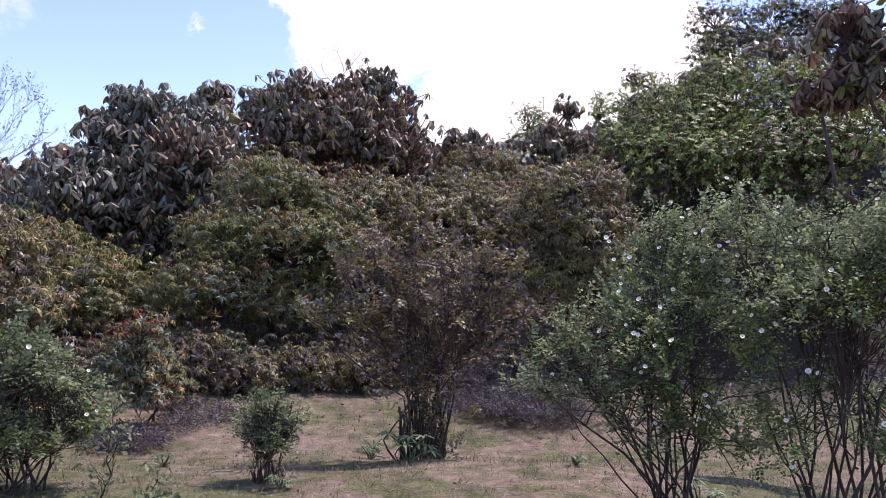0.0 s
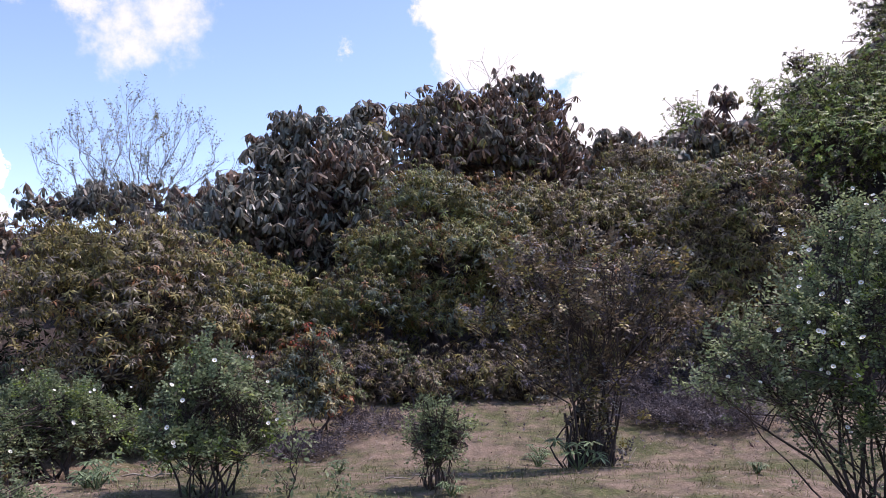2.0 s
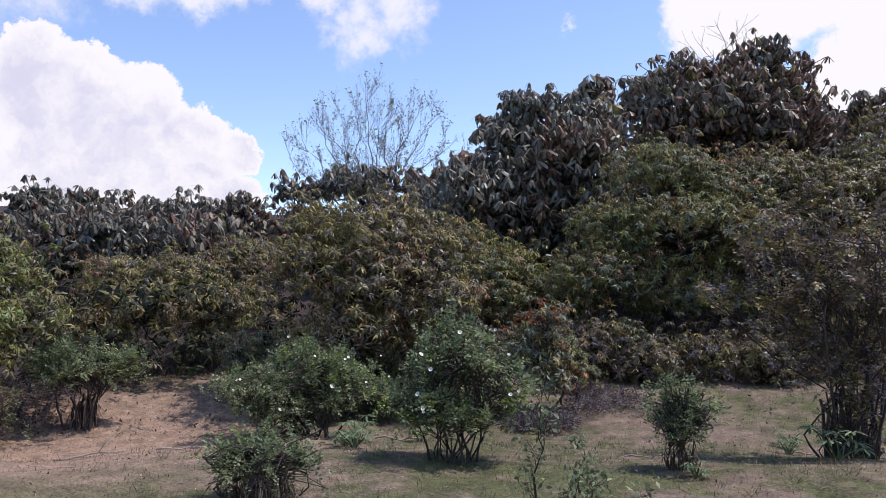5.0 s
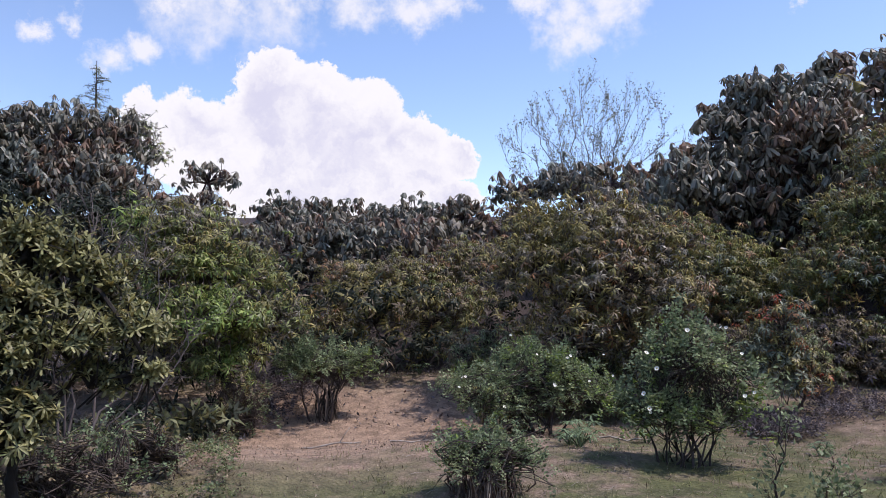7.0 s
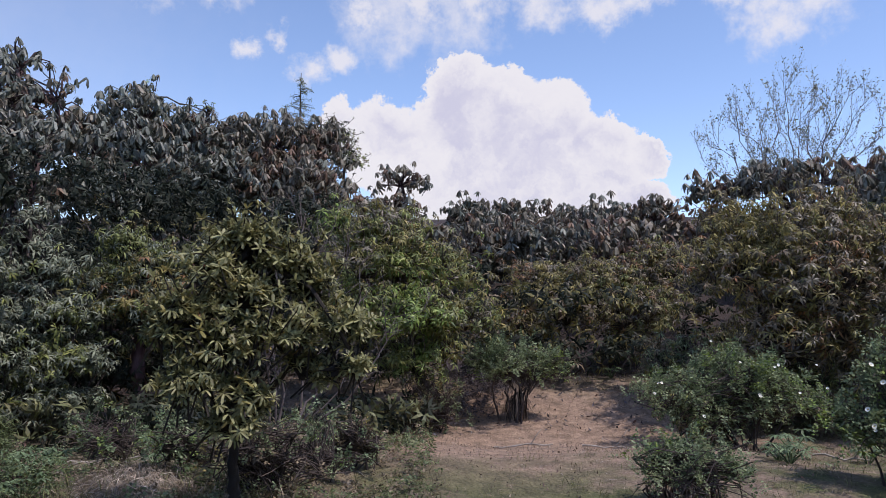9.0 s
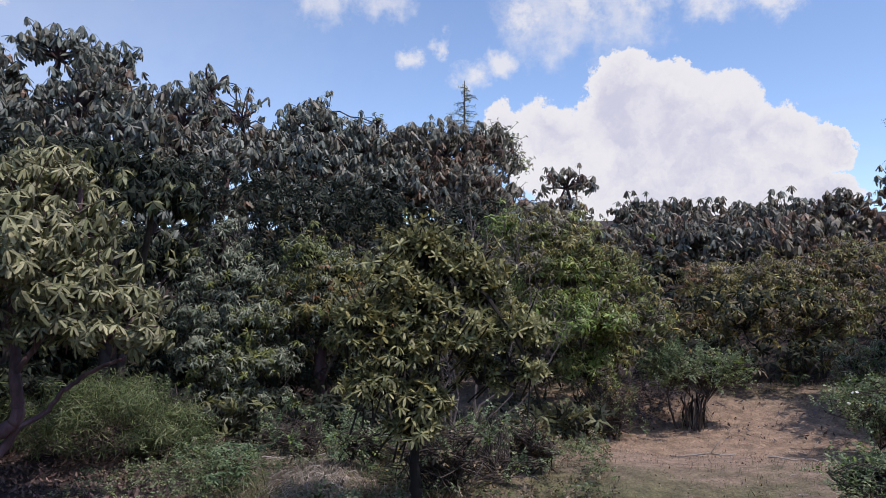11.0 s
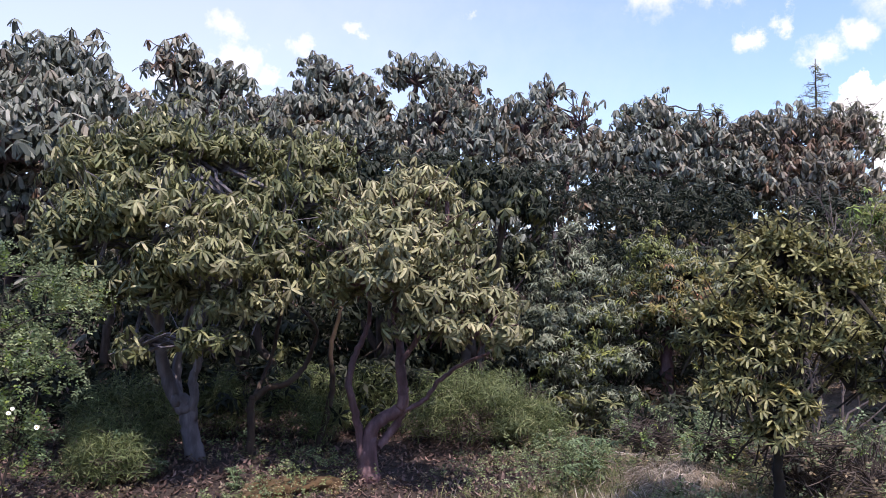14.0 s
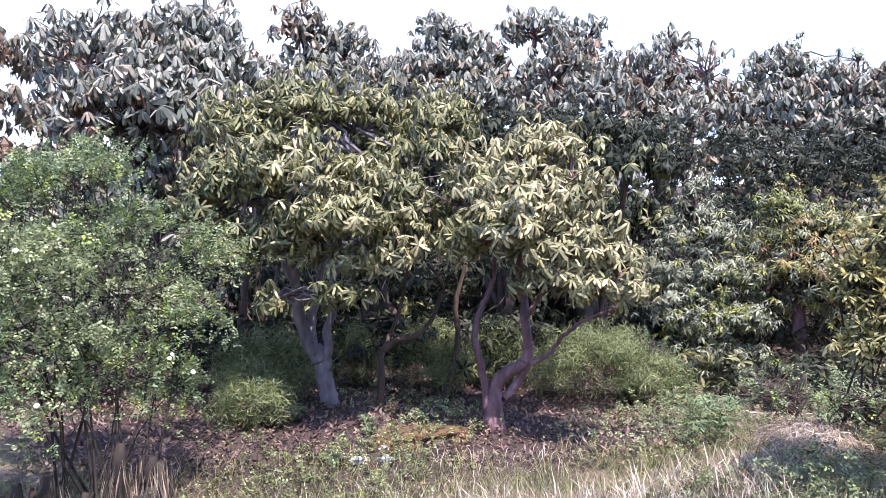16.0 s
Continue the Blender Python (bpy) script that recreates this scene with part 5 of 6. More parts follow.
for ux, uy, ur in [(-6.21, 7.2, 0.39), (-5.52, 7.09, 0.37), (-4.97, 7.14, 0.39), (-4.64, 7.44, 0.39), (-4.44, 7.78, 0.37), (-6.03, 7.5, 0.46), (-5.17, 8.08, 0.46), (-4.9, 6.03, 0.32), (-4.92, 8.19, 0.39), (-4.11, 8.51, 0.39), (-2.37, 10.02, 0.43), (-3.08, 9.45, 0.38)]:
    uz = float(height(ux, uy))
    plant('undergrowth_shrub', 'loose green and brown undergrowth shrub at the foot of the thicket', 'shrub', 'narrow', PAL_FOOT, (ux, uy),
          [(ux, uy, uz + 0.75 * ur, ur * 0.9, 0.5 * ur), (ux - 0.4 * ur, uy + 0.3 * ur, uz + 1.2 * ur, ur * 0.7, 0.4 * ur), (ux + 0.5 * ur, uy - 0.2 * ur, uz + 0.4 * ur, ur * 0.6, 0.35 * ur)], group='undergrowth', scale=0.75, fill=0, dens=0.75)
plant('undergrowth_shrub', 'sparse mauve-brown twiggy undergrowth shrub', 'shrub', 'narrow', PAL_UNDER, (-4.77, 9.69),
      [(-4.79, 9.68, 0.81, 0.67, 0.3), (-5.02, 9.57, 0.68, 0.4, 0.18), (-4.54, 9.8, 0.7, 0.4, 0.21)], group='undergrowth', scale=0.8, fill=0, ground_lobes=1, dens=0.6)
plant('undergrowth_shrub', 'sparse mauve-brown twiggy undergrowth shrub', 'shrub', 'narrow', PAL_UNDER, (-4.06, 10.22),
      [(-4.07, 10.22, 0.78, 0.61, 0.34), (-4.3, 10.12, 0.63, 0.37, 0.21), (-3.82, 10.32, 0.65, 0.37, 0.24)], group='undergrowth', scale=0.8, fill=0, ground_lobes=1, dens=0.6)
plant('undergrowth_shrub', 'sparse mauve-brown twiggy undergrowth shrub', 'shrub', 'narrow', PAL_UNDER, (-3.12, 10.13),
      [(-3.13, 10.13, 0.88, 0.55, 0.4), (-3.36, 10.05, 0.69, 0.33, 0.24), (-2.89, 10.2, 0.72, 0.33, 0.28)], group='undergrowth', scale=0.8, fill=0, ground_lobes=1, dens=0.6)
plant('undergrowth_shrub', 'sparse mauve-brown twiggy undergrowth shrub', 'shrub', 'narrow', PAL_UNDER, (-2.37, 9.92),
      [(-2.38, 9.92, 0.7, 0.49, 0.28), (-2.6, 9.86, 0.57, 0.3, 0.17), (-2.15, 9.97, 0.59, 0.3, 0.2)], group='undergrowth', scale=0.8, fill=0, ground_lobes=1, dens=0.6)
plant('undergrowth_shrub', 'sparse mauve-brown twiggy undergrowth shrub', 'shrub', 'narrow', PAL_UNDER, (-1.71, 10.46),
      [(-1.72, 10.46, 0.81, 0.59, 0.37), (-2.0, 10.41, 0.63, 0.35, 0.22), (-1.44, 10.5, 0.67, 0.35, 0.26)], group='undergrowth', scale=0.8, fill=0, ground_lobes=1, dens=0.6)
plant('undergrowth_shrub', 'sparse mauve-brown twiggy undergrowth shrub', 'shrub', 'narrow', PAL_UNDER, (-0.99, 10.35),
      [(-0.99, 10.35, 0.69, 0.43, 0.32), (-1.2, 10.33, 0.53, 0.26, 0.19), (-0.78, 10.37, 0.57, 0.26, 0.23)], group='undergrowth', scale=0.8, fill=0, ground_lobes=1, dens=0.6)
plant('undergrowth_shrub', 'sparse mauve-brown twiggy undergrowth shrub', 'shrub', 'narrow', PAL_UNDER, (0.89, 10.76),
      [(0.89, 10.76, 0.84, 0.52, 0.37), (0.63, 10.78, 0.65, 0.31, 0.22), (1.14, 10.74, 0.7, 0.31, 0.26)], group='undergrowth', scale=0.8, fill=0, ground_lobes=1, dens=0.6)
plant('undergrowth_shrub', 'sparse mauve-brown twiggy undergrowth shrub', 'shrub', 'narrow', PAL_UNDER, (1.35, 10.92),
      [(1.35, 10.92, 1.06, 0.46, 0.46), (1.13, 10.94, 0.83, 0.27, 0.27), (1.57, 10.89, 0.89, 0.27, 0.32)], group='undergrowth', scale=0.8, fill=0, ground_lobes=1, dens=0.6)
plant('undergrowth_shrub', 'dark twiggy brown undergrowth shrub', 'shrub', 'small', PAL_BRUSH, (-4.69, 1.91),
      [(-4.69, 1.9, 0.64, 0.37, 0.17), (-4.62, 2.07, 0.57, 0.19, 0.1), (-4.76, 1.74, 0.58, 0.19, 0.1)], group='undergrowth', scale=0.85, fill=0, dens=0.35, ground_lobes=1, stems=12, thin=0.7)
plant('undergrowth_shrub', 'dark twiggy brown undergrowth shrub', 'shrub', 'small', PAL_BRUSH, (-5.06, 2.72),
      [(-5.06, 2.72, 0.58, 0.21, 0.15), (-5.01, 2.81, 0.51, 0.11, 0.09), (-5.11, 2.63, 0.52, 0.11, 0.09)], group='undergrowth', scale=0.85, fill=0, dens=0.35, ground_lobes=1, stems=12, thin=0.7)
plant('undergrowth_shrub', 'dark twiggy brown undergrowth shrub', 'shrub', 'small', PAL_BRUSH, (-6.96, 4.58),
      [(-6.96, 4.58, 0.58, 0.34, 0.23), (-6.86, 4.72, 0.49, 0.17, 0.14), (-7.06, 4.44, 0.49, 0.17, 0.14)], group='undergrowth', scale=0.85, fill=0, dens=0.35, ground_lobes=1, stems=12, thin=0.7)
plant('far_tree', 'dark feathery evergreen tree behind the rhododendrons', 'tree', 'far', PAL_DARK, (-20.55, 10.66),
      [(-20.57, 10.63, 5.96, 0.67, 0.54), (-20.42, 10.91, 5.25, 0.64, 0.64), (-20.75, 10.28, 5.63, 0.56, 0.48)], group='trees on the slope')
plant('far_tree', 'bright green treetop above the dark crowns', 'tree', 'far', PAL_GREEN, (-20.47, 5.44),
      [(-20.5, 5.34, 6.35, 0.38, 0.35), (-20.64, 4.79, 6.12, 0.29, 0.26), (-20.03, 6.86, 6.08, 0.23, 0.2)], group='trees on the slope')
LEAN = tagged(new("leaning_tree"), "thin leaning tree with mossy orange-brown trunk", "tree")
LEAN.location = (-6.24, -1.33, float(height(-6.24, -1.33)))
BROWNSTEM = tagged(new("slim_tree"), "slim mossy brown stem among the bamboo", "tree")
BROWNSTEM.location = (-6.8, -0.9, float(height(-6.8, -0.9)))
limb(GREY, 'trunk', [(-6.38, -2.05, 0.23), (-6.37, -2.07, 0.38), (-6.36, -2.11, 0.6), (-6.36, -2.13, 0.73), (-6.33, -2.22, 0.82)], [0.088, 0.074, 0.068, 0.074, 0.061], BARK_GREY, 0)
limb(GREY, 'limb', [(-6.35, -2.15, 0.71), (-6.32, -2.24, 0.89), (-6.3, -2.3, 1.11), (-6.25, -2.31, 1.37), (-6.19, -2.31, 1.65), (-6.22, -2.25, 1.93)], [0.057, 0.054, 0.047, 0.041, 0.034, 0.024], BARK_GREY, 1)
limb(GREY, 'limb', [(-6.34, -2.18, 0.78), (-6.43, -2.24, 0.96), (-6.44, -2.21, 1.14), (-6.5, -2.18, 1.36), (-6.56, -2.13, 1.58), (-6.6, -1.98, 1.81)], [0.044, 0.041, 0.034, 0.027, 0.024, 0.017], BARK_GREY, 2)
limb(GREY, 'limb', [(-6.36, -2.11, 0.66), (-6.32, -2.06, 0.82), (-6.32, -2.07, 0.97), (-6.33, -2.03, 1.09), (-6.37, -2.08, 1.23), (-6.5, -2.0, 1.49), (-6.54, -1.83, 1.72)], [0.041, 0.037, 0.034, 0.03, 0.027, 0.02, 0.015], BARK_GREY, 3)
limb(GREY, 'limb', [(-6.29, -2.33, 1.32), (-6.36, -2.45, 1.5), (-6.41, -2.6, 1.72), (-6.38, -2.68, 2.03)], [0.027, 0.024, 0.017, 0.014], BARK_GREY, 4)
limb(RED, 'trunk', [(-6.11, -0.72, 0.23), (-6.11, -0.73, 0.35), (-6.11, -0.72, 0.5), (-6.11, -0.68, 0.62), (-6.12, -0.57, 0.69), (-6.12, -0.48, 0.76), (-6.12, -0.47, 0.89)], [0.094, 0.075, 0.059, 0.05, 0.047, 0.044, 0.037], BARK_RED, 5)
limb(RED, 'limb', [(-6.12, -0.47, 0.85), (-6.12, -0.49, 1.02), (-6.22, -0.5, 1.22), (-6.22, -0.53, 1.48), (-6.32, -0.47, 1.78), (-6.33, -0.33, 2.13)], [0.041, 0.037, 0.031, 0.025, 0.019, 0.012], BARK_RED, 6)
limb(RED, 'limb', [(-6.1, -0.78, 0.4), (-6.1, -0.79, 0.58), (-6.05, -0.83, 0.78), (-6.05, -0.86, 0.92), (-6.1, -0.84, 1.09), (-6.15, -0.78, 1.23), (-6.21, -0.72, 1.44), (-6.31, -0.77, 1.74)], [0.034, 0.031, 0.028, 0.028, 0.025, 0.022, 0.017, 0.012], BARK_RED, 7)
limb(RED, 'limb', [(-6.11, -0.66, 0.46), (-6.17, -0.56, 0.57), (-6.17, -0.49, 0.68), (-6.17, -0.46, 0.8)], [0.031, 0.031, 0.031, 0.028], BARK_RED, 8)
limb(RED, 'limb', [(-6.12, -0.47, 0.72), (-6.13, -0.32, 0.8), (-6.13, -0.21, 0.93), (-6.12, -0.04, 1.06), (-6.11, 0.17, 1.14)], [0.019, 0.017, 0.016, 0.014, 0.011], BARK_RED, 9)
limb(RED, 'limb', [(-6.12, -0.49, 1.06), (-6.13, -0.38, 1.23), (-6.13, -0.25, 1.39), (-6.22, -0.08, 1.6)], [0.022, 0.019, 0.016, 0.012], BARK_RED, 10)
limb(LEAN, 'trunk', [(-6.47, -1.69, 0.18), (-6.47, -1.69, 0.32), (-6.48, -1.66, 0.51), (-6.47, -1.67, 0.69), (-6.48, -1.65, 0.8)], [0.041, 0.034, 0.03, 0.03, 0.03], BARK_MOSS, 11)
limb(LEAN, 'limb', [(-6.48, -1.65, 0.77), (-6.5, -1.53, 0.86), (-6.53, -1.4, 0.89), (-6.65, -1.28, 1.0), (-6.66, -1.22, 1.16), (-6.66, -1.18, 1.3), (-6.74, -1.32, 1.48)], [0.027, 0.024, 0.024, 0.02, 0.019, 0.015, 0.014], BARK_MOSS, 12)
limb(LEAN, 'limb', [(-6.48, -1.65, 0.78), (-6.69, -1.61, 0.94), (-6.8, -1.56, 1.13), (-6.81, -1.51, 1.39), (-6.82, -1.47, 1.63)], [0.017, 0.015, 0.015, 0.015, 0.014], BARK_MOSS, 13)
limb(BROWNSTEM, 'trunk', [(-6.96, -1.22, 0.15), (-6.96, -1.2, 0.38), (-6.97, -1.13, 0.62), (-6.98, -1.09, 0.86), (-6.97, -1.11, 1.14), (-6.98, -1.02, 1.48)], [0.032, 0.029, 0.027, 0.025, 0.021, 0.016], BARK_MOSS, 14)
limb(YELLOW, 'trunk', [(-4.12, 1.47, 0.47), (-4.12, 1.46, 0.58), (-4.12, 1.45, 0.71), (-4.11, 1.49, 0.85), (-4.14, 1.54, 1.01)], [0.032, 0.028, 0.024, 0.019, 0.015], BARK_DARK, 15)
limb(YELLOW, 'limb', [(-4.11, 1.5, 0.85), (-4.16, 1.63, 1.0), (-4.1, 1.76, 1.17), (-4.09, 1.88, 1.4)], [0.019, 0.017, 0.013, 0.01], BARK_DARK, 16)
limb(YELLOW, 'limb', [(-4.1, 1.51, 0.96), (-4.19, 1.55, 1.17), (-4.18, 1.59, 1.4), (-4.18, 1.58, 1.69)], [0.017, 0.014, 0.011, 0.008], BARK_DARK, 17)
limb(YELLOW, 'limb', [(-4.12, 1.46, 0.74), (-4.05, 1.36, 0.92), (-4.07, 1.31, 1.06), (-4.08, 1.28, 1.25)], [0.017, 0.014, 0.011, 0.009], BARK_DARK, 18)
limb(SPLIT, 'trunk', [(-9.34, 2.43, 0.03), (-9.35, 2.43, 0.28), (-9.35, 2.41, 0.6), (-9.35, 2.4, 0.92), (-9.33, 2.48, 1.43)], [0.109, 0.094, 0.084, 0.065, 0.04], BARK_RED, 19)

# ---- the wood behind the clearing, up to just under the skyline ----
SKYLINE = [(-40, 16), (-28, 19), (-18, 17), (-10, 12), (-5, 12), (0, 11.8), (6, 15), (15, 15.5), (18, 14.5), (22, 13.5), (26, 10), (30, 6.0), (58, 6.0), (63, 9), (80, 12.5), (90, 14), (105, 14.8), (125, 15), (140, 14)]


def thicket(az0, az1, dist, top_share, palette, kind, label, seed, dens=0.6, cap=99.0):
    rng = np.random.default_rng(seed)
    az = az0
    while az < az1:
        lobes = []
        for k in range(3):
            a = az + k * 3.2
            el = np.interp(a, [q[0] for q in SKYLINE], [q[1] for q in SKYLINE])
            d = dist * rng.uniform(0.95, 1.05)
            x, y = -math.sin(radians(a)) * d, math.cos(radians(a)) * d
            g = float(height(x, y))
            top = min(cap, max(g + min(1.2, cap), (1.55 + d * math.tan(radians(el))) * top_share - 0.25))
            n = max(2, int((top - g) / 1.1))
            for q in range(n):
                z = g + (top - g) * (q + 0.5) / n
                lobes.append((x + rng.normal() * 0.25, y + rng.normal() * 0.25, z, 0.75 + 0.028 * d * rng.random(), (top - g) / n * 0.62))
        a = az + 3.2
        plant("thicket", label, "bush", kind, palette, (-math.sin(radians(a)) * dist, math.cos(radians(a)) * dist), lobes, "wood behind the clearing", dens=dens, fill=0, scale=1.15)
        az += 9.6


thicket(-42, 142, 19.5, 1.0, PAL_BIG, "dim_big", "dim mass of large-leaved rhododendron in the wood", 21, 1.0)
thicket(-40, 30, 13.6, 0.6, PAL_DIM_SHADE, "dim_narrow", "tangle of brown-green undergrowth with shade in its leaf colours", 22, 0.6)
thicket(30, 78, 14.0, 0.8, PAL_DIM_SHADE, "dim_narrow", "dusky green undergrowth with shade in its leaf colours", 23, 0.6)
thicket(44, 77, 11.2, 0.6, PAL_DIM_SHADE, "dim_narrow", "dusky green undergrowth with shade in its leaf colours", 29, 0.8, 1.7)
thicket(80, 142, 11.6, 0.62, PAL_SHADE, "dim_narrow", "undergrowth behind the trunks with deep shade in its leaf colour", 24, 0.7)
thicket(-10, 32, 21.8, 0.78, PAL_BIG2, "dim_big", "dim mass of large-leaved rhododendron in the wood", 27, 0.7)
thicket(57, 142, 22.0, 0.92, PAL_BIG, "dim_big", "dim mass of large-leaved rhododendron in the wood", 28, 0.8)
thicket(-8, 28, 17.2, 0.92, PAL_BIG2, "dim_big", "dim mass of large-leaved rhododendron in the wood", 26, 1.0)
thicket(96, 138, 8.4, 0.75, PAL_SHADE, "dim_narrow", "low undergrowth of the grove with shade in its dark leaf colour", 25, 0.9, 1.7)
thicket(60, 88, 10.6, 0.75, PAL_SHADE, "dim_narrow", "low undergrowth of the grove with shade in its dark leaf colour", 30, 0.8, 1.5)
thicket(62, 74, 7.9, 0.75, PAL_HOLLOW_SHADE, "dim_narrow", "low undergrowth of the grove with shade in its dark leaf colour", 31, 0.8, 0.55)
thicket(63, 108, 12.6, 0.88, PAL_SHADE, "dim_narrow", "tangle under the tall rhododendrons with shade in its dark leaf colour", 32, 1.0, 3.7)

# Crowns added behind the grove to throw shade there, with leaves darkened too.
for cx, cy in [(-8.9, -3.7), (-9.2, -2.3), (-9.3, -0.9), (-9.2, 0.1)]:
    plant("thicket", "added rhododendron crown that shades the hollow behind the grove", "bush", "dim_big", PAL_HOLLOW_SHADE, (cx, cy),
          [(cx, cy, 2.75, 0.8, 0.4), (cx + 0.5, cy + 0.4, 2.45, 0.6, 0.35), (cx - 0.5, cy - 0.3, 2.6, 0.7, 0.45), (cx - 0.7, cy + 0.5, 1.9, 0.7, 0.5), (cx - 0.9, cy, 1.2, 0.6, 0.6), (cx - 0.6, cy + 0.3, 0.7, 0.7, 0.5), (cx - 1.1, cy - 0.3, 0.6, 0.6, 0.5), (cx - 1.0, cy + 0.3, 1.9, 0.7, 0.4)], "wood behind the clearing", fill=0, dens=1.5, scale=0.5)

# ---- grass ----
def blades(name, label, count, area, length, mats, seed, width=0.006, pitch=82):
    rng = np.random.default_rng(seed)
    az = np.radians(rng.uniform(area[0], area[1], count))
    r = np.sqrt(rng.uniform(area[2] ** 2, area[3] ** 2, count))
    x, y = -np.sin(az) * r, np.cos(az) * r
    z = height(x, y)
    bare = np.hypot(x + 6.4, y - 5.0) < 2.2 + rng.normal(size=count) * 0.5
    hide = bare & (rng.random(count) < 0.3)
    g = Geo()
    tpl = []
    for k in range(5):
        v, f = leaf(1.0, 1.0, radians(30 + 25 * k), 0.0, 0)
        v[:, 1] *= width / length
        tpl.append((rot_yz(v, radians(pitch - 9 * k * pitch / 82), 0), f))
    which = rng.integers(0, 5, count)
    patch = np.sin(1.7 * x + 0.8 * y) * np.cos(1.3 * y - 0.6 * x) + rng.normal(size=count) * 0.5
    mat = np.where((patch + 0.8 * smooth(8.5, 5.5, r) > 0.35) & ~bare, 1, 0)
    spin = rng.uniform(0, 2 * math.pi, count)
    rot = np.zeros((count, 3, 3))
    rot[:, 0, 0], rot[:, 0, 1], rot[:, 1, 0], rot[:, 1, 1], rot[:, 2, 2] = np.cos(spin), -np.sin(spin), np.sin(spin), np.cos(spin), 1
    size = length * rng.uniform(0.5, 1.3, count)
    for k in range(5):
        s = (which == k) & ~hide
        scatter(g, tpl[k], np.stack([x, y, z], 1)[s], rot[s], size[s], mat[s])
    return tagged(g.part(name, mats), label, "grass", kind="stuff")


blades("dry_grass", "short dry straw grass mixed with green blades", 52000, (-32, 84, 3.5, 12.5), 0.055, [LEAF_DRY, LEAF_GRASS], 5, 0.004)
blades("tall_grass", "longer bleached grass along the edge of the clearing", 24000, (66, 132, 3.4, 5.7), 0.15, [LEAF_STRAW, LEAF_GRASS], 6, 0.0045)
blades("lush_grass", "fresh green grass under the rose bush", 9000, (104, 150, 3.0, 4.9), 0.14, [LEAF_GRASS, LEAF_BRIGHT], 12, 0.005)


def tufts(name, label, count, area, mats, seed, per=13):
    """Clumped tufts of grass: blades fanning from shared roots, green or bleached by patches."""
    rng = np.random.default_rng(seed)
    az = np.radians(rng.uniform(area[0], area[1], count))
    r = np.sqrt(rng.uniform(area[2] ** 2, area[3] ** 2, count))
    x, y = -np.sin(az) * r, np.cos(az) * r
    patch = np.array([noise.noise(Vector((a * 0.8, b * 0.8, 3.0))) for a, b in zip(x, y)])
    bare = np.hypot(x + 6.4, y - 5.0) < 2.0
    keep = (rng.random(count) < np.where(bare, 0.25, 0.5 + 0.5 * (patch > -0.1)))
    x, y, patch, r, bare = x[keep], y[keep], patch[keep], r[keep], bare[keep]
    n = len(x)
    mat = np.where((patch + 0.22 * smooth(8.5, 5.5, r) + rng.normal(size=n) * 0.12 > 0.12) & ~bare, 1, 0)
    tall = rng.uniform(0.025, 0.075, n) * np.where(mat == 1, 1.0, 0.85)
    bx, by = np.repeat(x, per) + rng.normal(size=n * per) * 0.025, np.repeat(y, per) + rng.normal(size=n * per) * 0.025
    out = rng.normal(size=(n * per, 3)) * (0.55, 0.55, 0.2) + (0, 0, 0.75)
    out /= np.linalg.norm(out, axis=1, keepdims=True)
    side = np.cross(out, rng.normal(size=out.shape))
    side /= np.linalg.norm(side, axis=1, keepdims=True)
    g = Geo()
    scatter(g, leaf(1.0, 0.055, 0.9, 0.0, 0), np.stack([bx, by, height(bx, by)], 1), np.stack([out, side, np.cross(out, side)], 2), np.repeat(tall, per) * rng.uniform(0.6, 1.3, n * per), np.repeat(mat, per))
    return tagged(g.part(name, mats), label, "grass", kind="stuff")


tufts("grass_tufts", "low tufts of green and straw-coloured grass", 5500, (-32, 86, 3.6, 11.0), [LEAF_DRY, LEAF_GRASS], 15, 9)
blades("thatch", "flattened bleached straw lying over the turf", 21000, (-32, 84, 3.5, 12.0), 0.13, [BARK_PALE, LEAF_DRY], 8, 0.006, 14)
blades("sedge", "tufts of coarse grey-green sedge blades", 11000, (78, 122, 3.4, 4.7), 0.2, [LEAF_SAGE, LEAF_STRAW], 9, 0.0055)


# ---- leafless and thin trees ----
def branching(geo, tips, start, way, length, radius, depth, rng, spread=0.5, up=0.25, mat=0, bend=0.14):
    """A limb that bends and forks; its last tips are gathered for leaves."""
    steps = 4
    p, w, pts = np.array(start, float), np.array(way, float), [np.array(start, float)]
    for k in range(steps):
        w = w + rng.normal(size=3) * bend + (0, 0, up * 0.25)
        w /= np.linalg.norm(w)
        p = p + w * length / steps
        pts.append(p.copy())
    tube(geo, pts, np.linspace(radius, radius * 0.55, steps + 1), 5 if radius > 0.012 else 3, mat)
    tips += [(q, w) for q in pts[2:]]
    if depth:
        for k in range(1, steps + 1):
            for _ in range(2 if k == steps else 1):
                if rng.random() < 0.92:
                    v = w + rng.normal(size=3) * spread
                    branching(geo, tips, pts[k], v / np.linalg.norm(v), length * rng.uniform(0.45, 0.75), radius * 0.5, depth - 1, rng, spread, up, mat, bend)


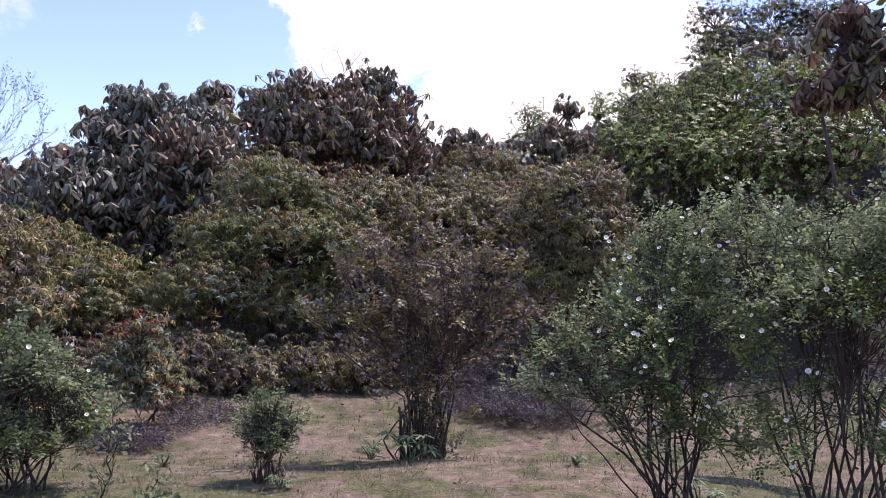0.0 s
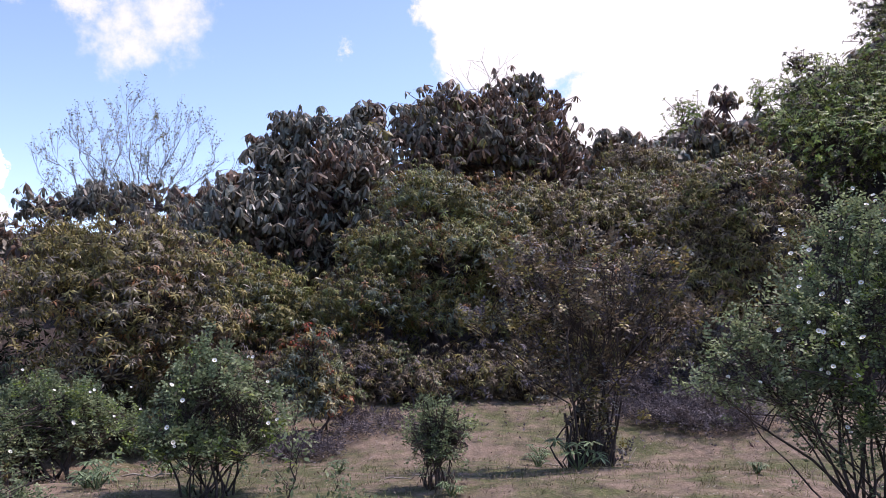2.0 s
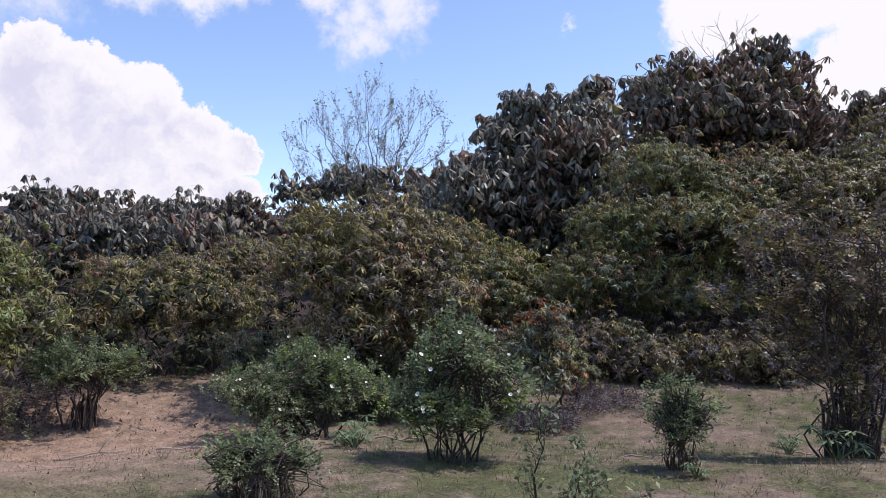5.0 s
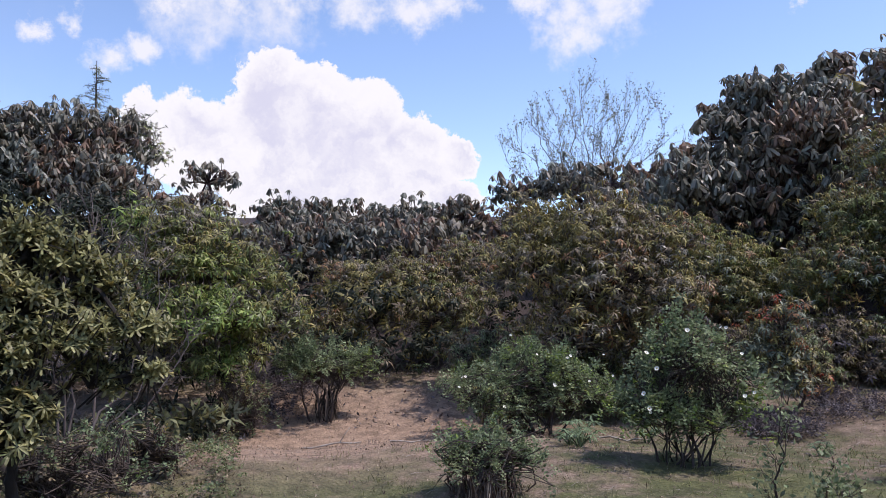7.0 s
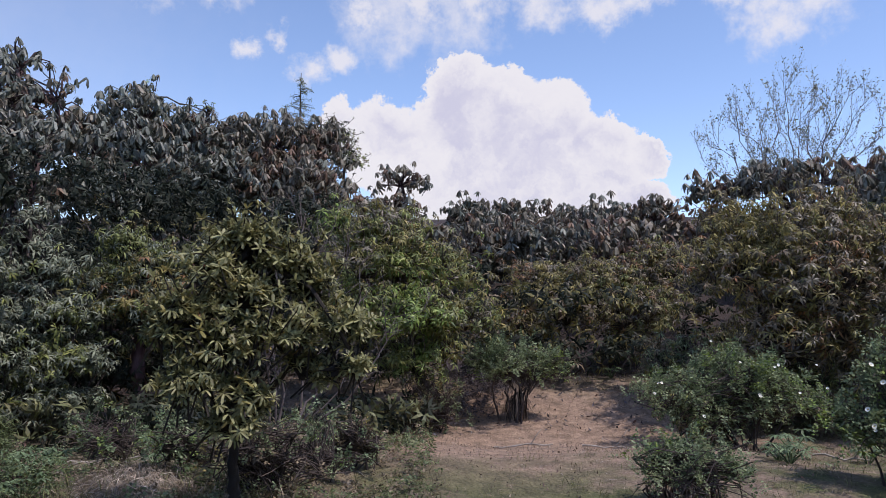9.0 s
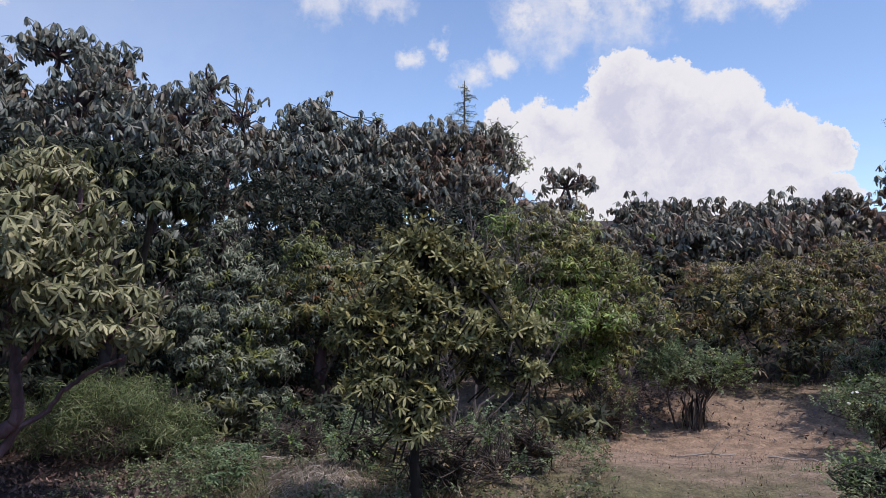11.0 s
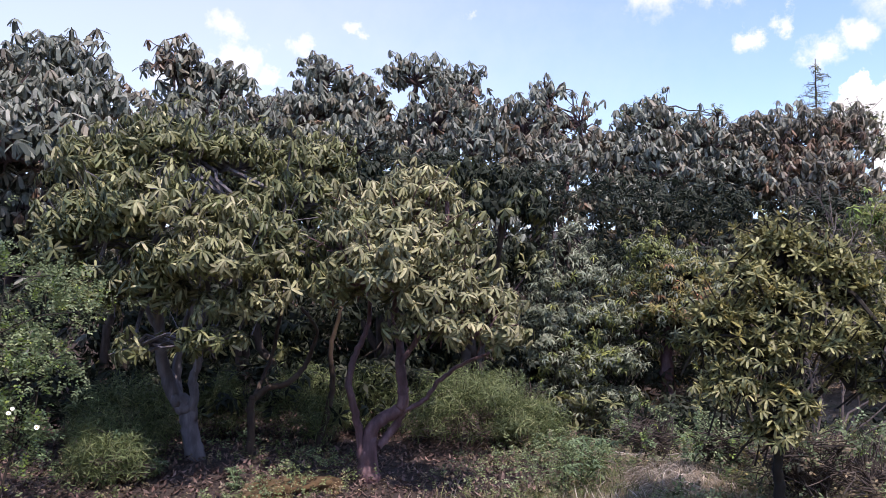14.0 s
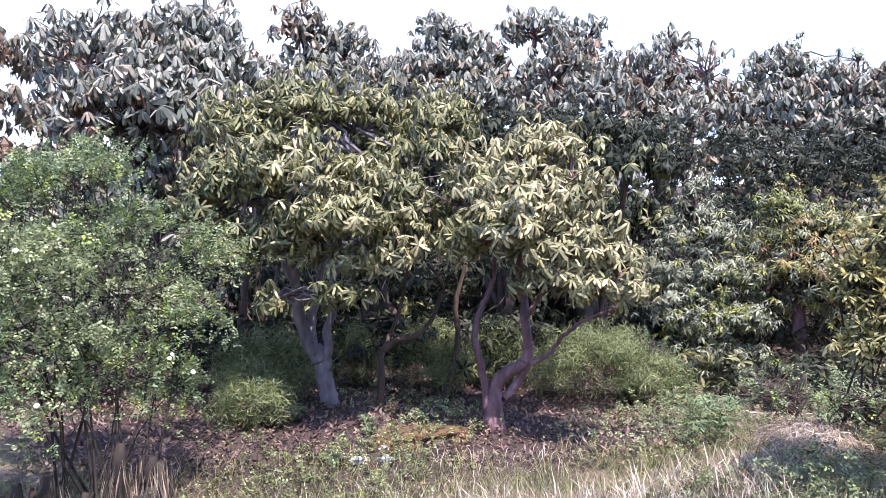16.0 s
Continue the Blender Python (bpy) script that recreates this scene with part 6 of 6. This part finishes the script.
def bare_tree(name, label, base, leaders, bark, leaf_mat, seed, leaf_size=0.06, leaf_share=1.0, depth=3, low=0.0, category="tree", spread=0.5, up=0.25, bend=0.14):
    """Several thin leaders from one foot; each leader is (end x, y, z, girth)."""
    rng = np.random.default_rng(seed)
    bx, by = base
    bz = float(height(bx, by))
    root = tagged(new(name), label, category)
    root.location = (bx, by, bz)
    tips = []
    for x, y, z, r in leaders:
        end = np.array((x - bx, y - by, z - bz))
        span = np.linalg.norm(end)
        path = bent_path((rng.normal() * 0.1, rng.normal() * 0.1, -0.1), end, rng, 9, 0.05)
        g = Geo()
        tube(g, path, np.linspace(r, r * 0.15, 9), 6)
        g.part("leader", [bark], root, shade=True)
        twigs = Geo()
        for k in range(2, 9):
            if path[k][2] < low:
                continue
            for _ in range(2):
                d = path[k] - path[k - 1]
                d = d / np.linalg.norm(d) + rng.normal(size=3) * (0.55, 0.55, 0.25)
                branching(twigs, tips, path[k] + (path[k - 1] - path[k]) * rng.random(), d / np.linalg.norm(d), span * rng.uniform(0.09, 0.17), r * 0.3, depth - 2, rng, spread, up, 0, bend)
        if twigs.n:
            tagged(twigs.part("branchwork", [bark], root), kind="stuff")
    if leaf_mat and tips:
        pts = np.array([t[0] for t in tips])
        pts = pts[rng.random(len(pts)) < leaf_share]
        g = Geo()
        tpl = leaf(leaf_size, leaf_size * 0.45, 0.5, 0.2, 0)
        scatter(g, tpl, pts + rng.normal(size=pts.shape) * 0.03, frames(rng.normal(size=pts.shape) + (0, 0, 0.4), rng), rng.uniform(0.6, 1.3, len(pts)), np.zeros(len(pts), int))
        tagged(g.part("foliage", [leaf_mat], root), kind="stuff")
    return root


fan = np.random.default_rng(40)
bare_tree("thin_tree", "nearly leafless tree with fine upright twigs", (-14.1, 22.8),
          [(-16.6 + 5.4 * u, 21.0 + 3.4 * u, 5.3 + 2.55 * math.sin(math.pi * u) ** 0.6 + fan.normal() * 0.35, 0.028) for u in np.linspace(0, 1, 16)],
          BARK_GREY, LEAF_PALE, 41, 0.07, 0.5, 4, 1.6, spread=0.42, up=0.45, bend=0.06)
bare_tree("distant_twiggy_tree", "bare twiggy treetop showing over the crowns", (-3.1, 24.64), [(-3.5, 24.6, 8.6, 0.04), (-3.1, 24.6, 8.8, 0.04), (-2.7, 24.7, 8.5, 0.04)], BARK_GREY, None, 42, depth=3, low=3.0)


def conifer(x, y, top, seed):
    """A thin spire: short drooping side twigs, feathered with needles, wider lower down."""
    rng = np.random.default_rng(seed)
    z = float(height(x, y))
    root = tagged(new("conifer"), "slender conifer with sparse feathery branches above the wood", "tree")
    root.location = (x, y, z)
    h = top - z
    g = Geo()
    tube(g, bent_path((0, 0, -0.1), (0, 0, h), rng, 8, 0.01), np.linspace(0.07, 0.012, 8), 6)
    g.part("trunk", [BARK_BROWN], root, shade=True)
    wood, needles = Geo(), Geo()
    for k in range(90):
        up = h * (0.35 + 0.63 * (k / 90))
        low = 1 - (up / h)
        reach = (0.15 + 1.9 * low ** 0.8) * rng.uniform(0.4, 1.0)
        a = rng.uniform(0, 2 * math.pi)
        end = np.array((math.cos(a) * reach, math.sin(a) * reach, up + 0.12 * reach - 0.05))
        path = bent_path((0, 0, up), end, rng, 5, 0.06, 0.05)
        tube(wood, path, np.linspace(0.012, 0.004, 5), 4)
        n = int(12 + 40 * reach)
        t = rng.random((n, 1))
        at = np.array((0, 0, up)) * (1 - t) + end * t
        scatter(needles, leaf(0.13, 0.012, 0.6, 0.1, 0), at, frames(rng.normal(size=(n, 3)), rng), rng.uniform(0.6, 1.2, n), np.zeros(n, int))
    tagged(wood.part("branchwork", [BARK_BROWN], root), kind="stuff")
    tagged(needles.part("foliage", [LEAF_GREEN], root), kind="stuff")


conifer(-23.69, 11.1, 8.6, 43)
bare_tree("leafless_shrub", "leafless shrub with crooked dark brown twigs", (-6.3, 2.75), [(-6.6, 3.2, 2.1, 0.013), (-6.45, 2.9, 2.35, 0.014), (-6.3, 2.6, 2.25, 0.013), (-6.2, 3.5, 1.95, 0.012), (-5.9, 2.3, 1.8, 0.010), (-6.0, 3.1, 2.05, 0.012), (-5.9, 3.9, 1.6, 0.010), (-6.0, 3.6, 1.35, 0.009), (-6.5, 3.3, 2.3, 0.012)], BARK_TWIG, None, 44, depth=3, low=0.5, category="shrub", spread=0.75, up=0.35, bend=0.3)
bare_tree("sapling", "thin sapling with few small leaves", (-1.40, 3.65), [(-1.43, 3.63, 1.08, 0.009), (-1.25, 3.70, 0.75, 0.007), (-1.12, 3.62, 0.70, 0.007), (-1.30, 3.6, 0.62, 0.006), (-1.0, 3.7, 0.6, 0.006), (-1.2, 3.75, 0.66, 0.006)], BARK_BROWN, LEAF_ROSE, 45, 0.035, 0.9, 3, 0.15)


# ---- small things on the ground ----
def palmate_plant(x, y, r):
    """A clump of stalks, each with a hand of pointed leaflets."""
    SEED[0] += 1
    rng = np.random.default_rng(SEED[0])
    z = float(height(x, y))
    root = tagged(new("palmate_plant"), "low plant with grey-green palmate leaves on turf", "plant", "palmate plants in the clearing")
    root.location = (x, y, z)
    n = 9
    for k in range(n):
        a = 2 * math.pi * k / n + rng.uniform(-0.3, 0.3)
        reach, h = r * rng.uniform(0.35, 0.8), r * rng.uniform(0.35, 0.95)
        tip = np.array((math.cos(a) * reach, math.sin(a) * reach, h))
        g = Geo()
        tube(g, bent_path((0, 0, -0.02), tip, rng, 4, 0.08, 0.1), np.linspace(0.006, 0.004, 4), 4)
        g.part("stalk", [LEAF_FERN], root)
        g = Geo()
        for q in range(9):
            v, f = leaf(r * rng.uniform(0.34, 0.5), r * 0.09, radians(45), 0.3)
            v = rot_yz(v, radians(rng.uniform(5, 30)), a + radians(-144 + 36 * q))
            g.add(v + tip, f)
        g.part("leaf", [LEAF_FERN], root)
    return root


def stick(a, b, r):
    SEED[0] += 1
    rng = np.random.default_rng(SEED[0])
    a, b = np.array(a), np.array(b)
    for q in (a, b):
        q[2] = float(height(q[0], q[1])) + r * 1.5 + 0.015
    root = tagged(new("stick"), "pale dry fallen stick lying on the grass", "stick", "fallen sticks")
    root.location = a
    g = Geo()
    path = bent_path((0, 0, 0), b - a, rng, 7, 0.05)
    tube(g, path, np.linspace(r, r * 0.55, 7) * rng.uniform(0.85, 1.15, 7), 7)
    g.part("shaft", [BARK_PALE], root, shade=True)
    g = Geo()
    tube(g, bent_path(path[4], path[4] + np.array((0.05, 0.04, 0.09)) * (1 + rng.random()), rng, 4, 0.1), np.linspace(r * 0.5, r * 0.25, 4), 5)
    g.part("twig", [BARK_PALE], root, shade=True)
    return root


def lump(geo, r, flat, rng, rough=0.25, sub=3):
    bm = bmesh.new()
    bmesh.ops.create_icosphere(bm, subdivisions=sub, radius=1.0)
    off = Vector(rng.uniform(-50, 50, 3))
    v = np.array([tuple(q.co * (1 + rough * noise.noise(q.co * 1.3 + off) + 0.5 * rough * noise.noise(q.co * 3.1 + off))) for q in bm.verts])
    f = np.array([[q.index for q in face.verts] for face in bm.faces])
    bm.free()
    geo.add(v * np.array((r, r, r * flat)), f)


ROCK = bark_material("pale lichen-covered limestone", [(0.15, 0.145, 0.14), (0.38, 0.37, 0.37), (0.62, 0.61, 0.61)], 14.0, 0.9, 0.8)
MOSS = bark_material("orange-brown moss and soil", [(0.040, 0.023, 0.012), (0.105, 0.062, 0.028), (0.170, 0.115, 0.055)], 10.0, 1.0, 1.0)


def pale_rock(x, y, r):
    SEED[0] += 1
    rng = np.random.default_rng(SEED[0])
    g = Geo()
    lump(g, r * 0.75, 0.7, rng, 0.8)
    ob = tagged(g.part("rock", [ROCK]), "pale limestone rock half sunk in leaf litter", "rock", "pale rocks on the bank")
    ob.location = (x, y, float(height(x, y)) + r * 0.3)
    return ob


g = Geo()
lump(g, 0.36, 0.26, np.random.default_rng(61), 0.5, 4)
bank = tagged(g.part("moss_bank", [MOSS], shade=True), "mossy orange-brown bank of soil beside the rocks", "bank")
bank.location = (-6.0, -1.25, float(height(-6.0, -1.25)) - 0.06)


def heap(name, label, x, y, r, tall, count, mats, seed, length):
    """A heap of loose straw over a low dome."""
    rng = np.random.default_rng(seed)
    z = float(height(x, y))
    u = rng.normal(size=(count, 3))
    u[:, 2] = np.abs(u[:, 2])
    u /= np.linalg.norm(u, axis=1, keepdims=True)
    p = u * (r, r, tall) * rng.uniform(0.8, 1.02, count)[:, None] + (x, y, z)
    g = Geo()
    tpl = leaf(length, 0.005, 0.6, 0.1, 0)
    side = np.stack([u[:, 0] + rng.normal(size=count) * 0.8, u[:, 1] + rng.normal(size=count) * 0.8, -0.3 + rng.normal(size=count) * 0.25], 1)
    xx = side / np.linalg.norm(side, axis=1, keepdims=True)
    yy = np.cross(u + rng.normal(size=u.shape) * 0.2, xx)
    yy /= np.linalg.norm(yy, axis=1, keepdims=True)
    scatter(g, tpl, p, np.stack([xx, yy, np.cross(xx, yy)], 2), rng.uniform(0.6, 1.2, count), rng.integers(0, len(mats), count))
    return tagged(g.part(name, mats), label, "grass", kind="stuff")


heap("straw_heap", "flattened heap of grey dry grass", -5.25, 1.3, 0.34, 0.13, 3200, [LEAF_DRY, LEAF_STRAW], 62, 0.10)


BARK_STOOL = bark_material("reddish brown dead stems", [(0.05, 0.028, 0.02), (0.12, 0.068, 0.048), (0.22, 0.14, 0.10)], 16.0)


def old_stump(x, y, r, h, seed, label, bark=None, count=15, strands=260, girth=0.2):
    """A stool of many old stems, some cut short, hung with dry strands."""
    rng = np.random.default_rng(seed)
    z = float(height(x, y))
    root = tagged(new("old_stump"), label, "stump", "old stumps")
    root.location = (x, y, z)
    for k in range(count):
        a, d = k * 2.4 + rng.uniform(-0.2, 0.2), r * math.sqrt((k + 0.5) / count)
        g = Geo()
        foot = np.array((math.cos(a) * d, math.sin(a) * d, -0.08))
        tip = foot * rng.uniform(0.9, 1.5) + (rng.normal() * 0.03, rng.normal() * 0.03, h * rng.uniform(0.45, 1.1))
        tube(g, bent_path(foot, tip, rng, 6, 0.07), np.linspace(r * girth, r * girth * 0.5, 6) * rng.uniform(0.75, 1.25, 6), 7)
        g.part("stem_stub", [bark or BARK_DARK], root, shade=True)
    g = Geo()
    n = strands
    a = rng.uniform(0, 2 * math.pi, n)
    p = np.stack([np.cos(a) * r * 1.15, np.sin(a) * r * 1.15, rng.uniform(0.1, 0.75, n) * h], 1)
    xx = np.stack([np.cos(a) * 0.25, np.sin(a) * 0.25, -np.ones(n)], 1) + rng.normal(size=(n, 3)) * 0.2
    xx /= np.linalg.norm(xx, axis=1, keepdims=True)
    yy = np.cross(np.stack([np.cos(a), np.sin(a), 0 * a], 1), xx)
    yy /= np.linalg.norm(yy, axis=1, keepdims=True)
    scatter(g, leaf(0.22, 0.007, 0.3, 0.1, 0), p, np.stack([xx, yy, np.cross(xx, yy)], 2), rng.uniform(0.6, 1.4, n), rng.integers(0, 2, n))
    tagged(g.part("strandwork", [LEAF_DRY, BARK_BROWN], root), kind="stuff")
    return root


old_stump(-4.33, -2.62, 0.16, 0.58, 71, "dark old stump hung with dry grass under the rose", None, 9, 420, 0.3)
old_stump(-4.01, -3.06, 0.17, 0.46, 72, "dark old stump hung with dry grass under the rose", None, 9, 420, 0.3)
old_stump(-6.89, 5.66, 0.09, 0.45, 73, "dark split stump in the dry turf")
old_stump(-3.15, 3.69, 0.16, 0.25, 74, "reddish brown stump below a tuft of green shoots", BARK_STOOL, 34, 200, 0.07)
old_stump(-0.15, 6.9, 0.17, 0.62, 76, "dark stool of old stems at the foot of a shrub", BARK_BROWN, 18, 40, 0.12)
old_stump(-1.2, 5.76, 0.09, 0.2, 75, "brown twiggy stump below a small shrub", BARK_STOOL, 20, 60, 0.09)

# pink blossom on the leafless shrub
blossom = tagged(new("rhododendron_blossom"), "single pink rhododendron blossom on a bare twig", "flower")
blossom.location = (-4.56, 1.41, 1.65)
for k in range(6):
    g = Geo()
    for q in range(5):
        v, f = leaf(0.026, 0.022, -0.5, 0.1)
        g.add(rot_yz(v, radians(35), 2 * math.pi * q / 5), f)
    ob = g.part("floret", [PINK], blossom)
    a = k * math.pi / 3
    ob.matrix_basis = pose(0.03 * math.cos(a), 0.03 * math.sin(a), 0.01 * (k % 2), 40 * math.sin(a) * -1, 40 * math.cos(a), 0)
g = Geo()
tube(g, bent_path((0, 0, -0.02), (-0.5, 0.5, -0.55), np.random.default_rng(3), 6, 0.08), np.linspace(0.006, 0.012, 6), 5)
g.part("twig", [BARK_BROWN], blossom)


def litter(name, label, count, area, mats, seed, size=1.0):
    rng = np.random.default_rng(seed)
    az, r = np.radians(rng.uniform(area[0], area[1], count)), np.sqrt(rng.uniform(area[2] ** 2, area[3] ** 2, count))
    x, y = -np.sin(az) * r, np.cos(az) * r
    p = np.stack([x, y, height(x, y) + 0.008 + 0.012 * rng.random(count)], 1)
    g = Geo()
    axis = rng.normal(size=(count, 3)) * 0.35 + (0, 0, 1)
    scatter(g, leaf(0.06, 0.022, -0.7, 0.5, 0), p, frames(axis, rng), rng.uniform(0.5, 1.2, count) * size, rng.integers(0, len(mats), count))
    return tagged(g.part(name, mats), label, "leaf litter", kind="stuff")


def herbs(name, label, count, area, mats, seed):
    """Low fine-leaved cover, in patches."""
    rng = np.random.default_rng(seed)
    az, r = np.radians(rng.uniform(area[0], area[1], count)), np.sqrt(rng.uniform(area[2] ** 2, area[3] ** 2, count))
    x, y = -np.sin(az) * r, np.cos(az) * r
    patch = np.array([noise.noise(Vector((a * 1.1, b * 1.1, 9.0))) for a, b in zip(x, y)])
    keep = patch + rng.normal(size=count) * 0.15 > -0.05
    x, y, patch = x[keep], y[keep], patch[keep]
    n = len(x)
    p = np.stack([x, y, height(x, y) + rng.random(n) * 0.16 * (0.5 + np.clip(patch * 2, 0, 1))], 1)
    out = rng.normal(size=(n, 3)) * (1, 1, 0.3) + (0, 0, 0.25)
    out /= np.linalg.norm(out, axis=1, keepdims=True)
    side = np.cross(np.array((0, 0, 1.0)) + rng.normal(size=out.shape) * 0.3, out)
    side /= np.linalg.norm(side, axis=1, keepdims=True)
    g = Geo()
    which = rng.integers(0, 8, n)
    mat = np.clip(((patch + 0.4) * 2.2 + rng.normal(size=n) * 0.5).astype(int), 0, len(mats) - 1)
    for k, tpl in enumerate(TEMPLATES["small"]):
        s = which == k
        scatter(g, tpl, p[s], np.stack([out, side, np.cross(out, side)], 2)[s], rng.uniform(0.5, 0.95, n)[s], mat[s])
    return tagged(g.part(name, mats), label, "plants", kind="stuff")


herbs("herb_cover", "low grey-green herb cover between the shrubs", 6000, (57, 86, 3.8, 7.6), [LEAF_PURPLE, LEAF_BAMBOO, LEAF_ROSE], 83)
LITTER_RED = leaf_material("fallen red-brown leaf", [(0.06, 0.036, 0.03), (0.13, 0.075, 0.062), (0.25, 0.165, 0.14)], 0.6, 0.05)
litter("leaf_litter", "fallen red-brown leaves under the trees", 17000, (82, 128, 5.6, 9.5), [LITTER_RED], 81)
herbs("herb_cover", "low grey-green herb cover under the trees", 3000, (86, 122, 4.6, 7.0), [LEAF_PURPLE, LEAF_BAMBOO, LEAF_ROSE], 84)
litter("leaf_litter", "scattered fallen leaves at the edge of the wood", 7000, (-32, 84, 8.5, 13.5), [LITTER_RED, LEAF_HEATH], 82)

litter("leaf_litter", "fallen brown leaves scattered over the turf", 4500, (-32, 84, 4.0, 9.0), [LITTER_RED, LEAF_DRY], 85, 0.5)

palmate_plant(-0.23, 6.4, 0.243)
palmate_plant(-0.62, 7.47, 0.13)
palmate_plant(0.98, 5.92, 0.083)
palmate_plant(1.56, 4.96, 0.18)
palmate_plant(-3.82, 5.79, 0.215)
palmate_plant(-3.42, 6.14, 0.145)
palmate_plant(-3.63, 5.32, 0.133)
palmate_plant(-2.75, 5.13, 0.08)
palmate_plant(-2.2, 6.64, 0.121)
palmate_plant(-1.04, 5.48, 0.116)
palmate_plant(-0.63, 7.94, 0.138)
palmate_plant(-7.01, 4.15, 0.138)
palmate_plant(-5.97, 1.62, 0.116)
palmate_plant(-3.47, 5.2, 0.172)
palmate_plant(-6.89, 1.9, 0.189)
palmate_plant(-6.5, 1.02, 0.205)
palmate_plant(-6.96, 0.73, 0.169)
palmate_plant(-5.87, -1.63, 0.083)
palmate_plant(-5.32, -1.76, 0.095)
palmate_plant(-6.0, -1.68, 0.094)
palmate_plant(-6.24, 0.92, 0.199)
palmate_plant(-5.96, -2.23, 0.131)
palmate_plant(-5.55, 0.74, 0.168)
palmate_plant(-6.53, 0.95, 0.177)
palmate_plant(-7.35, 7.59, 0.145)
palmate_plant(-3.35, 4.54, 0.07)
stick((-6.08, 4.69, 0.08), (-5.73, 5.09, 0.06), 0.0102)
stick((-5.34, 5.07, 0.03), (-5.05, 5.35, 0.09), 0.0082)
stick((-1.63, 5.98, 0.37), (-1.36, 6.05, 0.3), 0.0056)
stick((-0.57, 7.58, 0.49), (-0.34, 7.59, 0.53), 0.0068)
stick((0.06, 7.3, 0.54), (0.22, 7.3, 0.27), 0.0098)
stick((-3.75, 5.95, 0.23), (-3.38, 6.16, 0.24), 0.0094)
stick((-6.67, 1.17, 0.19), (-6.6, 1.49, 0.21), 0.0092)
stick((-6.39, 1.5, 0.3), (-6.32, 1.72, 0.1), 0.0074)
stick((-5.06, 1.04, 0.16), (-4.96, 1.39, 0.29), 0.0058)
stick((-6.82, 3.97, 0.18), (-6.67, 4.22, 0.03), 0.007)
stick((-6.55, 3.64, 0.14), (-6.37, 3.94, 0.19), 0.005)
stick((-6.49, 1.17, 0.21), (-6.43, 1.42, 0.24), 0.0101)
stick((-6.22, 1.46, 0.42), (-6.16, 1.66, 0.21), 0.007)
pale_rock(-5.59, -1.46, 0.044)
pale_rock(-5.4, -1.4, 0.061)
pale_rock(-5.35, -1.6, 0.058)
pale_rock(-5.76, -1.39, 0.033)
pale_rock(-5.44, -1.46, 0.027)
pale_rock(-5.42, -1.54, 0.023)
pale_rock(-5.36, -1.62, 0.034)
pale_rock(-6.58, 2.84, 0.034)
